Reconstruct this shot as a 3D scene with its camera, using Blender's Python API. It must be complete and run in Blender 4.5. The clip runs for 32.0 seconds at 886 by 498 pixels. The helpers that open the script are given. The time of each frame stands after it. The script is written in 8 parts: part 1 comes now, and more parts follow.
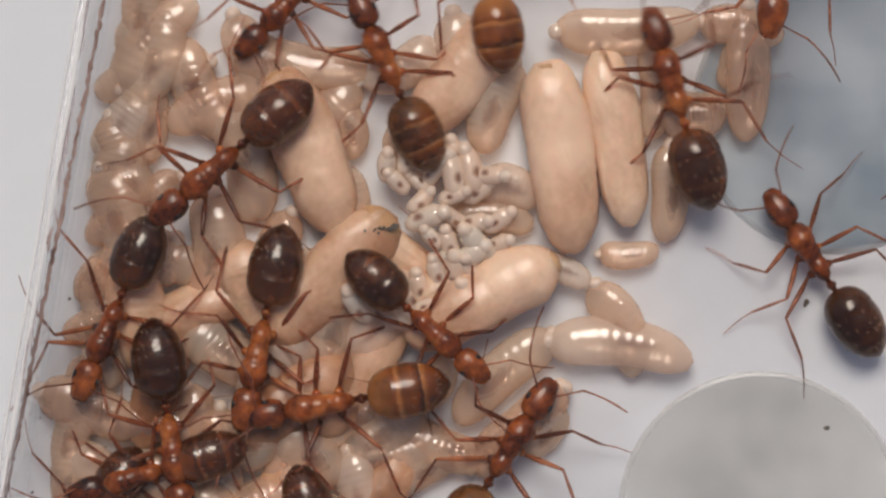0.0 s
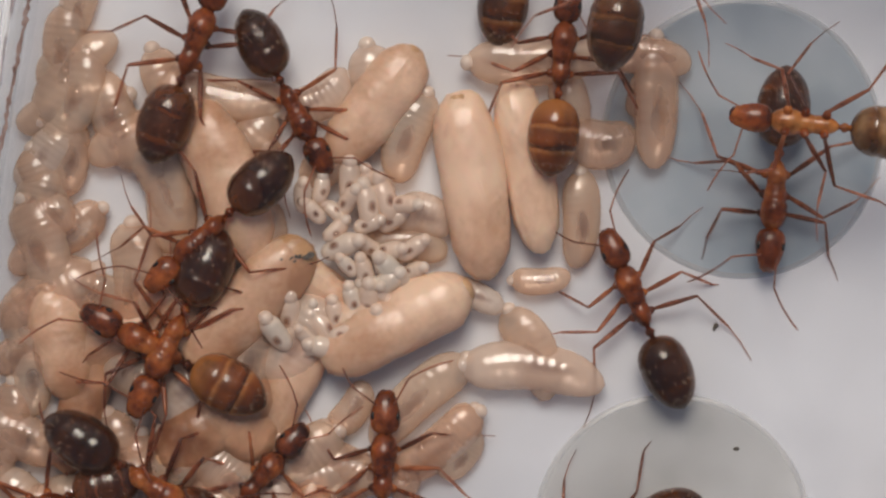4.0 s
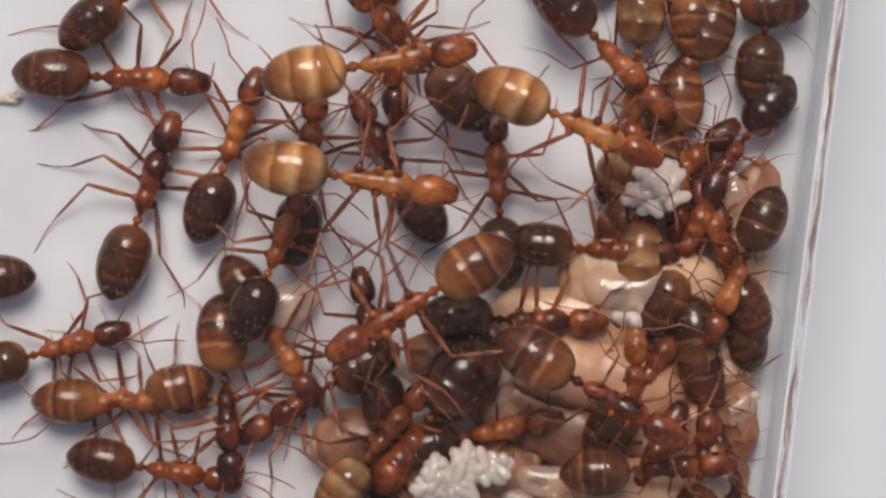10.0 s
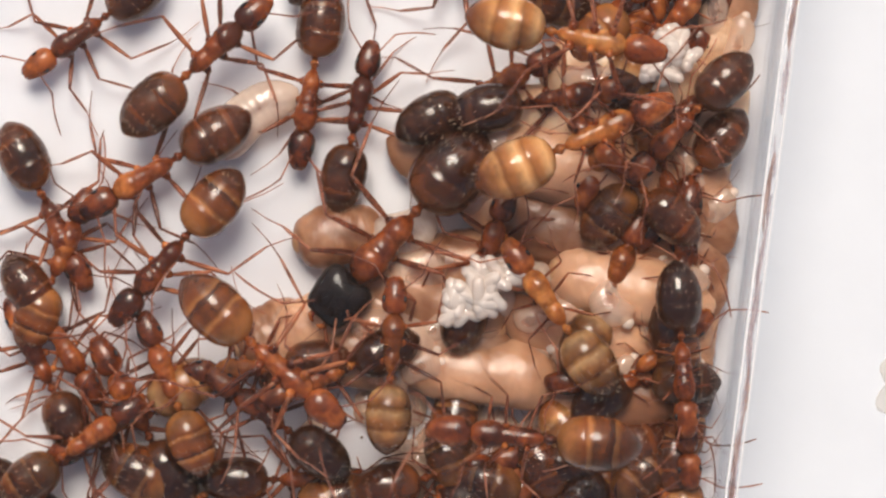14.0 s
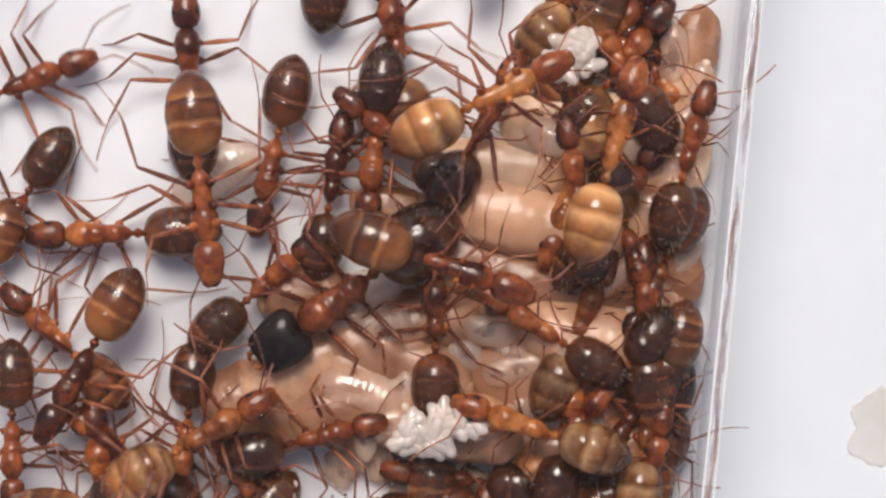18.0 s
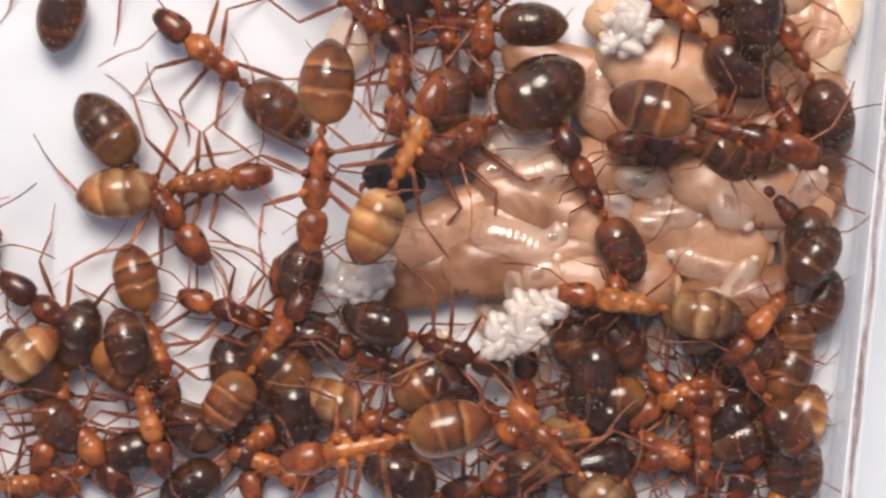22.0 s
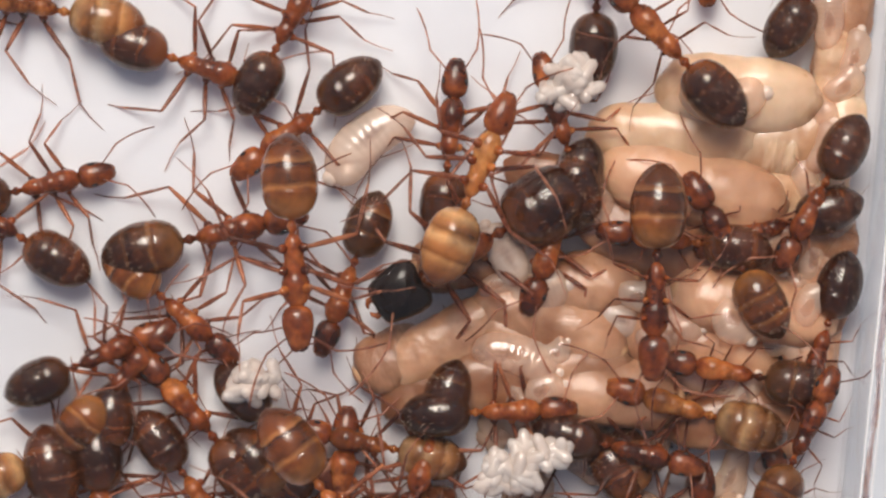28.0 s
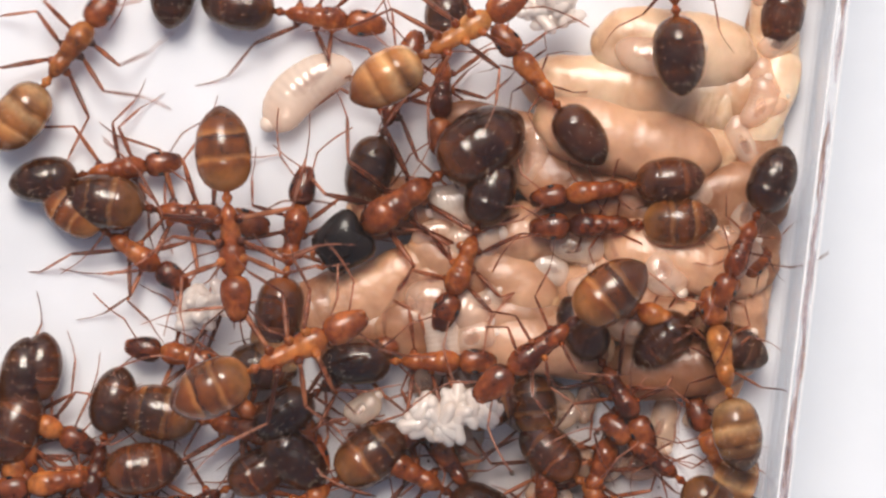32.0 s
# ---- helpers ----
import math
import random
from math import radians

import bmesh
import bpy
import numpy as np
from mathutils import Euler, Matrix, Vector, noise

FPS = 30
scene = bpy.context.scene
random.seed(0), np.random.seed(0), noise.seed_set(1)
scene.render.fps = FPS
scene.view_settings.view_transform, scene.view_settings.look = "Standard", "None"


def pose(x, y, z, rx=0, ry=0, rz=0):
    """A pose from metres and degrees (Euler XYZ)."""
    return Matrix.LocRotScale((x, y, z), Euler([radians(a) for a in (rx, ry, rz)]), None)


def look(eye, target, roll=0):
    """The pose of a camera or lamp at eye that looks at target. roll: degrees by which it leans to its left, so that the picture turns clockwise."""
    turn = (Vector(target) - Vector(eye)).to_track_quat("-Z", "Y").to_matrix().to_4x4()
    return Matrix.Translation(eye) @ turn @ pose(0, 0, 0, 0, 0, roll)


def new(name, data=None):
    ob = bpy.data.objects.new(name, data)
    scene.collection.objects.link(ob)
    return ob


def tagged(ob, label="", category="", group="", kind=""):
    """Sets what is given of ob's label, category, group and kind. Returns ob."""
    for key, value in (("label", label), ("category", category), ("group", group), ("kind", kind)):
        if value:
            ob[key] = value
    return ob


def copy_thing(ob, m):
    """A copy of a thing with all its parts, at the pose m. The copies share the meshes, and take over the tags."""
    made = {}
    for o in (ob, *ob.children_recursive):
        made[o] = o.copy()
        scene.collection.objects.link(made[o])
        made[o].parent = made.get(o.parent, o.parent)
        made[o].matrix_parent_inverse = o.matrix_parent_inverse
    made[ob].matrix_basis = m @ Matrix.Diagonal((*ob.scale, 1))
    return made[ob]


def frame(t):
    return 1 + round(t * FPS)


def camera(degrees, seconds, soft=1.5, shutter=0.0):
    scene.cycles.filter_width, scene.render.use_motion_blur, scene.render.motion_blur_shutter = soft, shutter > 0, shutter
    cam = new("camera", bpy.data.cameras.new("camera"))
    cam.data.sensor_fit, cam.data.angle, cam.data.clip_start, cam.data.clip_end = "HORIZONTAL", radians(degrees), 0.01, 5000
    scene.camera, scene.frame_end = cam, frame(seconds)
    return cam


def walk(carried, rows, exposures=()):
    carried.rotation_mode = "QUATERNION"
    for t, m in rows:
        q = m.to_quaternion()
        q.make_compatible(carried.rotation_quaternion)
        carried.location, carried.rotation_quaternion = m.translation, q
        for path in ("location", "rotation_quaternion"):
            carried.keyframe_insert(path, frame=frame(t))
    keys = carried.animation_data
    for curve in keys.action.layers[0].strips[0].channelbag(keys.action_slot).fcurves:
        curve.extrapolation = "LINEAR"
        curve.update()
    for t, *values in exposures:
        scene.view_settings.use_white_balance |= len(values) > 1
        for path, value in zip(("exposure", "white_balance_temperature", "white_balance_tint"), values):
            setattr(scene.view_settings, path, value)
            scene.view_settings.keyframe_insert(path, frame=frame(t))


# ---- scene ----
U = 0.0000235            # one plan unit in metres
FOV = 14.0
EYE = 0.15005            # height of the eye over the ants' backs
BACK = 0.0012            # height of the ants' backs over the floor
LID = 0.0078             # height of the lid's underside


def eye(x, y, size, roll):
    """The camera over the plan point x, y, looking straight down."""
    return pose(x * U, y * U, BACK + EYE * size, 0, 0, roll)


cam = camera(FOV, 32.0, soft=2.4, shutter=0.4)
walk(cam, [
    (0, eye(416.2, -82.6, 0.9940, 9.01)),
    (0.5, eye(440.2, -131.7, 0.9918, 8.47)),
    (1, eye(503.4, -180.1, 0.9928, 8.47)),
    (1.5, eye(501.0, -182.6, 0.9932, 8.66)),
    (2, eye(503.8, -170.3, 1.0017, 8.70)),
    (2.5, eye(527.8, -132.0, 1.0091, 8.81)),
    (3, eye(583.9, -79.0, 1.0115, 8.80)),
    (3.5, eye(541.2, -35.5, 1.0170, 8.87)),
    (5.5, eye(731.6, 6.6, 1.0045, 7.13)),
    (6, eye(794.4, -71.9, 1.0050, 7.30)),
    (6.5, eye(833.7, -333.5, 0.9982, 7.56)),
    (7, eye(777.8, -520.8, 0.9928, 7.43)),
    (7.5, eye(831.0, -645.6, 0.9934, 7.71)),
    (8, eye(813.6, -918.2, 1.0029, 8.21)),
    (8.5, eye(773.4, -1271.8, 1.0080, 7.08)),
    (9, eye(820.4, -1565.9, 0.9943, 6.88)),
    (9.5, eye(921.0, -1774.8, 1.0078, 6.70)),
    (10, eye(960.5, -1946.1, 0.9942, 7.11)),
    (10.5, eye(1000.5, -2004.8, 0.9935, 7.06)),
    (11, eye(996.7, -2092.3, 0.9966, 8.06)),
    (11.5, eye(1042.6, -2144.8, 0.9967, 7.95)),
    (12, eye(1013.3, -2199.4, 0.9964, 7.19)),
    (12.5, eye(1022.4, -2258.6, 0.9997, 6.75)),
    (13, eye(1030.8, -2289.5, 1.0011, 7.10)),
    (13.5, eye(1042.4, -2317.5, 0.9991, 7.14)),
    (14, eye(1038.2, -2298.2, 0.9991, 7.18)),
    (14.5, eye(1048.3, -2276.4, 0.9987, 7.11)),
    (16.5, eye(1071.1, -2208.3, 0.9982, 6.89)),
    (17, eye(1044.3, -2176.6, 0.9981, 6.81)),
    (17.5, eye(1073.3, -2149.3, 0.9966, 6.00)),
    (18, eye(1088.3, -2193.4, 0.9959, 5.67)),
    (18.5, eye(1088.2, -2231.5, 0.9957, 5.58)),
    (19, eye(1104.1, -2344.8, 0.9952, 5.26)),
    (19.5, eye(1094.0, -2367.8, 0.9952, 5.20)),
    (20, eye(1083.7, -2451.3, 0.9966, 4.84)),
    (20.5, eye(1058.5, -2430.7, 0.9951, 5.46)),
    (21, eye(978.7, -2474.4, 0.9914, 5.86)),
    (21.5, eye(959.6, -2474.9, 0.9962, 5.96)),
    (22, eye(848.5, -2481.9, 0.9998, 5.88)),
    (22.5, eye(763.8, -2478.3, 0.9977, 6.34)),
    (23, eye(800.7, -2542.9, 0.9951, 6.86)),
    (23.5, eye(810.9, -2567.5, 0.9944, 6.99)),
    (24, eye(800.4, -2543.6, 0.9959, 6.82)),
    (24.5, eye(801.7, -2502.5, 0.9953, 6.63)),
    (25, eye(777.3, -2452.2, 1.0015, 6.65)),
    (25.5, eye(727.1, -2361.2, 1.0028, 6.57)),
    (26, eye(793.5, -2378.6, 0.9995, 6.30)),
    (26.5, eye(807.0, -2363.1, 0.9937, 6.25)),
    (29, eye(876.7, -2255.7, 0.9948, 5.57)),
    (29.5, eye(916.6, -2327.7, 0.9939, 5.73)),
    (30, eye(936.9, -2375.1, 0.9942, 6.40)),
    (30.5, eye(936.4, -2368.3, 0.9978, 6.55)),
    (31, eye(960.9, -2369.1, 0.9976, 6.67)),
    (31.5, eye(987.5, -2366.6, 0.9981, 7.08)),
    (32, eye(950.2, -2360.5, 1.0028, 6.90)),
], exposures=[
    (0, -0.70, 6800, 10), (3, -0.76, 6800, 10), (6, -0.97, 6600, 10), (7.5, -1.03, 6250, 10), (9, -1.1, 6300, 10), (10, -0.53, 6700, 10), (11, -0.38, 6900, 10),
    (12, 0.0, 6900, 10), (14, 0.0, 6900, 10), (17, -0.18, 6600, 10), (19, 0.0, 6600, 10), (22.5, 0.05, 6700, 10), (25, -0.06, 6700, 10), (26, -0.42, 6700, 10), (29, -0.02, 6800, 10), (32, 0.06, 6700, 10),
])

# ---- light ----
world = bpy.data.worlds.new("daylight")
scene.world = world
world.use_nodes = True
sky = world.node_tree.nodes.new("ShaderNodeTexSky")
sky.sky_type, sky.sun_disc = "NISHITA", False
sky.sun_elevation, sky.sun_rotation = radians(58), radians(-12)
sky.dust_density, sky.ozone_density = 4.0, 0.6
world.node_tree.nodes["Background"].inputs["Strength"].default_value = 0.11
world.node_tree.links.new(sky.outputs[0], world.node_tree.nodes["Background"].inputs["Color"])
sun_data = bpy.data.lights.new("sun", "SUN")
sun_data.energy, sun_data.angle, sun_data.color = 2.5, radians(27), (1.0, 0.95, 0.9)
sun = new("sun", sun_data)
sun.matrix_world = look((-0.06, 0.28, 0.5), (0, 0, 0))


# ---- materials ----
def ramp(nodes, stops):
    r = nodes.new("ShaderNodeValToRGB")
    while len(r.color_ramp.elements) < len(stops):
        r.color_ramp.elements.new(0.5)
    for e, (at, c) in zip(r.color_ramp.elements, stops):
        e.position, e.color = at, (*c, 1)
    return r


def surface(name, dark, light, rough=0.5, grain=800.0, bump=0.1, blotch=90.0, vary=0.0, spec=0.5, sss=0.0, clear=0.0, coat=0.0, rough_vary=0.12, depth=0.0002, tint=(1, 1, 1)):
    """A plain material: two noises mix the two colours, the finer one also gives relief."""
    m = bpy.data.materials.new(name)
    m.use_nodes = True
    t = m.node_tree
    n, link = t.nodes, t.links.new
    b = n["Principled BSDF"]
    place = n.new("ShaderNodeTexCoord")
    fine, coarse = n.new("ShaderNodeTexNoise"), n.new("ShaderNodeTexNoise")
    fine.inputs["Scale"].default_value, coarse.inputs["Scale"].default_value = grain, blotch
    fine.inputs["Detail"].default_value, coarse.inputs["Detail"].default_value = 4, 3
    info = n.new("ShaderNodeObjectInfo")
    shift = n.new("ShaderNodeVectorMath")
    shift.operation = "MULTIPLY_ADD"
    shift.inputs[1].default_value = (1, 1, 1)
    link(place.outputs["Object"], shift.inputs[0])
    link(info.outputs["Random"], shift.inputs[2])
    link(shift.outputs[0], fine.inputs["Vector"])
    link(shift.outputs[0], coarse.inputs["Vector"])
    mix = n.new("ShaderNodeMath")
    mix.operation = "MULTIPLY_ADD"
    link(fine.outputs["Fac"], mix.inputs[0])
    mix.inputs[1].default_value = 0.35
    add = n.new("ShaderNodeMath")
    add.operation = "MULTIPLY_ADD"
    link(coarse.outputs["Fac"], add.inputs[0])
    add.inputs[1].default_value = 1.3
    add.inputs[2].default_value = -0.35
    link(add.outputs[0], mix.inputs[2])
    last = mix
    if vary:
        own = n.new("ShaderNodeMath")
        own.operation = "MULTIPLY_ADD"
        link(info.outputs["Random"], own.inputs[0])
        own.inputs[1].default_value = vary
        sub = n.new("ShaderNodeMath")
        sub.operation = "SUBTRACT"
        link(mix.outputs[0], sub.inputs[0])
        sub.inputs[1].default_value = vary / 2
        link(sub.outputs[0], own.inputs[2])
        last = own
    r = ramp(n, [(0.2, dark), (0.8, light)])
    link(last.outputs[0], r.inputs[0])
    link(r.outputs[0], b.inputs["Base Color"])
    gloss = n.new("ShaderNodeMapRange")
    gloss.inputs["To Min"].default_value, gloss.inputs["To Max"].default_value = max(0.03, rough - rough_vary), min(1, rough + rough_vary)
    link(coarse.outputs["Fac"], gloss.inputs["Value"])
    link(gloss.outputs[0], b.inputs["Roughness"])
    b.inputs["Specular IOR Level"].default_value = spec
    b.inputs["Coat Weight"].default_value = coat
    b.inputs["Coat Roughness"].default_value = 0.08
    if sss:
        b.inputs["Subsurface Weight"].default_value = sss
        b.inputs["Subsurface Radius"].default_value = (1.0, 0.55, 0.35)
        b.inputs["Subsurface Scale"].default_value = 0.0012
    if bump:
        rel = n.new("ShaderNodeBump")
        rel.inputs["Strength"].default_value, rel.inputs["Distance"].default_value = bump, depth
        link(fine.outputs["Fac"], rel.inputs["Height"])
        link(rel.outputs[0], b.inputs["Normal"])
    if clear:
        glass, both = n.new("ShaderNodeBsdfTransparent"), n.new("ShaderNodeMixShader")
        both.inputs[0].default_value = clear
        glass.inputs["Color"].default_value = (*tint, 1)
        link(b.outputs[0], both.inputs[1])
        link(glass.outputs[0], both.inputs[2])
        link(both.outputs[0], n["Material Output"].inputs["Surface"])
    return m


def banded(name, stops, rough=0.17):
    """Cuticle of a gaster: the colours of its rings follow the body's length."""
    m = surface(name, (0.1, 0.1, 0.1), (0.2, 0.2, 0.2), rough, 2600, 0.35, 500, vary=0.4, coat=0.6, spec=0.35, depth=0.00005, sss=0.1, clear=0.16, tint=(0.95, 0.6, 0.32))
    n, link = m.node_tree.nodes, m.node_tree.links.new
    b = n["Principled BSDF"]
    place, split = n.new("ShaderNodeTexCoord"), n.new("ShaderNodeSeparateXYZ")
    link(place.outputs["Generated"], split.inputs[0])
    wob = n.new("ShaderNodeTexNoise")
    wob.inputs["Scale"].default_value, wob.inputs["Detail"].default_value = 900, 4
    add = n.new("ShaderNodeMath")
    add.operation = "MULTIPLY_ADD"
    link(place.outputs["Object"], wob.inputs["Vector"])
    link(wob.outputs["Fac"], add.inputs[0])
    add.inputs[1].default_value = 0.13
    back = n.new("ShaderNodeMath")
    back.operation = "SUBTRACT"
    back.inputs[1].default_value = 0.065
    link(split.outputs["X"], back.inputs[0])
    link(back.outputs[0], add.inputs[2])
    r = ramp(n, stops)
    link(add.outputs[0], r.inputs[0])
    below = b.inputs["Base Color"].links[0].from_node
    dirt = n.new("ShaderNodeMix")
    dirt.data_type, dirt.blend_type = "RGBA", "MULTIPLY"
    dirt.inputs["Factor"].default_value = 0.9
    tone = ramp(n, [(0.28, (0.34, 0.31, 0.29)), (0.5, (0.95, 0.93, 0.9)), (0.74, (2.0, 1.85, 1.6))])
    link(below.inputs[0].links[0].from_socket, tone.inputs[0])
    link(r.outputs[0], dirt.inputs["A"])
    link(tone.outputs[0], dirt.inputs["B"])
    link(dirt.outputs["Result"], b.inputs["Base Color"])
    return m


def cuticle(name, deep, mid, light, rough=0.22, vary=0.3, coat=0.25, sss=0.0, clear=0.0, tint=(1, 1, 1)):
    """Skin of an ant's body: pigment in clouds of two sizes, darker freckles, and a finely pitted shine."""
    m = surface(name, deep, light, rough, 5200, 0.5, 620, vary=vary, spec=0.45, coat=coat, depth=0.00003, sss=sss, clear=clear, rough_vary=0.1, tint=tint)
    n, link = m.node_tree.nodes, m.node_tree.links.new
    tones = n["Principled BSDF"].inputs["Base Color"].links[0].from_node
    e = tones.color_ramp.elements
    e[0].position, e[1].position = 0.26, 0.86
    k = e.new(0.52)
    k.color = (*mid, 1)
    fleck = n.new("ShaderNodeTexNoise")
    fleck.inputs["Scale"].default_value, fleck.inputs["Detail"].default_value = 1900, 5
    place = n.new("ShaderNodeTexCoord")
    link(place.outputs["Object"], fleck.inputs["Vector"])
    tone = ramp(n, [(0.33, (0.40, 0.34, 0.30)), (0.52, (1, 1, 1)), (0.72, (1.35, 1.3, 1.2))])
    link(fleck.outputs["Fac"], tone.inputs[0])
    mul = n.new("ShaderNodeMix")
    mul.data_type, mul.blend_type = "RGBA", "MULTIPLY"
    mul.inputs["Factor"].default_value = 0.8
    link(tones.outputs[0], mul.inputs["A"])
    link(tone.outputs[0], mul.inputs["B"])
    link(mul.outputs["Result"], n["Principled BSDF"].inputs["Base Color"])
    return m


def grub_skin(name, dark, light, gut, wide, dense, clear, tint):
    """Moist milky skin, clearer on big larvae; the gut inside shows through as a soft dark smear along the middle."""
    m = surface(name, dark, light, 0.1, 1500, 0.1, 300, vary=0.4, clear=clear, coat=0.3, depth=0.00004, rough_vary=0.04, tint=tint)
    n, link = m.node_tree.nodes, m.node_tree.links.new
    b = n["Principled BSDF"]
    skin = b.inputs["Base Color"].links[0].from_socket
    place, off, size, info = n.new("ShaderNodeTexCoord"), n.new("ShaderNodeVectorMath"), n.new("ShaderNodeMapping"), n.new("ShaderNodeObjectInfo")
    cloud, sum_, far = n.new("ShaderNodeTexNoise"), n.new("ShaderNodeVectorMath"), n.new("ShaderNodeVectorMath")
    off.operation, sum_.operation, far.operation = "SUBTRACT", "MULTIPLY_ADD", "LENGTH"
    off.inputs[1].default_value = (0.42, 0.5, 0.5)
    size.inputs["Scale"].default_value = (1 / wide[0], 1 / wide[1], 0)
    cloud.inputs["Scale"].default_value, cloud.inputs["Detail"].default_value = 2600, 3
    link(place.outputs["Object"], cloud.inputs["Vector"])
    link(place.outputs["Generated"], off.inputs[0])
    link(off.outputs[0], size.inputs["Vector"])
    link(cloud.outputs["Color"], sum_.inputs[0])
    sum_.inputs[1].default_value = (0.9, 0.9, 0)
    link(size.outputs[0], sum_.inputs[2])
    shift = n.new("ShaderNodeVectorMath")
    shift.operation = "SUBTRACT"
    shift.inputs[1].default_value = (0.45, 0.45, 0)
    link(sum_.outputs[0], shift.inputs[0])
    link(shift.outputs[0], far.inputs[0])
    fade = ramp(n, [(0.25, (dense, dense, dense)), (1.0, (0, 0, 0))])
    link(far.outputs["Value"], fade.inputs[0])
    mix = n.new("ShaderNodeMix")
    mix.data_type = "RGBA"
    mix.inputs["B"].default_value = (*gut, 1)
    link(fade.outputs[0], mix.inputs["Factor"])
    link(skin, mix.inputs["A"])
    link(mix.outputs["Result"], b.inputs["Base Color"])
    return m


def moist(m, rough):
    """Lays a wet gleam over a translucent skin."""
    n, link = m.node_tree.nodes, m.node_tree.links.new
    out = n["Material Output"].inputs["Surface"]
    under = out.links[0].from_socket
    gleam, both = n.new("ShaderNodeBsdfGlossy"), n.new("ShaderNodeMixShader")
    gleam.inputs["Roughness"].default_value = rough
    both.inputs[0].default_value = 0.055
    relief = n["Principled BSDF"].inputs["Normal"].links
    if relief:
        link(relief[0].from_socket, gleam.inputs["Normal"])
    link(under, both.inputs[1])
    link(gleam.outputs[0], both.inputs[2])
    link(both.outputs[0], out)
    return m


def creased(m, scale, strength, depth, stretch):
    """Adds long soft creases to a material's relief."""
    n, link = m.node_tree.nodes, m.node_tree.links.new
    b = n["Principled BSDF"]
    below = b.inputs["Normal"].links[0].from_node
    place, bend, wave, info = n.new("ShaderNodeTexCoord"), n.new("ShaderNodeMapping"), n.new("ShaderNodeTexNoise"), n.new("ShaderNodeObjectInfo")
    bend.inputs["Scale"].default_value = stretch
    link(place.outputs["Object"], bend.inputs["Vector"])
    link(info.outputs["Random"], bend.inputs["Location"])
    link(bend.outputs[0], wave.inputs["Vector"])
    wave.inputs["Scale"].default_value, wave.inputs["Detail"].default_value = scale, 2.5
    wave.inputs["Distortion"].default_value = 0.8
    rel = n.new("ShaderNodeBump")
    rel.inputs["Strength"].default_value, rel.inputs["Distance"].default_value = strength, depth
    link(wave.outputs["Fac"], rel.inputs["Height"])
    link(below.outputs[0], rel.inputs["Normal"])
    link(rel.outputs[0], b.inputs["Normal"])
    return m


M_FLOOR = surface("white plastic floor", (0.66, 0.67, 0.70), (0.84, 0.85, 0.88), 0.35, 900, 0.04, 110, depth=0.0001)
M_TABLE = surface("white paper", (0.69, 0.715, 0.745), (0.765, 0.79, 0.82), 0.7, 500, 0.05, 40)
M_RIM = surface("clear plastic", (0.84, 0.83, 0.84), (0.95, 0.94, 0.95), 0.12, 600, 0.05, 120, clear=0.72, coat=0.6)
# near-white tone paints the glint along the clear plastic's edges
M_EDGE = surface("cut edge with painted glint", (0.86, 0.85, 0.84), (0.95, 0.94, 0.92), 0.2, 600, 0.05, 120, coat=0.6)
M_DIRT = surface("brown dirt line", (0.20, 0.08, 0.05), (0.55, 0.36, 0.30), 0.7, 2500, 0.3, 900, clear=0.35)
M_GRIME = surface("mauve grime film", (0.34, 0.21, 0.21), (0.70, 0.57, 0.58), 0.5, 2500, 0.3, 500, clear=0.6)
M_BLOCK = surface("milky grey plastic", (0.47, 0.48, 0.50), (0.82, 0.83, 0.85), 0.34, 900, 0.12, 110, coat=0.1, clear=0.42)
M_BLOCK_OLD = surface("stained milky plastic", (0.66, 0.55, 0.43), (0.95, 0.93, 0.90), 0.28, 900, 0.12, 130, coat=0.4, clear=0.38)
# white ridge plastic; also the colour of the painted corner glints
M_RIDGE_GLINT = creased(surface("polished plastic ridge and painted glint", (0.80, 0.80, 0.80), (1.0, 1.0, 1.0), 0.12, 1800, 0.5, 500, coat=0.8, clear=0.08), 1500, 1.0, 0.0002, (3.0, 0.4, 1.0))
M_DISC = surface("clear moulded plastic", (0.45, 0.45, 0.44), (0.78, 0.78, 0.765), 0.2, 500, 0.06, 105, coat=0.3)
M_DISC_RIM = surface("thin moulded rim", (0.70, 0.71, 0.71), (0.90, 0.90, 0.90), 0.2, 500, 0.06, 100, coat=0.5, clear=0.62)
M_DISC_BLUE = surface("blue grey moulded plastic", (0.22, 0.275, 0.32), (0.52, 0.565, 0.60), 0.22, 400, 0.05, 150, coat=0.4)
# the grey lays a painted haze over all below and lifts dark tones
M_LID = surface("clear lid", (0.22, 0.22, 0.22), (0.34, 0.33, 0.33), 0.05, 300, 0.0, 50, clear=0.985)
M_STAIN = surface("dried yellow residue", (0.66, 0.55, 0.40), (0.80, 0.75, 0.68), 0.5, 900, 0.2, 300, clear=0.55)
M_SPECK = surface("dark speck", (0.09, 0.075, 0.06), (0.27, 0.23, 0.19), 0.8, 3000, 0.3, 900, clear=0.2)

M_BODY = cuticle("red brown cuticle", (0.070, 0.0135, 0.0042), (0.29, 0.066, 0.0150), (0.62, 0.205, 0.050), vary=0.42, coat=0.2, sss=0.2, clear=0.20, tint=(1.0, 0.52, 0.26))
M_HEAD = cuticle("dark red brown cuticle", (0.052, 0.010, 0.0036), (0.20, 0.043, 0.0105), (0.48, 0.130, 0.030), vary=0.42, coat=0.2, sss=0.1, clear=0.12, tint=(1.0, 0.52, 0.26))
M_PALE = cuticle("orange cuticle", (0.19, 0.048, 0.011), (0.50, 0.170, 0.040), (0.72, 0.32, 0.10), vary=0.3, coat=0.2, sss=0.3, clear=0.25, tint=(1.0, 0.66, 0.36))
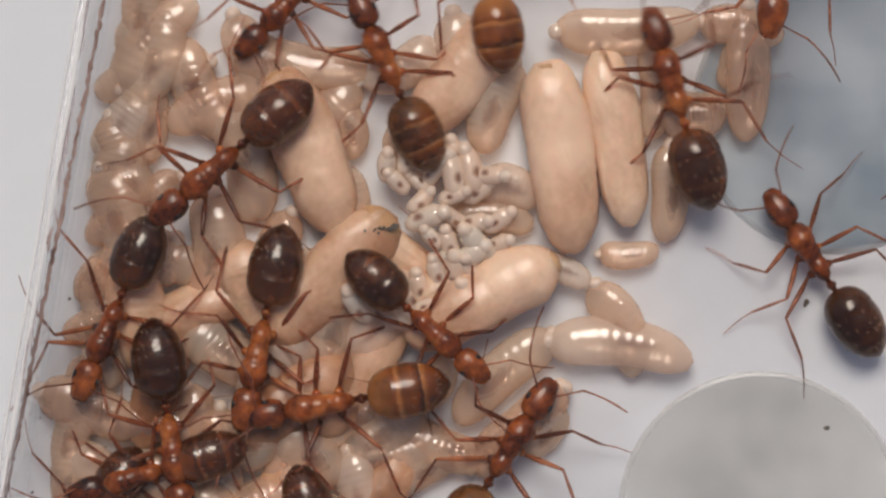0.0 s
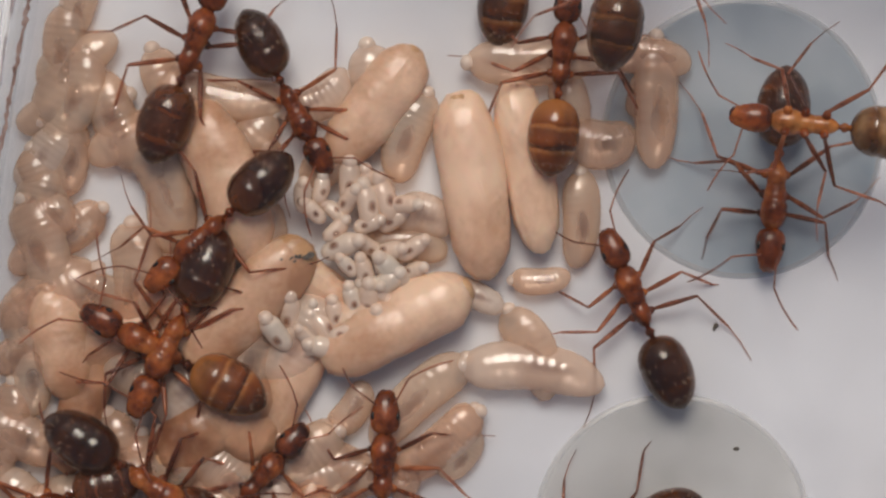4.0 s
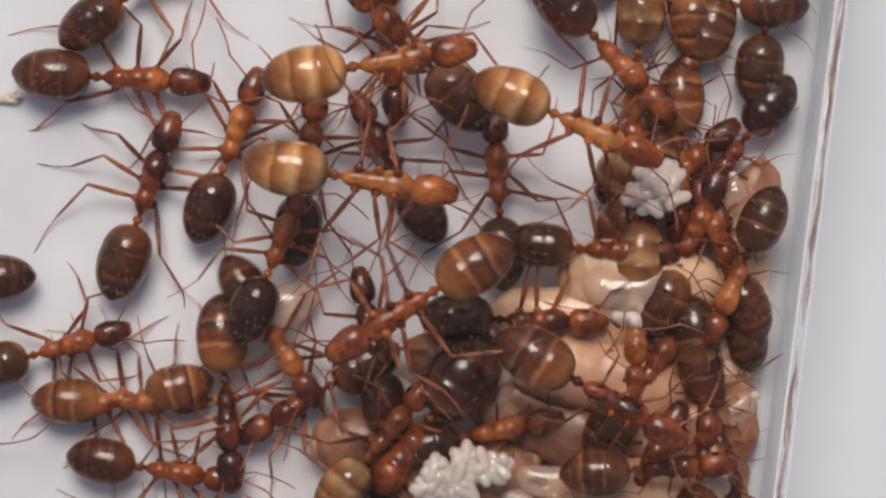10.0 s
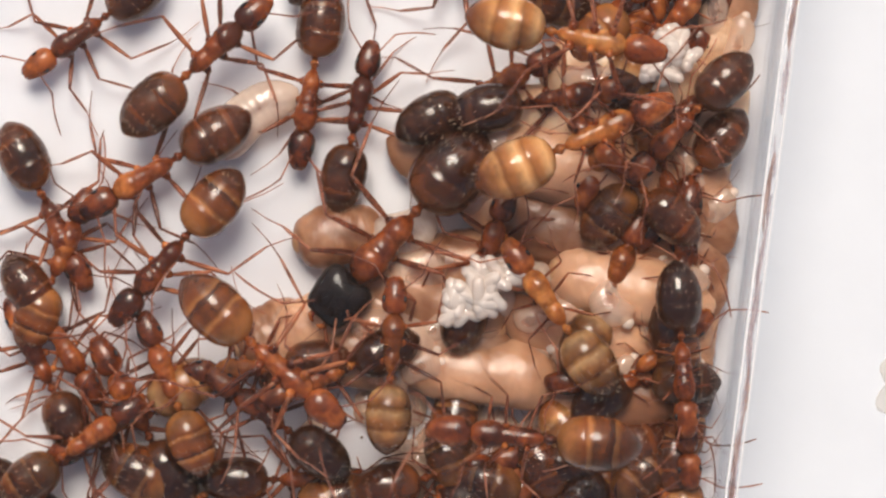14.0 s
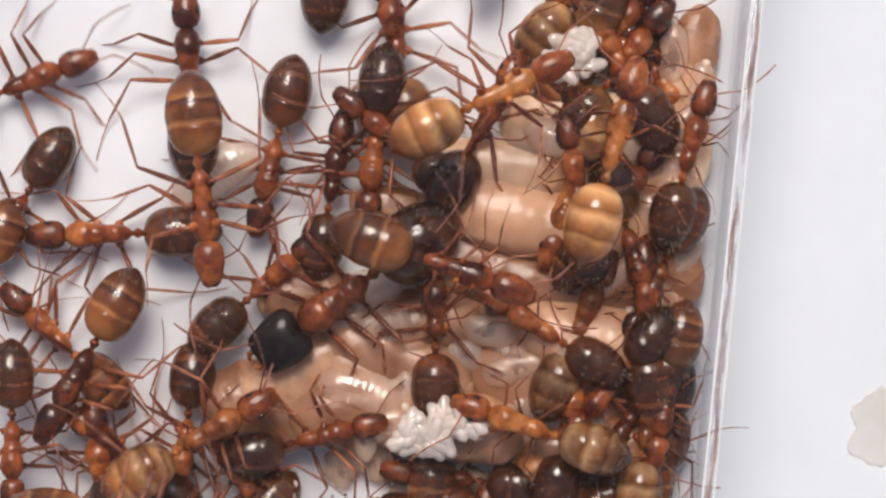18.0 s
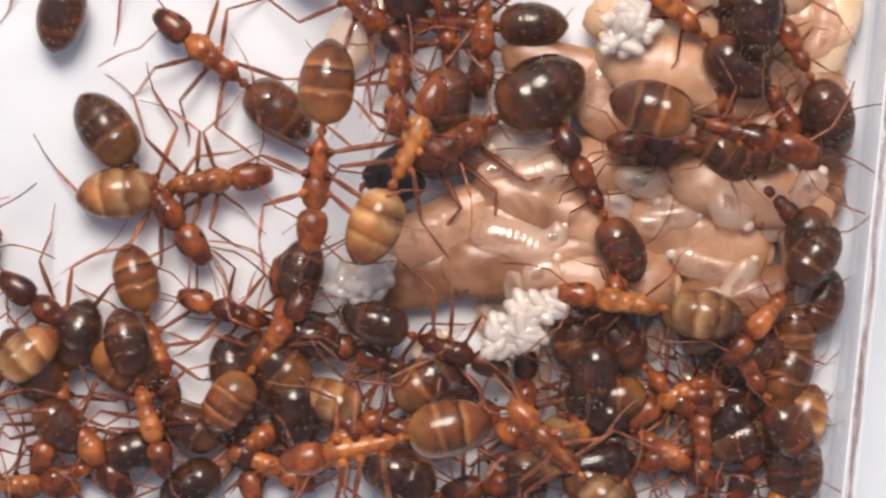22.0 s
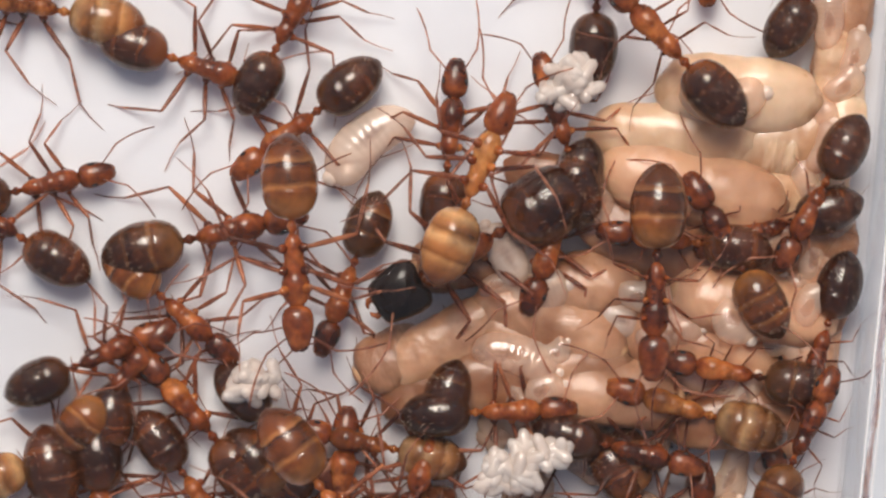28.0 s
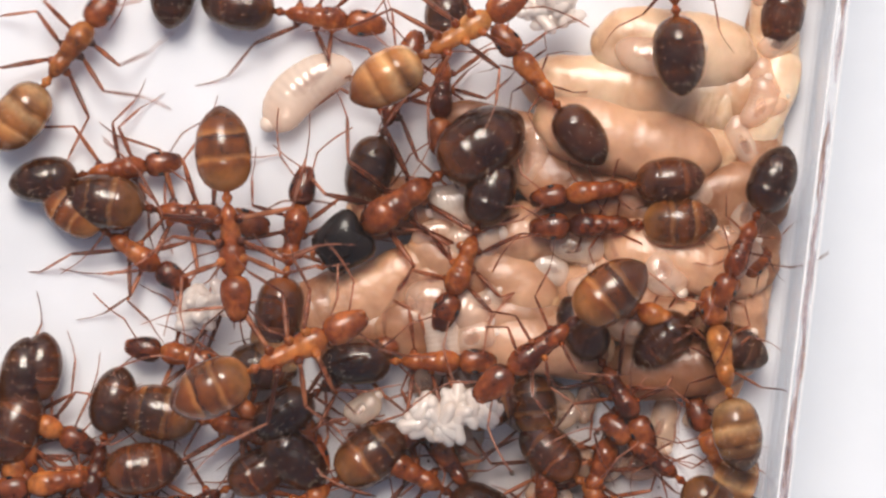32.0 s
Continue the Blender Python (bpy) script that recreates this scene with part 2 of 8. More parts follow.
M_LEG = cuticle("brown leg cuticle", (0.095, 0.028, 0.014), (0.29, 0.088, 0.038), (0.50, 0.19, 0.083), 0.3, vary=0.5, coat=0.1, clear=0.34, tint=(1.0, 0.62, 0.46))
M_SHIN = cuticle("light brown leg cuticle", (0.16, 0.056, 0.034), (0.40, 0.155, 0.092), (0.59, 0.28, 0.175), 0.3, vary=0.5, coat=0.1, clear=0.48, tint=(0.97, 0.72, 0.62))
M_BLACK = surface("black cuticle", (0.006, 0.004, 0.004), (0.024, 0.014, 0.011), 0.14, 1500, 0.25, 700, spec=0.3, depth=0.00003)
M_HAIR = surface("pale bristle", (0.45, 0.34, 0.22), (0.75, 0.62, 0.45), 0.35, 1500, 0.1, 700, depth=0.00001)
DK, BR, AM, PA = (0.047, 0.0114, 0.0035), (0.140, 0.039, 0.0095), (0.275, 0.112, 0.037), (0.49, 0.285, 0.135)
LN = (0.108, 0.033, 0.010)
M_GASTER_DARK = banded("dark brown banded cuticle", [(0.0, DK), (0.22, DK), (0.31, LN), (0.35, DK), (0.50, (0.068, 0.020, 0.0064)), (0.61, DK), (0.645, LN), (0.68, DK), (0.85, LN), (1.0, BR)], 0.15)
M_GASTER_MID = banded("brown banded cuticle", [(0.0, DK), (0.26, BR), (0.325, AM), (0.355, DK), (0.45, BR), (0.57, LN), (0.625, AM), (0.665, BR), (0.80, (0.19, 0.070, 0.019)), (1.0, AM)])
M_GASTER_PALE = banded("amber striped cuticle", [(0.0, BR), (0.10, BR), (0.24, AM), (0.33, (0.39, 0.19, 0.075)), (0.38, (0.17, 0.062, 0.017)), (0.48, AM), (0.60, PA), (0.64, (0.39, 0.19, 0.075)), (0.69, (0.18, 0.068, 0.018)), (0.77, AM), (0.90, PA), (1.0, AM)], 0.13)
M_EYE = surface("black eye", (0.004, 0.003, 0.003), (0.012, 0.009, 0.008), 0.2, 4000, 0.3, 900, depth=0.00001)

FOLD = (0.85, 1.0, 1.0)
M_COCOON = creased(surface("tan silk cocoon", (0.51, 0.26, 0.145), (0.90, 0.62, 0.44), 0.33, 3400, 0.2, 240, vary=0.45, sss=0.35, coat=0.25, depth=0.00005), 400, 0.65, 0.0004, FOLD)
# darker copy of the tan silk: shade and warm bounce put into the colour
M_COCOON_SHADED = creased(surface("shade-tinted amber silk cocoon", (0.25, 0.10, 0.045), (0.66, 0.36, 0.21), 0.32, 1500, 0.8, 330, vary=0.5, sss=0.3, spec=0.4, coat=0.3, depth=0.00009), 380, 0.7, 0.00036, FOLD)
M_COCOON_PALE = creased(surface("pale silk cocoon", (0.54, 0.29, 0.155), (0.93, 0.675, 0.455), 0.3, 1500, 0.8, 330, vary=0.35, sss=0.3, coat=0.4, depth=0.00009), 380, 0.65, 0.00036, FOLD)
M_LARVA = moist(grub_skin("translucent larva skin", (0.93, 0.60, 0.42), (1.0, 0.82, 0.64), (0.30, 0.145, 0.10), (0.22, 0.20), 0.75, 0.66, (0.98, 0.86, 0.76)), 0.07)
M_WHITE_LARVA = moist(grub_skin("white larva skin", (0.94, 0.70, 0.54), (1.0, 0.86, 0.73), (0.40, 0.24, 0.19), (0.24, 0.16), 0.7, 0.52, (0.98, 0.90, 0.83)), 0.07)
M_SMALL = moist(grub_skin("tiny larva skin", (1.0, 0.74, 0.57), (1.0, 0.89, 0.75), (0.26, 0.10, 0.055), (0.18, 0.26), 0.95, 0.34, (0.98, 0.86, 0.76)), 0.08)
M_KNOB = moist(surface("larva head skin", (1.0, 0.78, 0.62), (1.0, 0.90, 0.78), 0.1, 1500, 0.1, 300, clear=0.36, depth=0.00004, tint=(0.98, 0.88, 0.79)), 0.08)
M_EGG = moist(surface("white egg shell", (0.95, 0.81, 0.71), (1.0, 0.93, 0.86), 0.1, 1500, 0.05, 500, vary=0.4, clear=0.5, depth=0.00002, tint=(0.99, 0.94, 0.9)), 0.08)
M_CAP = surface("orange cocoon end", (0.5, 0.26, 0.12), (0.70, 0.44, 0.25), 0.4, 1400, 0.3, 400, depth=0.0001)
M_CRUMB = surface("pale crumb", (0.6, 0.5, 0.38), (0.8, 0.72, 0.6), 0.6, 2000, 0.3, 700)


# ---- mesh tools, in plan units ----
def loft(bm, rings, seg=12, power=2.0, closed=True):
    """A skin over rings (centre, half width, half height, along), each standing across its way along."""
    loops = []
    for c, w, h, along in rings:
        a = Vector(along).normalized()
        side = Vector((0, 0, 1)).cross(a)
        side = Vector((0, 1, 0)) if side.length < 1e-6 else side.normalized()
        up = a.cross(side)
        loop = []
        for k in range(seg):
            f = 2 * math.pi * k / seg
            cs, sn = math.cos(f), math.sin(f)
            cs, sn = math.copysign(abs(cs) ** (2 / power), cs), math.copysign(abs(sn) ** (2 / power), sn)
            loop.append(bm.verts.new(Vector(c) + side * w * cs + up * h * sn))
        loops.append(loop)
    for a, b in zip(loops, loops[1:]):
        for k in range(seg):
            bm.faces.new((a[k], a[(k + 1) % seg], b[(k + 1) % seg], b[k]))
    if closed:
        bm.faces.new(loops[0][::-1])
        bm.faces.new(loops[-1])
    return loops


def along_x(bm, stations, seg=12, power=2.0):
    """Rings (x, half width, half height, z) across the x axis, from the front to the back."""
    return loft(bm, [((x, 0, z), w, h, (-1, 0, 0)) for x, w, h, z in stations], seg, power)


def tube(bm, points, radii, seg=6):
    pts = [Vector(p) for p in points]
    rings = []
    for i, p in enumerate(pts):
        a = pts[min(i + 1, len(pts) - 1)] - pts[max(i - 1, 0)]
        rings.append((p, radii[i], radii[i], a))
    return loft(bm, rings, seg)


def blob(bm, c, r, seg=10, rings=7):
    rx, ry, rz = r
    st = []
    for i in range(rings + 1):
        f = math.pi * (0.04 + 0.92 * i / rings)
        st.append((rx * math.cos(f), ry * math.sin(f), rz * math.sin(f), 0))
    loops = along_x(bm, st, seg)
    for loop in loops:
        for v in loop:
            v.co += Vector(c)


def mesh_of(name, bm, material, smooth=True, scale=U):
    bmesh.ops.recalc_face_normals(bm, faces=bm.faces)
    bmesh.ops.transform(bm, matrix=Matrix.Scale(scale, 4), verts=bm.verts)
    me = bpy.data.meshes.new(name)
    bm.to_mesh(me)
    bm.free()
    for p in me.polygons:
        p.use_smooth = smooth
    for m in (material if isinstance(material, list) else [material]):
        me.materials.append(m)
    return me


def set_under(name, me, parent, m=None, label=""):
    ob = new(name, me)
    ob.parent = parent
    if m is not None:
        ob.matrix_basis = m
    return tagged(ob, label)


def part(name, bm, material, parent, label="", smooth=True):
    return set_under(name, mesh_of(name, bm, material, smooth), parent, None, label)


def at(x, y, z=0, rz=0, rx=0, ry=0):
    return pose(x * U, y * U, z * U, rx, ry, rz)


def slab(bm, x0, y0, z0, x1, y1, z1, bevel=0.0, seg=2):
    r = bmesh.ops.create_cube(bm, size=1)
    vs = r["verts"]
    for v in vs:
        v.co = Vector((x0 if v.co.x < 0 else x1, y0 if v.co.y < 0 else y1, z0 if v.co.z < 0 else z1))
    if bevel:
        es = list({e for v in vs for e in v.link_edges})
        bmesh.ops.bevel(bm, geom=es, offset=bevel, segments=seg, affect="EDGES", profile=0.5)


# ---- the box ----
LEFT, RIGHT, TOP, BOTTOM = -234, 1558, 620, -4200
HIGH = LID / U
BLOCK_Y0, BLOCK_Y1 = -1284, -938

bm = bmesh.new()
slab(bm, -11000, -13000, -60, 12000, 10000, -46)
table = new("table_top", mesh_of("table_top", bm, M_TABLE, False))
tagged(table, "white paper sheet under the plastic nest box", "table", kind="structure")

bm = bmesh.new()
slab(bm, LEFT - 14, BOTTOM - 14, -44, RIGHT + 14, TOP + 14, 0)
floor = new("floor", mesh_of("floor", bm, M_FLOOR, False))
tagged(floor, "smooth white plastic floor of the nest box", "floor", kind="structure")


def wall(name, x0, y0, x1, y1, label):
    bm = bmesh.new()
    slab(bm, x0, y0, -42, x1, y1, HIGH, 4)
    ob = new(name, mesh_of(name, bm, M_RIM))
    return tagged(ob, label, "wall", kind="structure")


w_east = wall("wall_east", RIGHT + 5, BOTTOM, RIGHT + 27, BLOCK_Y0 - 2, "thin clear plastic side wall of the nest box")
w_west = wall("wall_west", LEFT - 27, BOTTOM, LEFT - 2, TOP, "clear plastic side wall with a brown dirt line")
wall("wall_north", LEFT - 16, TOP + 2, RIGHT + 800, TOP + 24, "clear plastic end wall of the nest box")
wall("wall_south", LEFT - 16, BOTTOM - 26, RIGHT + 20, BOTTOM - 2, "clear plastic end wall of the nest box")


def strip(name, parent, material, pts, w, z, label):
    """A thin strip with uneven sides along a line of plan points."""
    bm = bmesh.new()
    rnd = random.Random(len(pts))
    rows = []
    for x, y in pts:
        k = w * rnd.uniform(0.5, 1.5) if material == M_DIRT else w * rnd.uniform(0.9, 1.1)
        rows.append([bm.verts.new((x - k, y, z)), bm.verts.new((x + k, y, z)), bm.verts.new((x + k, y, z + 5)), bm.verts.new((x - k, y, z + 5))])
    for a, b in zip(rows, rows[1:]):
        for k in range(4):
            bm.faces.new((a[k], a[(k + 1) % 4], b[(k + 1) % 4], b[k]))
    bm.faces.new(rows[0])
    bm.faces.new(rows[-1][::-1])
    return part(name, bm, material, parent, label)


w_west.matrix_basis = pose(0, 0, 0, 0, 0, -0.76)
drift = random.Random(31)
strip("dirt_line", w_west, M_DIRT, [(-213 + 0.026 * (TOP - 455 - 7 * i) + drift.gauss(0, 1.1), TOP - 7 * i) for i in range(215)], 3.4, 300, "uneven brown line of dirt")
strip("cut_edge", w_west, M_EDGE, [(LEFT - 24, TOP - 100 * i) for i in range(48)], 2.0, HIGH - 4, "upper edge with painted glint")
strip("cut_edge", w_west, M_EDGE, [(LEFT - 10, TOP - 100 * i) for i in range(48)], 4.0, HIGH - 4, "upper edge with painted glint")
strip("cut_edge", w_east, M_EDGE, [(RIGHT + 25.5, BLOCK_Y0 - 4 - 100 * i) for i in range(30)], 1.3, HIGH - 4, "upper edge with painted glint")
strip("cut_edge", w_east, M_EDGE, [(RIGHT + 6.5, BLOCK_Y0 - 4 - 100 * i) for i in range(30)], 1.6, HIGH - 4, "inner edge with painted glint")


def grime(parent, x0, x1, y0, y1, z, n, seed):
    """Ragged smears of grime that run along a wall's upper edge."""
    rnd = random.Random(seed)
    for _ in range(n):
        bm = bmesh.new()
        size, wide, steps = rnd.uniform(40, 170), rnd.uniform(1.5, 4.5), 14
        cx, cy = rnd.uniform(x0, x1), rnd.uniform(y0, y1)
        rows = []
        for i in range(steps + 1):
            f = i / steps
            w = wide * math.sin(math.pi * f) ** 0.5 * rnd.uniform(0.45, 1.2) + 0.15
            mid = min(max(cx + 1.6 * math.sin(5 * f + cy), x0), x1)
            rows.append([bm.verts.new((mid + d * w, cy + (f - 0.5) * size, z + h)) for d, h in ((-1, 0), (-0.4, 1.2), (0.4, 1.2), (1, 0))])
        for p, q in zip(rows, rows[1:]):
            for k in range(3):
                bm.faces.new((p[k], p[k + 1], q[k + 1], q[k]))
        part("grime_smear", bm, M_GRIME if rnd.random() < 0.8 else M_DIRT, parent, "mauve-brown smear of grime")


grime(w_east, RIGHT + 12, RIGHT + 21, -3000, BLOCK_Y0 - 120, HIGH + 0.6, 64, 4)
grime(w_west, LEFT - 9, LEFT - 2, -900, TOP - 60, HIGH + 0.6, 22, 9)


def divider(name, x0, x1, material, label, ridge_end, dish):
    """A moulded block between the two chambers: a dished top with worn edges and a bright ridge along its lower side."""
    base = new(name)
    bm = bmesh.new()
    low, high, n = BLOCK_Y0, BLOCK_Y1, 26
    prof = [(low, 1), (low, 108), (low + 2, 116), (low + 8, 120), (low + 34, 120)]
    prof += [(low + 34 + (high - low - 46) * i / n, 120 - dish * math.sin(math.pi * i / n) ** 0.8) for i in range(1, n)]
    prof += [(high - 12, 120), (high - 5, 119), (high - 1, 114), (high, 106), (high, 1)]
    ends = [(x0, -5), (x0 + 2, -2), (x0 + 7, 0), (x1 - 7, 0), (x1 - 2, -2), (x1, -5)]
    rows = [[bm.verts.new((x, y, max(z + d, 1))) for y, z in prof] for x, d in ends]
    for p, q in zip(rows, rows[1:]):
        for i in range(len(prof)):
            j = (i + 1) % len(prof)
            bm.faces.new((p[i], q[i], q[j], p[j]))
    bm.faces.new(rows[0])
    bm.faces.new(rows[-1][::-1])
    part("body", bm, material, base)
    rnd = random.Random(int(x1))
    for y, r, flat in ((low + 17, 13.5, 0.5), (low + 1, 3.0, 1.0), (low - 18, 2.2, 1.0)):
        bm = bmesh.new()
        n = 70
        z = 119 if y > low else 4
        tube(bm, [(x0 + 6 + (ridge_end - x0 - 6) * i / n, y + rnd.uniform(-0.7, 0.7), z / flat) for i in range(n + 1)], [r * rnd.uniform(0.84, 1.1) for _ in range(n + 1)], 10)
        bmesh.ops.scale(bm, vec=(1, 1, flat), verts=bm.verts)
        part("ridge", bm, M_RIDGE_GLINT, base, "bright streaked ridge")
    bm = bmesh.new()
    n = 90
    tube(bm, [(x0 + 4 + (min(x1, RIGHT - 120) - x0 - 8) * i / n, high - 7 + rnd.uniform(-1.2, 1.2), 119) for i in range(n + 1)], [rnd.uniform(1.4, 4.2) for _ in range(n + 1)], 6)
    part("lip", bm, M_RIM, base, "thin scratched lip")
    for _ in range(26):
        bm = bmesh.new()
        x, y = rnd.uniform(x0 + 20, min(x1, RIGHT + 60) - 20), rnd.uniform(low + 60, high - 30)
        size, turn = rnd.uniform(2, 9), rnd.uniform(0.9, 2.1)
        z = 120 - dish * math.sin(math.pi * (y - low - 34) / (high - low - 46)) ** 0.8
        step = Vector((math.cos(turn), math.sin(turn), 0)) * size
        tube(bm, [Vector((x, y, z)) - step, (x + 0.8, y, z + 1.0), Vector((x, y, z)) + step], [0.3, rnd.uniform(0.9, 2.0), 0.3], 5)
        part("scratch", bm, M_RIDGE_GLINT, base, "fine white scratch")
    return tagged(base, label, "divider", kind="structure")


divider("divider_1", LEFT + 2, 393, M_BLOCK_OLD, "stained milky plastic divider block beside the passage", 389, 10)
divider("divider_2", 936, RIGHT + 800, M_BLOCK, "grey milky plastic divider block beside the passage", RIGHT - 165, 34)


def corner(name, cx, cy, a0, r, px, py, label, material, high):
    """A solid fillet that rounds an inner corner at px, py."""
    bm = bmesh.new()
    low, top = [], []
    for i in range(19):
        f = radians(a0 + 5 * i)
        for row, q, z in ((low, r, 1), (top, r + 5, high)):
            row.append(bm.verts.new((cx + q * math.cos(f), cy + q * math.sin(f), z)))
    mid = [bm.verts.new((cx + (r + 1) * math.cos(radians(a0 + 5 * i)), cy + (r + 1) * math.sin(radians(a0 + 5 * i)), high - 4)) for i in range(19)]
    c0, c1 = bm.verts.new((px, py, 1)), bm.verts.new((px, py, high))
    for i in range(18):
        bm.faces.new((low[i], low[i + 1], mid[i + 1], mid[i]))
        bm.faces.new((mid[i], mid[i + 1], top[i + 1], top[i]))
        bm.faces.new((top[i], top[i + 1], c1))
        bm.faces.new((low[i + 1], low[i], c0))
    bm.faces.new((low[0], top[0], c1, c0))
    bm.faces.new((low[-1], c0, c1, top[-1]))
    ob = new(name, mesh_of(name, bm, material, False))
    return tagged(ob, label, "corner", kind="structure")


corner("trim_corner_1", RIGHT - 122, BLOCK_Y1 + 122, -90, 118, RIGHT - 1, BLOCK_Y1 + 1, "rounded milky inner corner of the upper chamber", M_BLOCK, 119)
corner("trim_corner_2", RIGHT - 112, BLOCK_Y0 - 112, 0, 108, RIGHT - 1, BLOCK_Y0 - 1, "rounded clear inner corner of the lower chamber", M_RIM, HIGH - 3)


def rim_line(name, parent, cx, cy, a0, r, z, label):
    """A fine white line, a glint painted round the corner and on along both sides."""
    bm = bmesh.new()
    pts = [(cx + r * math.cos(radians(a0 + 6 * i)), cy + r * math.sin(radians(a0 + 6 * i)), z) for i in range(16)]
    tube(bm, pts, [2.2] * 16, 6)
    return part(name, bm, M_RIDGE_GLINT, parent, label)


rim_line("bright_line", bpy.data.objects["trim_corner_1"], RIGHT - 122, BLOCK_Y1 + 122, -90, 124, 120, "fine edge with painted glint")
rim_line("bright_line", bpy.data.objects["trim_corner_2"], RIGHT - 112, BLOCK_Y0 - 112, 0, 106, HIGH - 4, "fine edge with painted glint")
rim_line("bright_line", bpy.data.objects["trim_corner_2"], RIGHT - 112, BLOCK_Y0 - 112, 0, 90, 3, "fine edge with painted glint")

bm = bmesh.new()
slab(bm, RIGHT + 1, BLOCK_Y1 + 2, -45, RIGHT + 800, TOP, 120, 3, 2)
flange = new("trim_flange", mesh_of("trim_flange", bm, M_BLOCK))
tagged(flange, "grey milky plastic flange beside the upper chamber", "flange", kind="structure")


def disc(name, x, y, r, material, label):
    base = new(name)
    base.matrix_basis = at(x, y, 0)
    bm = bmesh.new()
    prof = [(r, 0.3), (r - 2, 1.6), (r - 7, 2.6), (r - 12, 2.6), (r - 20, 2.2), (0.1, 2.2)]
    rows = [[bm.verts.new((a * math.cos(k * math.pi / 36), a * math.sin(k * math.pi / 36), z)) for k in range(72)] for a, z in prof]
    for a, b in zip(rows, rows[1:]):
        for k in range(72):
            bm.faces.new((a[k], a[(k + 1) % 72], b[(k + 1) % 72], b[k]))
    part("plate", bm, material, base)
    bm = bmesh.new()
    rows = []
    for k in range(72):
        f = k * math.pi / 36
        rows.append([bm.verts.new((a * math.cos(f), a * math.sin(f), z)) for a, z in ((r + 3, 0.4), (r + 1, 2.2), (r - 3, 3.6), (r - 8, 3.0))])
    for i in range(72):
        for k in range(3):
            bm.faces.new((rows[i][k], rows[(i + 1) % 72][k], rows[(i + 1) % 72][k + 1], rows[i][k + 1]))
    part("rim", bm, M_DISC_RIM, base, "thin raised rim")
    return tagged(base, label, "disc", "moulded discs in the floor")


disc("moulded_disc", 1046, -459, 251, M_DISC, "round clear moulded disc on the white floor")
disc("moulded_disc", 1065, 268, 252, M_DISC_BLUE, "round blue-grey moulded disc on the white floor")

bm = bmesh.new()
slab(bm, LEFT - 16, BOTTOM - 26, HIGH + 5, RIGHT + 20, TOP + 24, HIGH + 18)
lid = new("lid", mesh_of("lid", bm, M_LID, False))
lid.visible_shadow = False
tagged(lid, "clear plastic lid over the whole nest box", "lid", kind="structure")


# ---- the ants ----
def bristle_mesh(L, wide):
    """Short fine hairs that stand off the rear edges of the gaster's plates."""
    bm = bmesh.new()
    rnd = random.Random(3)
    k = 0.9 * wide
    for x, w, n in ((-0.235, .138 * k, 6), (-0.35, .133 * k, 9), (-0.43, .10 * k, 11), (-0.465, .062 * k, 9), (-0.30, .142 * k, 5)):
        for _ in range(n):
            f = rnd.uniform(0.05, math.pi - 0.05)
            xx = -0.11 + 1.06 * (x + 0.11) + rnd.uniform(-0.012, 0.012)
            p = Vector((xx * L, 0.95 * w * L * math.cos(f), 0.01 * L + 0.90 * w * L * math.sin(f)))
            q = p + Vector((-0.026 * L, 0.016 * L * math.cos(f), 0.02 * L * math.sin(f)))
            tube(bm, [p, q], [0.0008 * L, 0.0004 * L], 3)
    return mesh_of("bristles", bm, M_HAIR)


def gaster_mesh(L, wide, material):
    bm = bmesh.new()
    st = [(-0.110, .014), (-0.116, .045), (-0.130, .080), (-0.155, .110), (-0.19, .131), (-0.222, .1405), (-0.2365, .1420), (-0.2415, .1395),
          (-0.275, .1450), (-0.31, .1445), (-0.338, .1405), (-0.3495, .1375), (-0.3545, .1350), (-0.385, .1265), (-0.415, .111), (-0.4265, .1030), (-0.431, .100), (-0.455, .078), (-0.474, .052), (-0.487, .028), (-0.494, .008)]
    along_x(bm, [((-0.11 + 1.06 * (x + 0.11)) * L, 0.93 * w * L * wide, w * L * 0.86 * wide, 0.01 * L) for x, w in st], 18)
    return mesh_of("gaster", bm, material)


def thorax_mesh(L, k, material):
    bm = bmesh.new()
    st = [(0.296, .017, .02, -.004), (0.287, .031, .03, -.002), (0.265, .0495, .045, .004), (0.238, .060, .055, .010), (0.207, .0630, .061, .014), (0.178, .0610, .061, .014), (0.157, .0560, .057, .012), (0.1515, .0525, .053, .010),
          (0.135, .0530, .056, .012), (0.108, .0500, .054, .010), (0.088, .0460, .050, .006), (0.0755, .0435, .0455, .002), (0.070, .0425, .045, .001), (0.057, .0450, .0485, .003), (0.03, .0455, .0525, .005), (0.005, .0425, .049, .001), (-0.018, .035, .040, -.006), (-0.036, .025, .027, -.012), (-0.05, .013, .015, -.016)]
    along_x(bm, [(x * L, 1.08 * w * L * k, 1.1 * h * L * k, z * L) for x, w, h, z in st], 16, 2.2)
    return mesh_of("thorax", bm, material)


def petiole_mesh(L, material):
    bm = bmesh.new()
    along_x(bm, [(x * L, w * L, h * L, z * L) for x, w, h, z in ((-0.042, .012, .014, -.018), (-0.062, .016, .018, -.016), (-0.075, .026, .045, .002), (-0.088, .026, .048, .006), (-0.1, .017, .024, -.006), (-0.122, .013, .015, -.006))], 10)
    return mesh_of("petiole", bm, material)


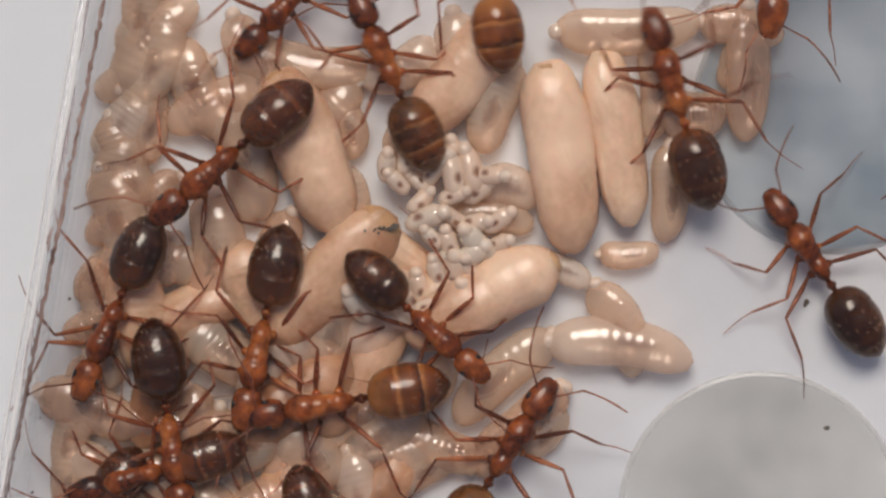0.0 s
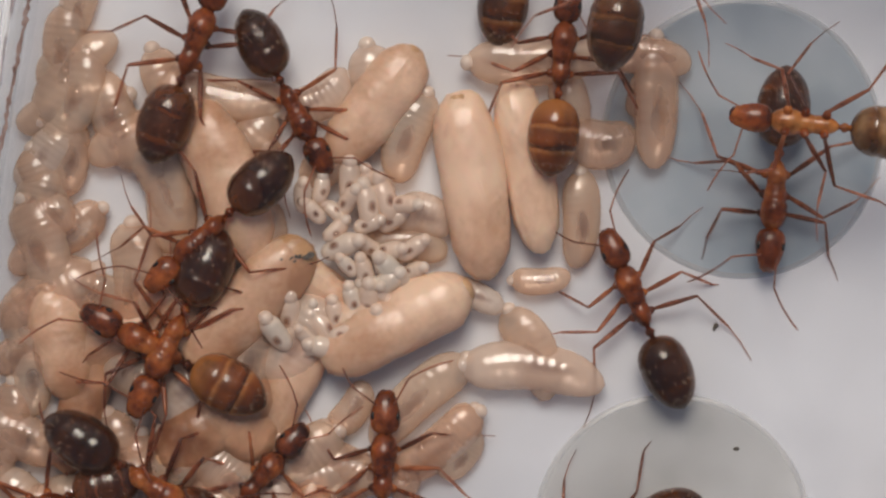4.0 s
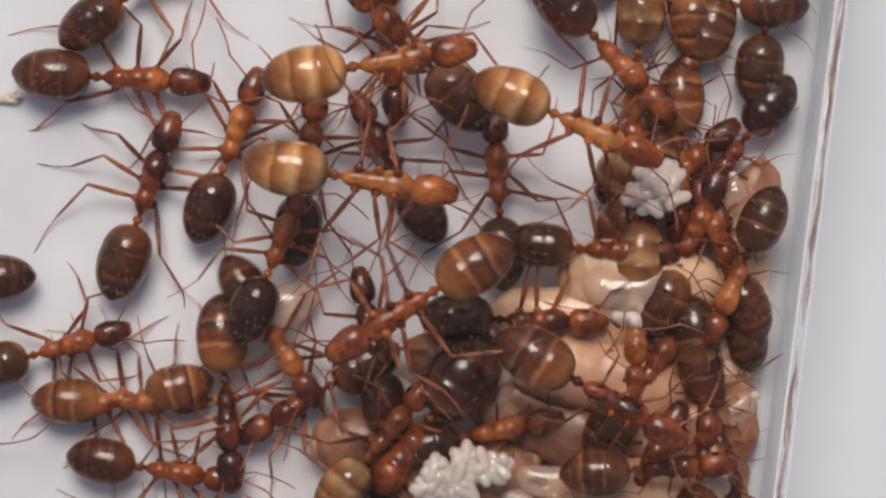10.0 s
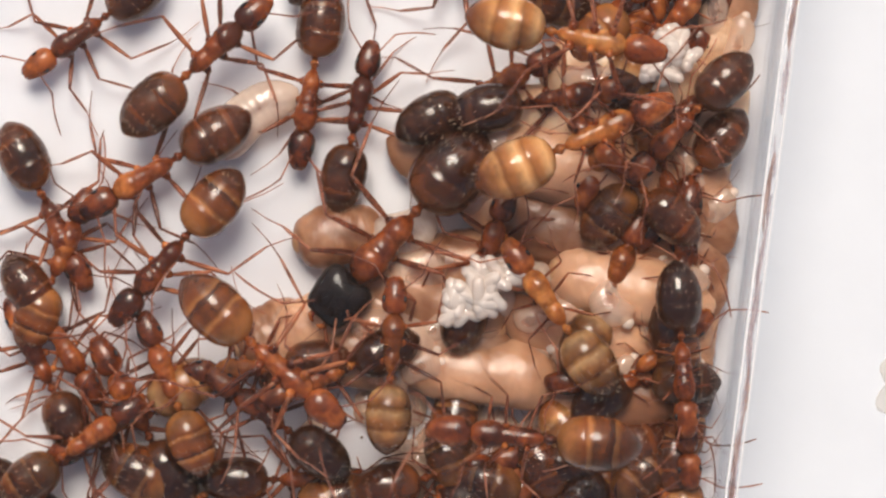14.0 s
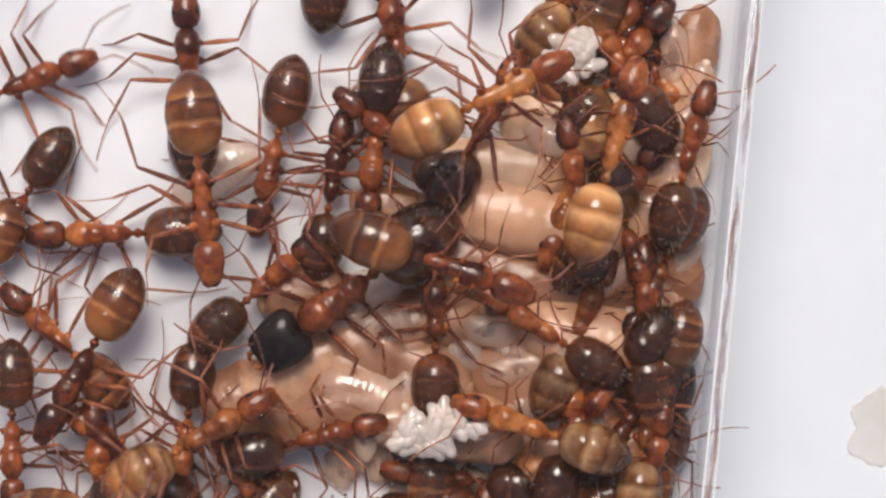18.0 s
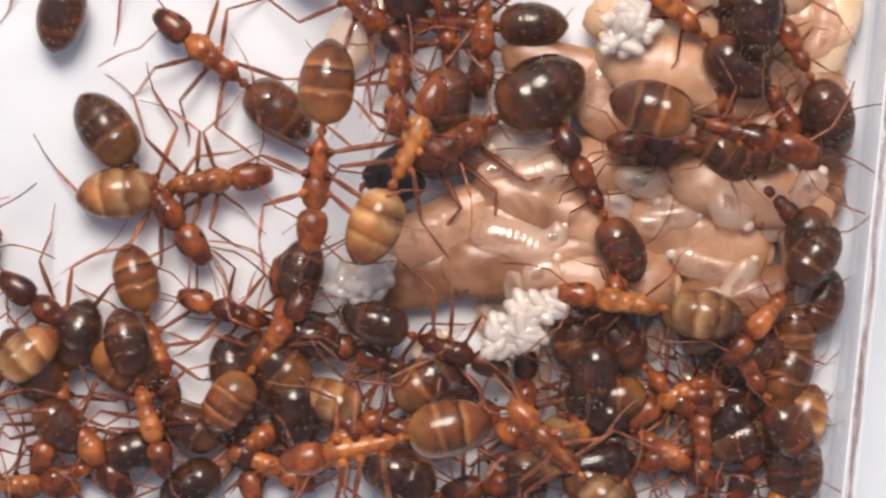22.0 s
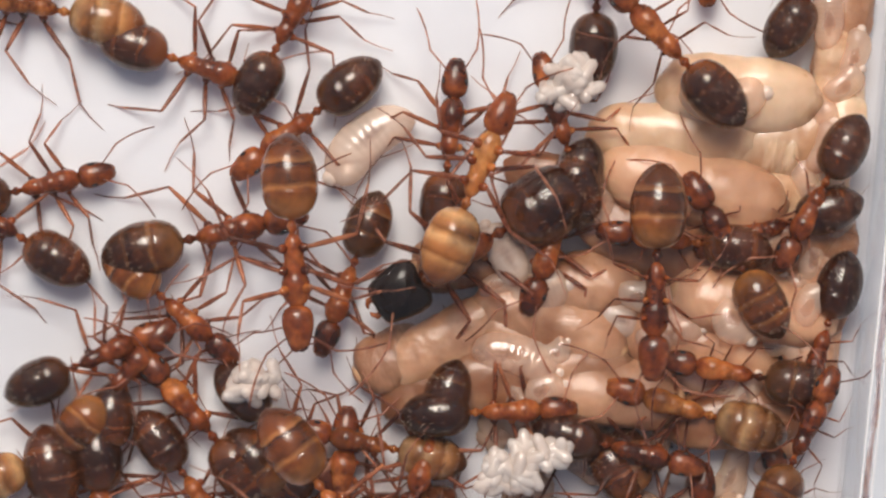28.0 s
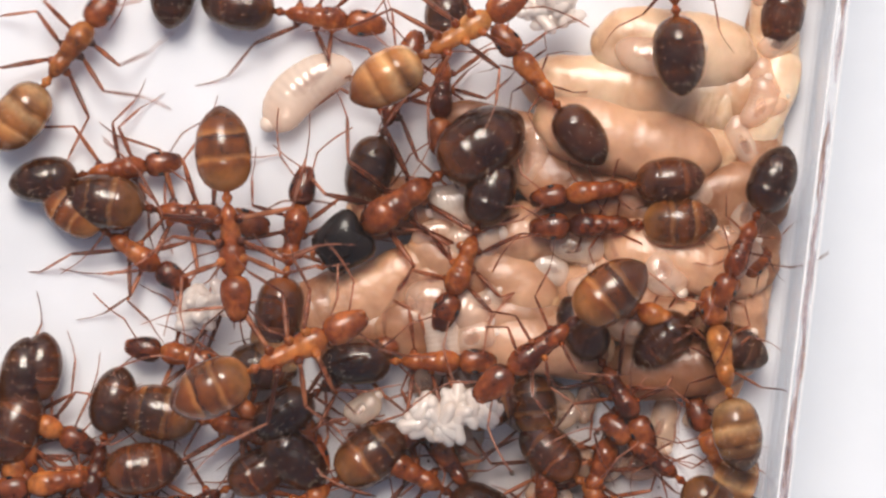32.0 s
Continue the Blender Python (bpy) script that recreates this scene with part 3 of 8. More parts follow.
def head_mesh(L, k, material):
    bm = bmesh.new()
    broad = k > 1.2
    st = [(0.285, .022, .02), (0.29, .044, .034), (0.302, .068, .05), (0.325, .083, .06), (0.355, .088, .063), (0.39, .084, .06), (0.42, .074, .054), (0.445, .064, .045), (0.465, .055, .035), (0.478, .042, .024), (0.484, .02, .012)]
    if broad:
        st = [(0.285, .03, .02), (0.288, .058, .034), (0.297, .080, .048), (0.315, .092, .058), (0.345, .094, .062), (0.38, .090, .060), (0.41, .084, .055), (0.436, .078, .047), (0.455, .070, .036), (0.465, .056, .026), (0.469, .03, .014)]
    piv = 0.29
    loops = along_x(bm, [((piv + (x - piv) * k * (1.0 if broad else 1.06)) * L, w * L * k * (1.0 if broad else 0.86), h * L * k, -0.004 * L) for x, w, h in reversed(st)], 20, 2.5 if broad else 2.15)
    if broad:
        for v in [v for loop in loops[-5:] for v in loop]:
            v.co.x += 0.030 * L * max(0, 1 - abs(v.co.y) / (0.05 * L))
    return mesh_of("head", bm, material)


def eye_mesh(L):
    bm = bmesh.new()
    blob(bm, (0, 0, 0), (0.0215 * L, 0.0115 * L, 0.015 * L), 10, 6)
    return mesh_of("eye", bm, M_EYE)


def mandible_mesh(L, s):
    bm = bmesh.new()
    tube(bm, [(0, 0, 0), (0.022 * L, s * 0.004 * L, -0.002 * L), (0.036 * L, -s * 0.012 * L, -0.004 * L), (0.038 * L, -s * 0.026 * L, -0.004 * L)], [0.014 * L, 0.014 * L, 0.009 * L, 0.003 * L], 6)
    return mesh_of("mandible", bm, M_BODY)


HIP = {"front": (0.215, 0.042), "middle": (0.125, 0.040), "hind": (0.02, 0.036)}
STAND = 0.155            # height of the body's axis over its feet, in body lengths
# for each leg: way of the femur, its length, way of the tibia, its length, way of the tarsus, its length; degrees from straight ahead
REACH = {
    "front": [(78, .20, 14, .20, 28, .16), (92, .19, 24, .19, 8, .17), (48, .20, 84, .18, 70, .16)],
    "middle": [(72, .22, 122, .22, 104, .18), (58, .21, 118, .22, 132, .18), (112, .22, 62, .21, 74, .18)],
    "hind": [(112, .26, 166, .27, 150, .22), (98, .25, 158, .28, 166, .22), (138, .26, 112, .27, 140, .20)],
}


def leg_mesh(L, which, v, s):
    fa, fl, ta, tl, sa, sl = REACH[which][v]
    fl, tl, sl = 0.94 * fl, 0.92 * tl, 0.9 * sl
    p = Vector((0, 0, 0))

    def step(q, a, n, dz):
        return q + Vector((math.cos(radians(a)) * n, s * math.sin(radians(a)) * n, dz))
    c = step(p, 90, 0.03, -0.045)
    k = step(c, fa, fl, 0.075)
    m = step(k, ta, tl * 0.93, -0.125)
    drop = -STAND + 0.022 + 0.008 - m.z
    e1 = step(m, sa, sl * 0.5, drop * 0.75)
    e2 = step(e1, sa + (8 if v else -8), sl * 0.5, drop * 0.25)
    mid = (c + k) / 2 + Vector((0, 0, 0.012))
    hip, thigh, shin, foot = bmesh.new(), bmesh.new(), bmesh.new(), bmesh.new()
    tube(hip, [q * L for q in (p, p.lerp(c, 0.35), p.lerp(c, 0.8), c)], [r * L for r in (0.018, 0.0255, 0.0195, 0.012)], 8)
    tube(thigh, [q * L for q in (c, c.lerp(mid, 0.25), c.lerp(mid, 0.7), mid, k.lerp(mid, 0.3), k)], [r * L for r in (0.0095, 0.0115, 0.0145, 0.0142, 0.0105, 0.0078)], 7)
    tube(shin, [q * L for q in (k, k.lerp(m, 0.08), k.lerp(m, 0.5), k.lerp(m, 0.85), m)], [r * L for r in (0.0068, 0.0062, 0.0088, 0.0078, 0.0058)], 6)
    e3 = e2 + Vector((e2 - e1)) * 0.18
    tube(foot, [q * L for q in (m, m.lerp(e1, 0.3), m.lerp(e1, 0.34), e1, e1.lerp(e2, 0.1), e2, e3)], [r * L for r in (0.0046, 0.0043, 0.0034, 0.0038, 0.003, 0.0028, 0.0016)], 5)
    return mesh_of("leg", hip, M_BODY), mesh_of("femur", thigh, M_LEG), mesh_of("tibia", shin, M_SHIN), mesh_of("tarsus", foot, M_SHIN)


FEELER = [(42, .16, 20, .26), (65, .16, 35, .24), (30, .16, 60, .24)]


def antenna_mesh(L, v, s):
    a, n, b, m = FEELER[v]
    e = Vector((math.cos(radians(a)) * n, s * math.sin(radians(a)) * n, 0.05))
    pts = [Vector((0, 0, 0)), e * 0.5 + Vector((0, 0, 0.01)), e]
    for i in range(1, 5):
        f = radians(b + (i - 1) * (5 if v else -6))
        pts.append(pts[-1] + Vector((math.cos(f) * m / 4, s * math.sin(f) * m / 4, -0.02)))
    bm = bmesh.new()
    tube(bm, [q * L for q in pts], [L * r for r in (0.0052, 0.0046, 0.0060, 0.0046, 0.0052, 0.0056, 0.0038)], 6)
    return mesh_of("antenna", bm, M_SHIN)


def build_ant(name, L, gaster_mat, body_mat, variant, label, head_mat=None, head_size=1.0, chest=1.0, wide=1.0, lift=None):
    """One ant, head towards +x, middle of the body at the origin, feet on z = 0."""
    ant = new(name)
    z = (STAND if lift is None else lift) * L
    up = at(0, 0, z)
    head = set_under("head", head_mesh(L, head_size, head_mat or body_mat), ant, up)
    em = eye_mesh(L)
    for s in (1, -1):
        k = head_size
        set_under("eye", em, head, at((0.29 + 0.085 * k) * L, s * (0.070 if k > 1.2 else 0.060) * L * k, 0.030 * L * k), "black compound eye")
        set_under("mandible", mandible_mesh(L, s), head, at((0.29 + 0.172 * k) * L, s * 0.026 * L * k, -0.012 * L * k))
        ob = set_under("antenna", antenna_mesh(L, (variant + (s > 0)) % 3, s), head, at((0.29 + 0.13 * k) * L, s * 0.034 * L * k, 0.03 * L * k))
    set_under("thorax", thorax_mesh(L, chest, body_mat), ant, up)
    set_under("petiole", petiole_mesh(L, body_mat), ant, up)
    rear = set_under("gaster", gaster_mesh(L, wide, gaster_mat), ant, up, "shiny banded gaster")
    tagged(set_under("bristles", bristle_mesh(L, wide), rear, None, "fine pale bristles"), kind="stuff")
    for i, which in enumerate(("front", "middle", "hind")):
        hx, hy = HIP[which]
        for s in (1, -1):
            hip, thigh, shin, foot = leg_mesh(L, which, (variant + i + (s > 0) * 2) % 3, s)
            leg = set_under("leg", hip, ant, at(hx * L, s * hy * L, z - 0.022 * L))
            set_under("femur", thigh, leg)
            set_under("tibia", shin, leg)
            set_under("tarsus", foot, leg)
    return tagged(ant, label, "ant", "ants of the colony")


ANTS = []
KINDS = {"d": (M_GASTER_DARK, M_BODY, M_HEAD, "worker ant with dark shiny gaster"),
         "m": (M_GASTER_MID, M_BODY, M_HEAD, "worker ant with brown ringed gaster"),
         "a": (M_GASTER_PALE, M_PALE, M_BODY, "orange worker ant with amber gaster")}
PLACES = {0: "walking on the white floor", 1: "standing on the brood pile", 2: "climbing over other ants", 3: "hanging under the clear lid"}
MODELS = {}


def make_ant(kind, size, layer, seed, tuck=1.0):
    key = (kind, size, seed % 3)
    spot = pose(0, 0, 0)
    if key not in MODELS:
        g, b, h, words = KINDS[kind]
        MODELS[key] = build_ant("worker_ant", size, g, b, seed % 3, words, h)
        ob = MODELS[key]
    else:
        ob = copy_thing(MODELS[key], spot)
    rnd = random.Random(seed)
    for c in ob.children:
        if c.name.startswith("leg"):
            c.rotation_euler = [radians(rnd.uniform(-5, 5)), 0, radians(rnd.uniform(-16, 16))]
            c.scale = (tuck, tuck, 1)
        elif c.name.startswith("head"):
            c.rotation_euler = [0, 0, 0]
            for k in c.children:
                if k.name.startswith("antenna"):
                    k.rotation_euler = [0, radians(rnd.uniform(-10, 12)), radians(rnd.uniform(-28, 28))]
    tagged(ob, KINDS[kind][3] + " " + PLACES[layer])
    ANTS.append(ob)
    return ob


# ---- the brood ----
def capsule_mesh(L, W, seed, material, bend=0.0, rings=16, wrinkle=0.04, rib=0.0, seg=14, taper=0.12):
    """A plump capsule along x with uneven skin."""
    rnd = random.Random(seed)
    bm = bmesh.new()
    st = []
    for i in range(rings + 1):
        f = i / rings
        x = (0.5 - f) * L
        e = max(0.06, 1 - abs(2 * f - 1) ** 3.8) ** 0.5
        w = 0.5 * W * e * (1 - taper * (f - 0.5)) * (1 + rnd.uniform(-wrinkle, wrinkle) * 0.25 + rib * math.cos(math.pi * i / 2))
        st.append(((x, bend * L * (4 * (f - 0.5) ** 2 - 0.5), 0), w, w * 0.92, (-1, 8 * bend * (f - 0.5), 0)))
    for loop in loft(bm, st, seg, 2.1):
        for v in loop:
            v.co *= 1 + wrinkle * (1.1 * noise.noise(v.co * (1.6 / W) + Vector((seed, 0, 0))) + 0.55 * noise.noise(Vector((v.co.x * 2.6, v.co.y * 6.5, v.co.z * 6.5)) / W + Vector((0, seed, 0))))
    return mesh_of("skin", bm, material)


FORMS = {}


def form(key, build):
    if key not in FORMS:
        FORMS[key] = build()
    return FORMS[key]


COUNT = {"n": 0}


def lying(name, x, y, z, L, W, turn, base_l, base_w, me):
    """A thing at its place, with its size set on its skin."""
    COUNT["n"] += 1
    ob = new(name)
    ob.matrix_basis = at(x, y, z + 0.33 * W, turn, COUNT["n"] * 37 % 30 - 15)
    body = set_under("skin", me, ob)
    body.scale = (L / base_l, W / base_w, 0.72 * W / base_w)
    return ob, body


def cocoon(x, y, z, L, W, turn, marked=False):
    # cocoons further down get the skin with shade painted in
    k, below = int(abs(x + 3 * y)) % 5, y < -330
    skin = M_COCOON_PALE if x > 1080 and -2230 + 45 * k < y < -1880 else M_COCOON_SHADED if below else M_COCOON
    me = form(("cocoon", k, skin.name), lambda: capsule_mesh(320, 115, 20 + k, skin, (0.02, -0.03, 0.05, 0, 0.03)[k], 36, 0.06, 0.0, 28))
    ob, body = lying("cocoon", x, y, z, L, W, turn, 320, 115, me)
    cap = form("cocoon_end", lambda: blob_mesh("end_cap", (0, 0, 0), (14, 24, 22), M_CAP))
    end = set_under("end_cap", cap, ob, at(0.46 * L, 0, 0), "darker end")
    end.scale = (W / 115, W / 115, W / 115)
    if marked:
        bm = bmesh.new()
        rnd = random.Random(2)
        for i in range(16):
            f = rnd.uniform(-1, 1)
            blob(bm, (24 * f, -16 * f + rnd.gauss(0, 5), rnd.uniform(-1, 1)), (rnd.uniform(2, 6), rnd.uniform(1.5, 3.5), 2.0), 7, 4)
        part("dark_mark", bm, M_SPECK, ob, "black smudge on the end").matrix_basis = at(0.40 * L, 0, 0.29 * W)
        end.scale = (2.4, 1.9, 1.5)
        end.location = Vector((0.40 * L * U, 0, 0))
    tagged(ob, "%s silk cocoon lying among the brood" % ("pale cream" if skin == M_COCOON_PALE else "plump shade-tinted amber" if below else "plump tan"), "cocoon", "cocoons of the brood")
    return ob


def blob_mesh(name, c, r, material, seg=10, rings=7):
    bm = bmesh.new()
    blob(bm, c, r, seg, rings)
    return mesh_of(name, bm, material)


def grub(name, x, y, z, L, W, turn, skin, label, curled):
    k = int(abs(x + 2 * y)) % 4
    bend = 0.10 if curled else (0.06, -0.08, 0.12, 0.02)[k]
    me = form((label, k, curled), lambda: capsule_mesh(200, 76, 40 + k, skin, bend, 50, 0.015, 0.012, 18, 0.18))
    ob, body = lying(name, x, y, z, L, W, turn, 200, 76, me)
    shine = form(("head_knob", label), lambda: blob_mesh("head", (0, 0, 0), (13, 14, 12), M_KNOB, 10, 6))
    h = set_under("head", shine, ob, at(0.5 * L, (0.12 if curled else 0) * L, 0.05 * W))
    h.scale = (W / 76, W / 76, W / 76)
    return tagged(ob, label, "larva", "larvae of the brood")


def larva(x, y, z, L, W, turn, curled=False):
    return grub("larva", x, y, z, L, W, turn, M_LARVA, "translucent pinkish larva with a dark gut", curled)


def white_larva(x, y, z, L, W, turn, curled=False):
    return grub("larva", x, y, z, L, W, turn, M_WHITE_LARVA, "glossy white larva with a dark gut", False)


def small_larva(x, y, z, L, turn):
    k = int(abs(x + y)) % 3
    ob = new("small_larva")
    ob.matrix_basis = at(x, y, z, turn, (k - 1) * 25, (k * 13) % 40 - 20)
    me = form(("small", k), lambda: capsule_mesh(48, 29, 70 + k, M_SMALL, 0.08 * (k - 1), 16, 0.03, 0.0, 12, 0.16))
    body = set_under("skin", me, ob)
    s = L / 48
    body.scale = (s, 0.35 + 0.65 * s, 0.35 + 0.65 * s)
    knob = form("small_head", lambda: blob_mesh("head", (0, 0, 0), (11, 10.5, 10), M_KNOB, 10, 7))
    h = set_under("head", knob, ob, at(23 * s, 3 * (k - 1), 5))
    h.scale = (0.4 + 0.6 * s, 0.4 + 0.6 * s, 0.4 + 0.6 * s)
    return tagged(ob, "tiny white larva with a dark gut spot", "larva", "tiny larvae in a cluster")


def egg_cluster(seed, n, wide, deep):
    ob = new("egg_cluster")
    rnd = random.Random(seed)
    egg = form("egg", lambda: capsule_mesh(48, 23, 5, M_EGG, 0.05, 10, 0.01, 0, 10, 0.05))
    for _ in range(n):
        f, r = rnd.uniform(0, 6.283), rnd.random() ** 0.6
        set_under("egg", egg, ob, at(wide * r * math.cos(f), deep * r * math.sin(f), rnd.uniform(-6, 24) * (1 - 0.6 * r), rnd.uniform(0, 360), rnd.uniform(-30, 30), rnd.uniform(-35, 35)))
    return tagged(ob, "sticky cluster of white oval ant eggs", "eggs", "egg clusters")


def speck(x, y, r):
    bm = bmesh.new()
    rnd = random.Random(int(x))
    for _ in range(3):
        blob(bm, (rnd.uniform(-r, r) * 0.7, rnd.uniform(-r, r) * 0.5, r * 0.35), (r * rnd.uniform(0.5, 1), r * rnd.uniform(0.3, 0.7), r * 0.4), 7, 4)
    ob = new("debris_speck", mesh_of("debris_speck", bm, M_SPECK))
    ob.matrix_basis = at(x, y, 0.2, rnd.uniform(0, 180))
    return tagged(ob, "small dark speck of dirt on the floor", "debris", "specks of dirt")


def crumb(x, y):
    bm = bmesh.new()
    rnd = random.Random(5)
    for _ in range(6):
        blob(bm, (rnd.uniform(-14, 14), rnd.uniform(-8, 8), 8), (rnd.uniform(6, 12), rnd.uniform(5, 9), 8), 8, 5)
    ob = new("food_crumb", mesh_of("food_crumb", bm, M_CRUMB))
    ob.matrix_basis = at(x, y, 0)
    return tagged(ob, "pale crumb of food on the white floor", "crumb")


def stain(x, y):
    bm = bmesh.new()
    rnd = random.Random(8)
    ring = []
    for i in range(40):
        f = i * math.pi / 20
        r = 55 * (1 + 0.28 * math.sin(2 * f + 0.6) + 0.12 * math.sin(5 * f) + rnd.uniform(-0.03, 0.03))
        ring.append([bm.verts.new((a * r * math.cos(f), a * r * math.sin(f), z)) for a, z in ((1, 0.2), (0.97, 2.2), (0.88, 1.4))])
    for i in range(40):
        a, b = ring[i], ring[(i + 1) % 40]
        bm.faces.new((a[0], b[0], b[1], a[1]))
        bm.faces.new((a[1], b[1], b[2], a[2]))
    bm.faces.new([r[2] for r in ring])
    ob = new("residue_stain", mesh_of("residue_stain", bm, M_STAIN))
    ob.matrix_basis = at(x, y, -45.8, 60)
    return tagged(ob, "dried yellowish residue on the white sheet", "stain")


# brown tone holds dirt and also the shade between brood and ants
M_FILM = surface("brown film of dirt and shade", (0.20, 0.12, 0.08), (0.50, 0.40, 0.34), 0.6, 3000, 0.2, 420, clear=0.45)

def faded_edge(m, inner):
    """Lets a film thin out to nothing towards its rim, in uneven clouds."""
    n, link = m.node_tree.nodes, m.node_tree.links.new
    place, off, far, cloud, add = n.new("ShaderNodeTexCoord"), n.new("ShaderNodeVectorMath"), n.new("ShaderNodeVectorMath"), n.new("ShaderNodeTexNoise"), n.new("ShaderNodeMath")
    off.operation, far.operation, add.operation = "MULTIPLY_ADD", "LENGTH", "MULTIPLY_ADD"
    off.inputs[1].default_value, off.inputs[2].default_value = (2, 2, 0), (-1, -1, 0)
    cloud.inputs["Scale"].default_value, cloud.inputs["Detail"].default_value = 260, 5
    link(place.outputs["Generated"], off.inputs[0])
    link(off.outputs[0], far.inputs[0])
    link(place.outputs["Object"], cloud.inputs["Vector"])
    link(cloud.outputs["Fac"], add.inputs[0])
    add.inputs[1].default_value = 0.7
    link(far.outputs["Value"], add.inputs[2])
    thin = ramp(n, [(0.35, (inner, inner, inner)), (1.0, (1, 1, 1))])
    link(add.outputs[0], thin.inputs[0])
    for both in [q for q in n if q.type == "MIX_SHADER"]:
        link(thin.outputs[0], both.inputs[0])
    return m


faded_edge(M_FILM, 0.4)


def dirt_film(x, y, wide=300, deep=190, crumbs=60):
    """A thin uneven film of dirt and painted shade with crumbs in it."""
    bm = bmesh.new()
    rnd = random.Random(21)
    ring = []
    for i in range(64):
        f = i * math.pi / 32
        r = 1 + 0.10 * math.sin(3 * f + 1) + 0.09 * math.sin(7 * f) + rnd.uniform(-0.05, 0.05)
        ring.append([bm.verts.new((a * wide * r * math.cos(f), a * deep * r * math.sin(f), z)) for a, z in ((1, 0.2), (0.99, 0.9), (0.9, 1.2))])
    for i in range(64):
        a, b = ring[i], ring[(i + 1) % 64]
        bm.faces.new((a[0], b[0], b[1], a[1]))
        bm.faces.new((a[1], b[1], b[2], a[2]))
    bm.faces.new([r[2] for r in ring])
    ob = new("dirt_film", mesh_of("dirt_film", bm, M_FILM))
    ob.matrix_basis = at(x, y, 0.1)
    for _ in range(crumbs):
        f, r = rnd.uniform(0, 6.283), rnd.random() ** 0.5
        s = rnd.choice((2, 2.5, 3, 5))
        c = form(("crumb", s), lambda: blob_mesh("crumb", (0, 0, s * 0.4), (s * 1.2, s, s * 0.5), M_SPECK, 7, 4))
        set_under("crumb", c, ob, at(wide * r * math.cos(f), 0.9 * deep * r * math.sin(f), 1.2, rnd.uniform(0, 180)))
    return tagged(ob, "thin brown film of dirt and painted shade on white floor", "stain")


M_DUST = surface("dusty grey cuticle", (0.014, 0.010, 0.009), (0.19, 0.165, 0.15), 0.4, 3000, 0.4, 1500, coat=0.3, depth=0.00004)
M_DUST_RED = surface("faded brown cuticle", (0.09, 0.028, 0.018), (0.42, 0.20, 0.14), 0.4, 3000, 0.4, 1100, coat=0.2, depth=0.00004, clear=0.2, tint=(1.0, 0.75, 0.6))


def dead_ant(x, y, turn, L):
    ob = build_ant("dusty_ant", L, M_DUST, M_DUST_RED, 1, "dusty grey ant crouching on the white floor", lift=0.10)
    for i, c in enumerate(c for c in ob.children if c.name.startswith("leg")):
        c.rotation_euler = [0, 0, radians((-1) ** i * 30)]
    ob.matrix_basis = at(x, y, 0, turn, 12)
    return ob


# brood of the upper chamber
cocoon(152, 49, 14, 300, 125, 121)
cocoon(592, 109, 20, 336, 120, 107)
cocoon(685, 158, 17, 310, 95, 108)
cocoon(227, -165, 17, 315, 118, 55, True)
cocoon(496, -160, 18, 305, 120, 37)
cocoon(400, 226, 13, 253, 108, 62)
cocoon(237, -380, 5, 160, 110, 159)
larva(-142, 196, 4, 205, 84, -120)
larva(-131, -203, 2, 205, 92, 38)
cocoon(96, -205, 7, 174, 110, 129)
cocoon(200, -385, 6, 251, 110, -139)
cocoon(153, -762, 5, 233, 105, -153)
cocoon(175, -799, 5, 210, 105, 156)
cocoon(476, -158, 5, 222, 110, -162)
cocoon(-97, -281, 3, 221, 105, 115)
larva(-42, 128, 4, 195, 88, -53)
larva(38, 22, 6, 232, 85, 122)
larva(-142, 168, 6, 179, 85, 80)
larva(740, 255, 5, 174, 72, 98)
larva(796, 84, 4, 169, 62, 98)
larva(897, 307, 7, 239, 82, 98)
larva(677, 354, 15, 254, 84, -168)
larva(876, 384, 12, 150, 70, -179)
larva(471, 179, 8, 170, 80, 78)
larva(741, -38, 10, 107, 50, -168)
white_larva(516, 40, 6, 109, 78, 173)
larva(490, -19, 4, 155, 66, -175)
white_larva(624, -88, 20, 120, 52, 168)
white_larva(752, -209, 8, 255, 88, -178, True)
larva(742, -174, 3, 176, 80, 124)
white_larva(369, -406, 6, 147, 62, 50)
white_larva(618, -342, 5, 136, 72, 54)
larva(557, -289, 5, 231, 82, 51)
larva(600, -362, 7, 198, 78, 47)
white_larva(339, -535, 9, 165, 76, 114)
larva(34, -628, 12, 108, 72, 83)
larva(89, -515, 5, 132, 70, 118)
larva(229, -492, 4, 149, 70, 135)
larva(319, -403, 5, 138, 70, 176)
larva(328, -638, 8, 193, 66, -138, True)
larva(93, -800, 6, 108, 80, 154)
larva(183, -798, 5, 106, 90, 139)
larva(255, -798, 3, 192, 110, 179)
larva(261, -312, 12, 98, 50, 142)
larva(437, -319, 5, 108, 60, -116)
larva(547, -434, 4, 70, 60, -128)
larva(644, -372, 3, 108, 60, 64)
larva(304, -571, 7, 111, 70, 18)
larva(-146, -63, 3, 96, 90, -153)
larva(-152, -254, 3, 128, 80, -63)
larva(-83, -186, 3, 107, 80, 167)
larva(-91, -303, 2, 110, 90, -166)
larva(214, 100, 7, 109, 60, 121)
larva(51, 194, 5, 104, 90, 158)
larva(53, 27, 7, 109, 70, 154)
larva(130, -466, 4, 118, 90, 117)
larva(442, -481, 4, 126, 60, -144)
larva(813, 226, 4, 121, 90, -173)
larva(792, 76, 4, 171, 66, 97)
larva(873, 315, 4, 83, 60, 83)
small_larva(320, 20, 71, 52, 143)
small_larva(442, 61, 64, 78, 113)
small_larva(418, 12, 71, 52, 28)
small_larva(325, 61, 68, 52, 86)
small_larva(461, 26, 57, 60, 44)
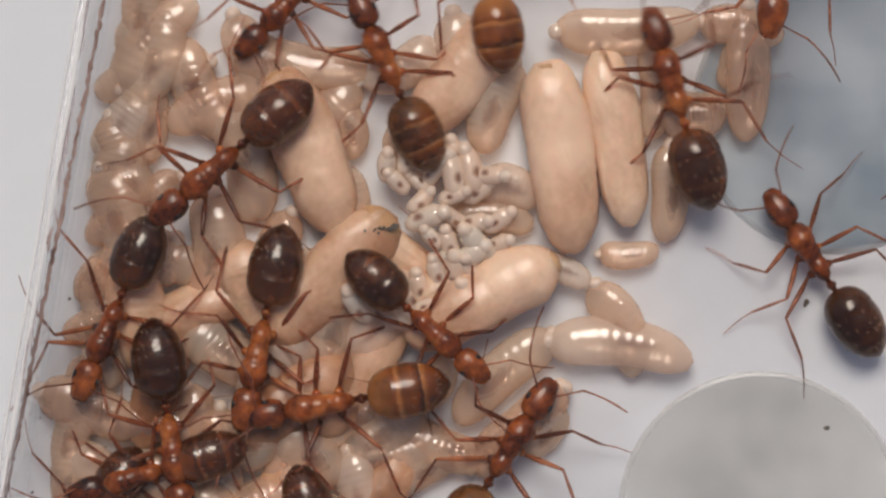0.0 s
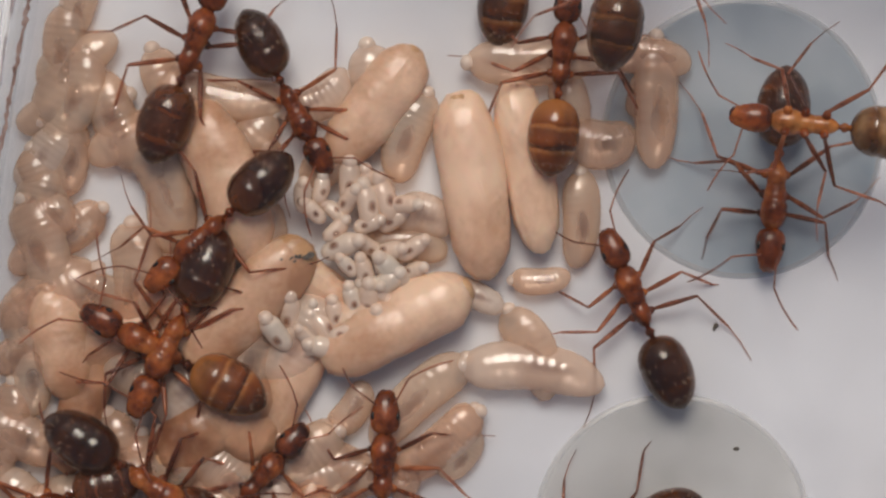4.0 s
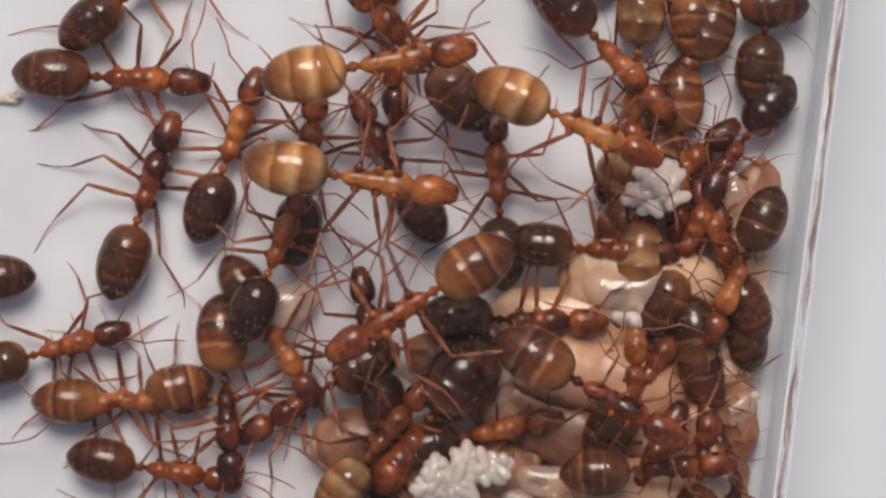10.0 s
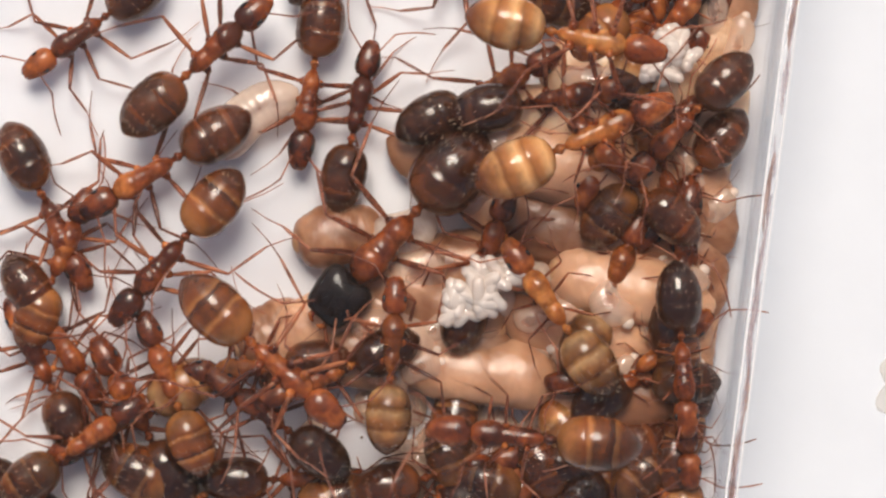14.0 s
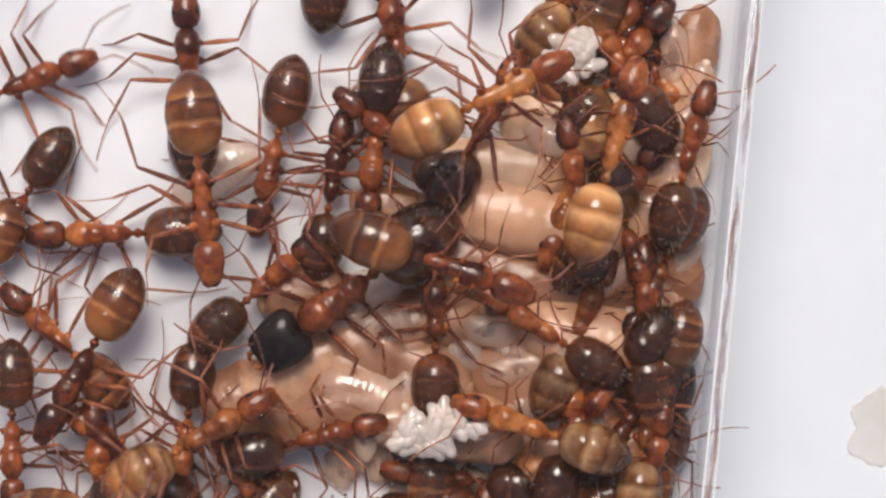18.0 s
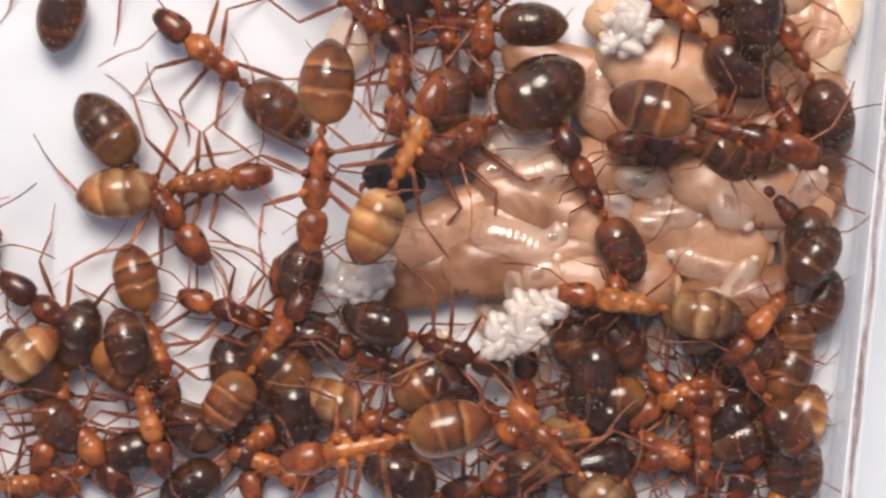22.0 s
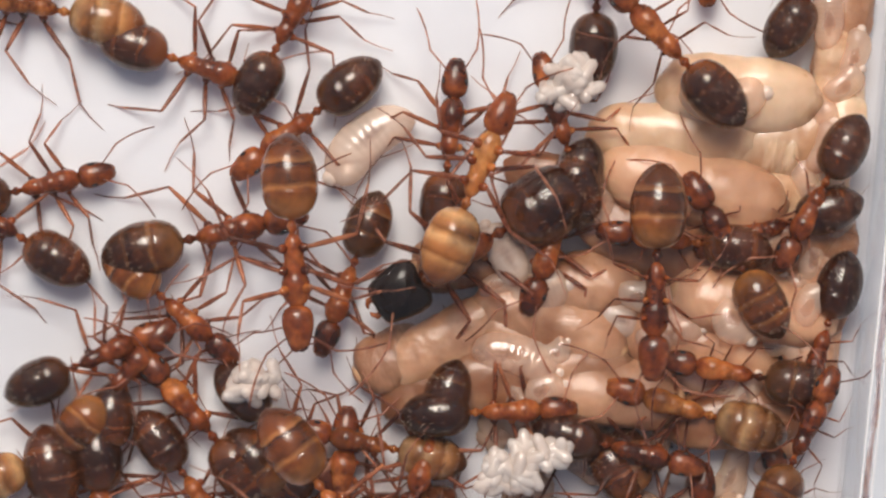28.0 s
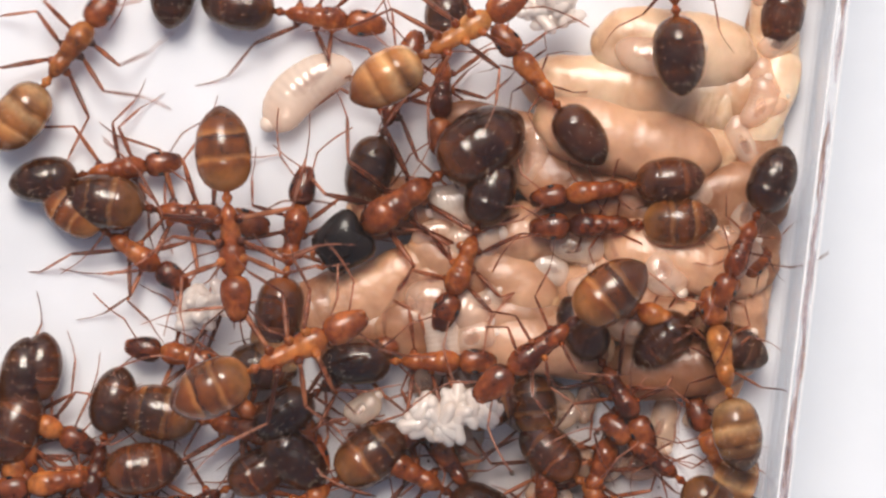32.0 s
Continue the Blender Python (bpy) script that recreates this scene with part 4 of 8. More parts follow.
small_larva(379, 47, 63, 60, 69)
small_larva(478, 56, 72, 60, 12)
small_larva(362, -6, 68, 52, 50)
small_larva(375, 82, 57, 78, 97)
small_larva(412, 84, 53, 60, 115)
small_larva(412, 46, 70, 78, 107)
small_larva(298, 44, 71, 60, 99)
small_larva(354, 26, 60, 44, 147)
small_larva(476, -62, 69, 78, 147)
small_larva(427, -25, 60, 52, 161)
small_larva(461, -91, 67, 78, 44)
small_larva(463, -31, 66, 60, 23)
small_larva(511, -61, 57, 52, 37)
small_larva(427, -75, 68, 60, 114)
small_larva(503, -19, 70, 60, 43)
small_larva(395, -67, 71, 44, 142)
small_larva(378, -36, 67, 78, 32)
small_larva(446, -125, 63, 78, 106)
small_larva(436, -94, 72, 52, 2)
small_larva(491, -157, 70, 78, 150)
small_larva(481, -92, 55, 60, 123)
small_larva(450, -160, 54, 78, 156)
small_larva(518, -118, 71, 44, 36)
small_larva(414, -128, 61, 60, 115)
small_larva(486, -125, 63, 60, 147)
small_larva(288, -204, 72, 78, 137)
small_larva(341, -161, 52, 44, 87)
small_larva(307, -169, 53, 78, 104)
small_larva(384, -218, 62, 78, 177)
small_larva(387, -158, 59, 60, 112)
small_larva(340, -202, 67, 44, 146)
small_larva(404, -187, 70, 52, 28)
small_larva(335, -236, 53, 44, 31)
small_larva(371, -186, 55, 78, 138)
larva(224, -30, 1, 137, 95, 112)
larva(-25, -649, 4, 199, 99, 20)
larva(57, -322, 2, 155, 96, 153)
cocoon(115, -827, 4, 284, 83, 11)
larva(167, 118, 2, 174, 76, 51)
larva(241, -478, 2, 148, 94, 147)
white_larva(-121, 153, 3, 170, 78, 19)
larva(-112, -78, 1, 144, 72, 43)
cocoon(184, -563, 3, 258, 73, 65)
larva(-12, -546, 1, 162, 97, 11)
cocoon(355, -566, 0, 263, 88, 64)
larva(171, -893, 1, 185, 79, 27)
larva(49, 19, 2, 230, 84, 102)
larva(112, -148, 3, 188, 76, 70)
larva(-156, -462, 1, 188, 88, 167)
larva(82, -478, 2, 191, 90, 32)
larva(40, 172, 0, 220, 84, 120)
larva(10, -146, 2, 194, 96, 96)
larva(-19, 100, 4, 182, 83, 28)
white_larva(-107, -580, 1, 166, 78, 144)
larva(238, -257, 4, 151, 91, 87)
cocoon(332, -106, 3, 268, 79, 153)
white_larva(327, -211, 2, 188, 100, 67)
larva(365, -418, 2, 159, 88, 44)
larva(-170, -298, 4, 131, 78, 50)
larva(140, 211, 2, 200, 78, 0)
larva(103, -615, 1, 155, 100, 150)
white_larva(397, 243, 2, 188, 87, 108)
larva(99, -730, 3, 187, 86, 143)
larva(-160, -116, 1, 180, 95, 116)
larva(-87, -161, 2, 207, 82, 161)
cocoon(-37, -378, 1, 280, 84, 83)
white_larva(209, -684, 2, 132, 79, 15)
larva(232, -133, 2, 184, 74, 14)
white_larva(-120, -779, 0, 155, 74, 104)
white_larva(155, -326, 4, 169, 99, 51)
cocoon(311, -328, 0, 296, 87, 70)
larva(475, -424, 1, 175, 75, 168)
larva(-171, -47, 3, 158, 83, 91)
larva(348, 142, 2, 185, 85, 54)
cocoon(-123, -703, 2, 255, 95, 89)
larva(-136, 54, 3, 149, 71, 96)
cocoon(-8, -259, 1, 283, 91, 32)
white_larva(-177, 47, 1, 146, 80, 62)
white_larva(288, 227, 3, 150, 74, 36)
larva(-166, 143, 3, 169, 73, 40)
lane = random.Random(12)
for i in range(15):
    larva(-158 + lane.uniform(-16, 14), 320 - 84 * i + lane.uniform(-12, 12), lane.uniform(0, 4), lane.uniform(135, 180), lane.uniform(66, 82), lane.uniform(62, 118))
for i in range(14):
    larva(lane.uniform(-90, 430), lane.uniform(-840, -420), lane.uniform(0, 4), lane.uniform(150, 200), lane.uniform(70, 86), lane.uniform(0, 180))
# brood pile of the lower chamber
cocoon(1251, -2128, 20, 337, 140, 173)
cocoon(1377, -2327, 22, 296, 130, 173)
cocoon(1010, -2487, 12, 359, 120, -170)
cocoon(1008, -2467, 15, 267, 110, 145)
cocoon(856, -2300, 4, 162, 110, -166)
cocoon(758, -2482, 4, 143, 110, -148)
cocoon(1235, -2083, 15, 117, 105, -153)
cocoon(1397, -2053, 16, 82, 100, 173)
cocoon(1122, -1437, 5, 182, 100, 177)
cocoon(1010, -1362, 3, 160, 84, 160)
cocoon(1315, -1961, 21, 290, 140, -179)
cocoon(855, -2441, 12, 250, 110, -145)
cocoon(1202, -2095, 11, 116, 110, -155)
larva(1239, -2380, 38, 89, 60, -173)
white_larva(986, -2343, 37, 69, 62, -173)
white_larva(969, -2271, 30, 115, 82, -154)
white_larva(1142, -2377, 35, 72, 60, 171)
white_larva(935, -2506, 35, 62, 50, -145)
larva(968, -2480, 35, 59, 60, -178)
larva(1038, -2439, 36, 49, 50, -173)
white_larva(1225, -2360, 36, 69, 46, -171)
white_larva(678, -2112, 7, 182, 84, -134)
cocoon(879, -2515, 0, 301, 110, 25)
cocoon(1133, -2508, 20, 277, 121, 2)
cocoon(1377, -2519, 12, 276, 113, 14)
cocoon(1022, -2401, 12, 291, 120, -14)
cocoon(1293, -2414, 4, 282, 117, -9)
cocoon(1043, -2326, 0, 273, 120, 15)
cocoon(1324, -2332, 4, 275, 108, 10)
cocoon(1199, -2227, 4, 320, 122, -14)
cocoon(1376, -2230, 12, 311, 114, 24)
cocoon(1069, -2147, 4, 310, 109, -6)
cocoon(1310, -2137, 4, 299, 113, 5)
cocoon(1207, -2039, 20, 305, 117, 4)
cocoon(1361, -2042, 4, 326, 115, 15)
larva(1000, -2338, 46, 105, 78, 20)
larva(971, -2460, 51, 160, 80, -12)
larva(1038, -2436, 68, 52, 44, 40)
larva(1027, -2512, 68, 76, 56, 25)
larva(1241, -2386, 57, 104, 52, 12)
larva(1346, -2352, 74, 90, 70, -50)
larva(1315, -2460, 43, 130, 60, 170)
larva(1164, -2362, 2, 60, 48, 70)
larva(1210, -2399, 58, 70, 50, 10)
larva(1257, -2375, 50, 84, 56, 160)
larva(1284, -1967, 81, 150, 76, 10)
larva(1475, -2316, 77, 90, 56, 60)
larva(1080, -2450, 51, 75, 51, 96)
larva(1383, -2228, 61, 90, 49, 48)
larva(968, -2523, 55, 119, 48, 119)
larva(1383, -2362, 51, 98, 42, 7)
larva(1470, -2036, 56, 95, 53, 74)
larva(1371, -2485, 60, 97, 46, 59)
larva(842, -2655, 56, 70, 51, 43)
larva(931, -2336, 58, 80, 42, 19)
larva(1186, -2325, 52, 101, 57, 1)
larva(1219, -2466, 49, 61, 42, 173)
larva(1084, -2178, 48, 113, 55, 84)
larva(832, -2454, 50, 100, 49, 74)
larva(1226, -2026, 54, 106, 48, 128)
# brood against the side wall
edge = random.Random(44)
for i in range(11):
    cocoon(edge.uniform(1478, 1496), -1830 - 66 * i + edge.uniform(-10, 10), 2 + 12 * (i % 2), edge.uniform(165, 225), edge.uniform(84, 98), edge.uniform(70, 110))
for i in range(12):
    larva(edge.uniform(1440, 1505), -1800 - 62 * i + edge.uniform(-12, 12), 46, edge.uniform(80, 120), edge.uniform(46, 58), edge.uniform(40, 140))
for i in range(26):
    larva(edge.uniform(940, 1480), edge.uniform(-2760, -2560), 2, edge.uniform(60, 110), edge.uniform(38, 56), edge.uniform(0, 180))
# litter
speck(1138, -288, 6)
speck(1422, 18, 8)
speck(1563, 18, 7)
speck(1184, -608, 5)
speck(1427, -694, 4)
speck(1520, -822, 5)
speck(549, -758, 8)
speck(631, -763, 7)
speck(641, -779, 6)
speck(1513, -810, 4)
speck(1499, -903, 4)
speck(1404, -931, 4)
speck(1448, -925, 4)
speck(544, -742, 8)
speck(625, -740, 7)
speck(642, -762, 7)
speck(429, -758, 7)
speck(1069, -567, 4)
speck(1066, -78, 7)
speck(1351, -1314, 4)
speck(1184, -2666, 8)
speck(1251, -2719, 5)
speck(1087, -2444, 4)
speck(1271, -2635, 4)
speck(569, -794, 4)
speck(440, -773, 6)
crumb(165, -1775)
stain(1888, -2436)
DUSTY = dead_ant(584, -610, -149, 323)
dead_ant(327, -886, -171, 348)
# films that darken the floor: dirt, plus painted shade among the brood
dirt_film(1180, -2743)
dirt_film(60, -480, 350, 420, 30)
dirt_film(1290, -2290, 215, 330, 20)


# ---- the moving things ----
QUEEN = build_ant("queen_ant", 420, M_GASTER_DARK, M_HEAD, 2, "large queen ant with a black head and dark gaster", M_BLACK, 1.27, 1.14, 1.14)
tagged(QUEEN, "", "ant")
EGGS = [egg_cluster(1, 40, 46, 36), egg_cluster(2, 56, 76, 38), egg_cluster(3, 30, 46, 30), egg_cluster(4, 44, 54, 36)]


CARRIED = white_larva(1000, -2200, 84, 118, 66, 60)
tagged(CARRIED, "glossy white larva carried about by the ants")


def path_of(ob):
    keys = ob.animation_data
    return keys.action.layers[0].strips[0].channelbag(keys.action_slot).fcurves


def stride(ob, seed):
    """Legs swing with the way that the body goes, feelers feel about."""
    rnd = random.Random(seed)
    curves = path_of(ob)
    steps = [i * 0.25 for i in range(129)]
    place = [Vector([curves[k].evaluate(frame(t)) for k in range(3)]) for t in steps]
    gone, phase = 0.0, []
    for i, p in enumerate(place):
        gone += (p - place[max(i - 1, 0)]).length / U
        phase.append(gone / 75.0)
    for i, leg in enumerate(c for c in ob.children if c.name.startswith("leg")):
        base = leg.matrix_basis.copy()
        off = math.pi * (i % 2) + 1.0 * (i // 2)
        rows = []
        for k, t in enumerate(steps):
            moved = phase[min(k + 1, 128)] - phase[max(k - 1, 0)]
            if k in (0, 128) or moved > 0.12 or (rows and steps[k] - rows[-1][0] > 1.9):
                sway = 13 * math.sin(phase[k] + off) * min(1, moved * 2)
                rows.append((t, base @ pose(0, 0, 0, 0, 0, sway)))
        walk(leg, rows)
    for c in ob.children:
        if c.name.startswith("head"):
            for feeler in (k for k in c.children if k.name.startswith("antenna")):
                base = feeler.matrix_basis.copy()
                walk(feeler, [(t, base @ pose(0, 0, 0, 0, rnd.uniform(-8, 8), rnd.uniform(-16, 16))) for t in steps[::4]])


make_ant("d", 365, 1, 0)
make_ant("m", 345, 1, 1)
make_ant("m", 345, 1, 2)
make_ant("d", 325, 1, 3)
make_ant("d", 365, 0, 4)
make_ant("d", 345, 0, 5)
make_ant("d", 345, 1, 6)
make_ant("d", 365, 1, 7)
make_ant("d", 365, 1, 8)
make_ant("d", 325, 1, 9)
make_ant("m", 365, 1, 10)
make_ant("m", 365, 1, 11)
make_ant("d", 325, 1, 12)
make_ant("d", 325, 1, 13)
make_ant("d", 325, 1, 14)
make_ant("m", 365, 3, 15)
make_ant("a", 345, 3, 16)
make_ant("m", 365, 0, 17, 0.5)
make_ant("m", 305, 1, 18)
make_ant("a", 365, 3, 19, 0.64)
make_ant("d", 325, 0, 20)
make_ant("d", 345, 0, 21)
make_ant("m", 325, 1, 22, 0.5)
make_ant("d", 305, 1, 23)
make_ant("d", 345, 0, 24)
make_ant("d", 305, 1, 25)
make_ant("m", 305, 2, 26)
make_ant("d", 325, 0, 27)
make_ant("a", 365, 3, 28)
make_ant("d", 305, 1, 29)
make_ant("d", 325, 1, 30)
make_ant("d", 325, 1, 31)
make_ant("d", 305, 1, 32)
make_ant("d", 305, 0, 33)
make_ant("m", 305, 1, 34)
make_ant("m", 345, 1, 35)
make_ant("d", 305, 1, 36, 0.5)
make_ant("d", 345, 1, 37, 0.64)
make_ant("d", 305, 1, 38, 0.5)
make_ant("d", 325, 1, 39)
make_ant("m", 305, 1, 40, 0.5)
make_ant("d", 305, 1, 41, 0.5)
make_ant("d", 305, 1, 42, 0.5)
make_ant("m", 305, 2, 43, 0.5)
make_ant("m", 365, 3, 44)
make_ant("d", 305, 1, 45, 0.5)
make_ant("a", 305, 1, 46)
make_ant("d", 305, 1, 47)
make_ant("d", 305, 2, 48, 0.5)
make_ant("a", 345, 3, 49)
make_ant("m", 365, 3, 50, 0.64)
make_ant("m", 305, 1, 51)
make_ant("d", 305, 1, 52)
make_ant("d", 305, 1, 53, 0.5)
make_ant("d", 305, 1, 54, 0.5)
make_ant("a", 345, 1, 55)
make_ant("d", 305, 1, 56)
make_ant("a", 325, 2, 57, 0.64)
make_ant("d", 305, 1, 58)
make_ant("m", 365, 3, 59)
make_ant("m", 305, 1, 60)
make_ant("a", 305, 2, 61)
make_ant("a", 305, 3, 62)
make_ant("a", 305, 1, 63)
make_ant("a", 345, 3, 64)
make_ant("m", 305, 1, 65)
make_ant("d", 305, 1, 66)
make_ant("d", 365, 0, 67)
make_ant("d", 365, 0, 68)
make_ant("m", 365, 0, 69)
make_ant("d", 305, 0, 70)
make_ant("d", 325, 0, 71)
make_ant("d", 325, 0, 72)
make_ant("d", 345, 0, 73)
make_ant("m", 305, 0, 74)
make_ant("d", 345, 0, 75)
make_ant("m", 365, 0, 76)
make_ant("d", 305, 0, 77)
make_ant("m", 365, 0, 78)
make_ant("d", 325, 0, 79)
make_ant("m", 325, 1, 80, 0.5)
make_ant("m", 325, 1, 81, 0.5)
make_ant("a", 325, 1, 82, 0.5)
make_ant("a", 325, 1, 83, 0.5)
make_ant("m", 325, 1, 84, 0.5)
make_ant("m", 325, 1, 85, 0.5)
make_ant("m", 325, 1, 86, 0.5)
make_ant("m", 325, 1, 87, 0.5)
make_ant("a", 325, 1, 88, 0.5)
make_ant("m", 325, 1, 89, 0.5)
make_ant("m", 325, 1, 90, 0.5)
make_ant("d", 325, 1, 91, 0.5)
make_ant("a", 325, 1, 92, 0.5)
make_ant("d", 305, 0, 93, 0.5)
make_ant("m", 305, 0, 94, 0.5)
make_ant("m", 305, 0, 95, 0.5)
make_ant("a", 305, 0, 96, 0.5)
make_ant("m", 325, 0, 97, 0.7)
make_ant("a", 325, 0, 98, 0.7)
make_ant("d", 325, 0, 99, 0.7)
make_ant("m", 325, 0, 100, 0.7)
make_ant("m", 325, 0, 101, 0.7)
make_ant("a", 325, 0, 102, 0.7)
make_ant("m", 325, 0, 103, 0.7)
make_ant("d", 325, 0, 104, 0.7)


def motions():
    walk(ANTS[0], [
        (0, at(23, 20, 59, -130)), (1, at(6, 38, 63, -157)), (2, at(3, 38, 62, -155)), (2.5, at(-55, 147, 49, -223)), (3, at(-107, 255, 36, -290)),
        (6, at(530, 220, 58, -260)), (32, at(530, 220, 58, -260)),
    ])
    walk(ANTS[1], [
        (0, at(283, 198, 31, 123)), (1, at(600, 274, 46, 122)), (2.2, at(600, 540, 0, 90)), (32, at(600, 540, 0, 90)),
    ])
    walk(ANTS[2], [
        (0, at(420, 406, 42, 108)), (1, at(763, 269, 34, 106)), (2, at(751, 239, 36, 101)), (3, at(737, 350, 34, 91)), (6, at(695, 245, 45, 96)),
        (32, at(695, 245, 45, 96)),
    ])
    walk(ANTS[3], [
        (0, at(99, 327, 26, -125)), (1, at(229, 209, 22, -50)), (2, at(238, 205, 22, -52)), (3, at(230, 231, 23, -54)), (6, at(270, 199, 27, -54)),
        (32, at(270, 199, 27, -54)),
    ])
    walk(ANTS[4], [
        (0, at(786, 227, 35, 116)), (0.33, at(938, 179, 24, 61)), (0.67, at(1089, 132, 12, 5)), (1, at(1241, 84, 0, -50)), (2, at(1282, -76, 0, -51)),
        (3, at(1247, 80, 0, -70)), (6, at(932, 277, 21, -96)), (32, at(932, 277, 21, -96)),
    ])
    walk(ANTS[5], [
        (0, at(1082, -18, 0, 133)), (0.5, at(1040, -116, 0, 171)), (1, at(998, -213, 0, 210)), (2, at(1012, -214, 0, 199)), (3, at(947, -89, 0, 138)),
        (6, at(928, -69, 0, 102)), (7, at(988, -18, 0, 66)), (8, at(1035, -304, 0, 108)), (32, at(1035, -304, 0, 108)),
    ])
    walk(ANTS[6], [
        (0, at(-132, -276, 46, -104)), (1, at(-127, -361, 25, -75)), (2, at(-91, -419, 24, -59)), (2.5, at(-65, -221, 43, -97)), (3, at(20, -23, 62, -135)),
        (6, at(226, -34, 61, -72)), (7, at(114, -30, 49, -26)), (32, at(114, -30, 49, -26)),
    ])
    walk(ANTS[7], [
        (0, at(127, -271, 42, -93)), (1, at(152, -219, 53, -102)), (2, at(115, -245, 44, -98)), (3, at(108, -237, 45, -107)), (6, at(121, -181, 46, -108)),
        (7, at(91, -496, 25, -47)), (8, at(61, -583, 32, -11)), (32, at(61, -583, 32, -11)),
    ])
    walk(ANTS[8], [
        (0, at(-10, -460, 30, -72)), (1, at(52, -502, 32, -55)), (2, at(51, -506, 32, -54)), (3, at(-15, -511, 35, -74)), (4, at(75, -492, 37, -24)),
        (5, at(166, -473, 39, 26)), (6, at(256, -454, 41, 76)), (6.5, at(302, -669, 42, 15)), (7, at(348, -880, 42, -46)), (7.72, at(74, -880, 21, -113)),
        (8.44, at(-54, -880, 0, -180)), (32, at(-54, -880, 0, -180)),
    ])
    walk(ANTS[9], [
        (0, at(393, -208, 61, -33)), (1, at(550, -351, 43, -31)), (2, at(929, -623, 0, -53)), (2.5, at(945, -559, 0, -100)), (3, at(961, -494, 0, -148)),
        (6, at(891, -469, 0, -141)), (7, at(884, -657, 0, -162)), (7.5, at(876, -861, 0, -225)), (8, at(867, -1065, 0, -288)), (9, at(835, -1427, 5, -348)),
        (9.5, at(769, -1636, 5, -310)), (10, at(704, -1846, 5, -271)), (11, at(813, -1921, 5, -280)), (12, at(797, -1870, 5, -326)), (17, at(841, -1686, 0, -267)),
        (18, at(837, -1671, 0, -270)), (19, at(855, -2095, 5, -271)), (20, at(817, -2171, 24, -262)), (20.5, at(746, -2256, 15, -196)), (21, at(675, -2341, 5, -130)),
        (22, at(740, -2128, 20, -89)), (22.5, at(680, -2255, 13, -22)), (23, at(619, -2381, 5, 46)), (24, at(634, -2346, 5, 59)), (24.33, at(661, -2329, 5, 119)),
        (24.67, at(688, -2312, 5, 178)), (25, at(715, -2295, 5, 237)), (26, at(626, -2058, 5, 227)), (29, at(558, -2089, 5, 222)), (30, at(564, -2089, 5, 219)),
        (31, at(619, -2004, 18, 271)), (31.5, at(629, -1991, 11, 315)), (32, at(639, -1978, 5, 359)),
    ])
    walk(ANTS[10], [
        (0, at(288, -372, 45, -161)), (1, at(216, -370, 46, -175)), (2, at(154, -296, 39, -193)), (3, at(113, -273, 42, -200)), (6, at(107, -276, 45, -190)),
        (7, at(54, -329, 38, -183)), (8.2, at(-53, -329, 0, -180)), (32, at(-53, -329, 0, -180)),
    ])
    walk(ANTS[11], [
        (0, at(571, -447, 20, 67)), (1, at(565, -438, 20, 64)), (2, at(559, -427, 25, 73)), (3, at(515, -419, 21, 101)), (6, at(551, -791, 0, 83)),
        (6.33, at(595, -879, 0, 136)), (6.67, at(640, -967, 0, 188)), (7, at(684, -1055, 0, 241)), (8, at(651, -1181, 0, 228)), (9, at(751, -1366, 0, 277)),
        (9.5, at(811, -1487, 26, 209)), (10, at(871, -1609, 52, 141)), (10.5, at(916, -1703, 28, 101)), (11, at(961, -1797, 5, 62)), (12, at(1033, -1831, 5, 101)),
        (13.67, at(1060, -1812, 5, 156)), (15.33, at(1088, -1792, 5, 211)), (17, at(1115, -1773, 5, 266)), (17.33, at(1069, -1802, 5, 212)), (17.67, at(1023, -1832, 5, 158)),
        (18, at(976, -1861, 5, 105)), (19, at(745, -2279, 5, 45)), (20, at(696, -2329, 10, 34)), (21, at(245, -2234, 5, -34)), (22, at(312, -2415, 5, -47)),
        (23, at(311, -2498, 5, -43)), (24, at(376, -2536, 5, -33)), (25, at(493, -2631, 5, -37)), (26, at(367, -2391, 5, 15)), (29, at(451, -2297, 5, 21)),
        (30, at(496, -2309, 5, 29)), (31, at(514, -2323, 5, 24)), (32, at(457, -2353, 5, -2)),
    ])
    walk(ANTS[12], [
        (0, at(-119, -666, 5, -112)), (1, at(-134, -704, 5, -105)), (2, at(-134, -714, 5, -105)), (3, at(-141, -626, 19, -102)), (4, at(-63, -560, 23, -155)),
        (5, at(-2, -493, 27, -208)), (6, at(84, -426, 32, -261)), (7, at(292, -435, 31, -314)), (7.65, at(46, -435, 15, -247)), (8.29, at(-74, -435, 0, -180)),
        (32, at(-74, -435, 0, -180)),
    ])
    walk(ANTS[13], [
        (0, at(296, -646, 17, -63)), (1, at(335, -687, 17, -36)), (1.33, at(317, -706, 25, 15)), (1.67, at(299, -725, 32, 65)), (2, at(281, -744, 40, 115)),
        (3, at(262, -562, 21, 63)), (6, at(370, -452, 23, 52)), (7, at(480, -398, 20, 30)), (7.5, at(621, -579, 10, 70)), (8, at(762, -761, 0, 109)),
        (32, at(762, -761, 0, 109)),
    ])
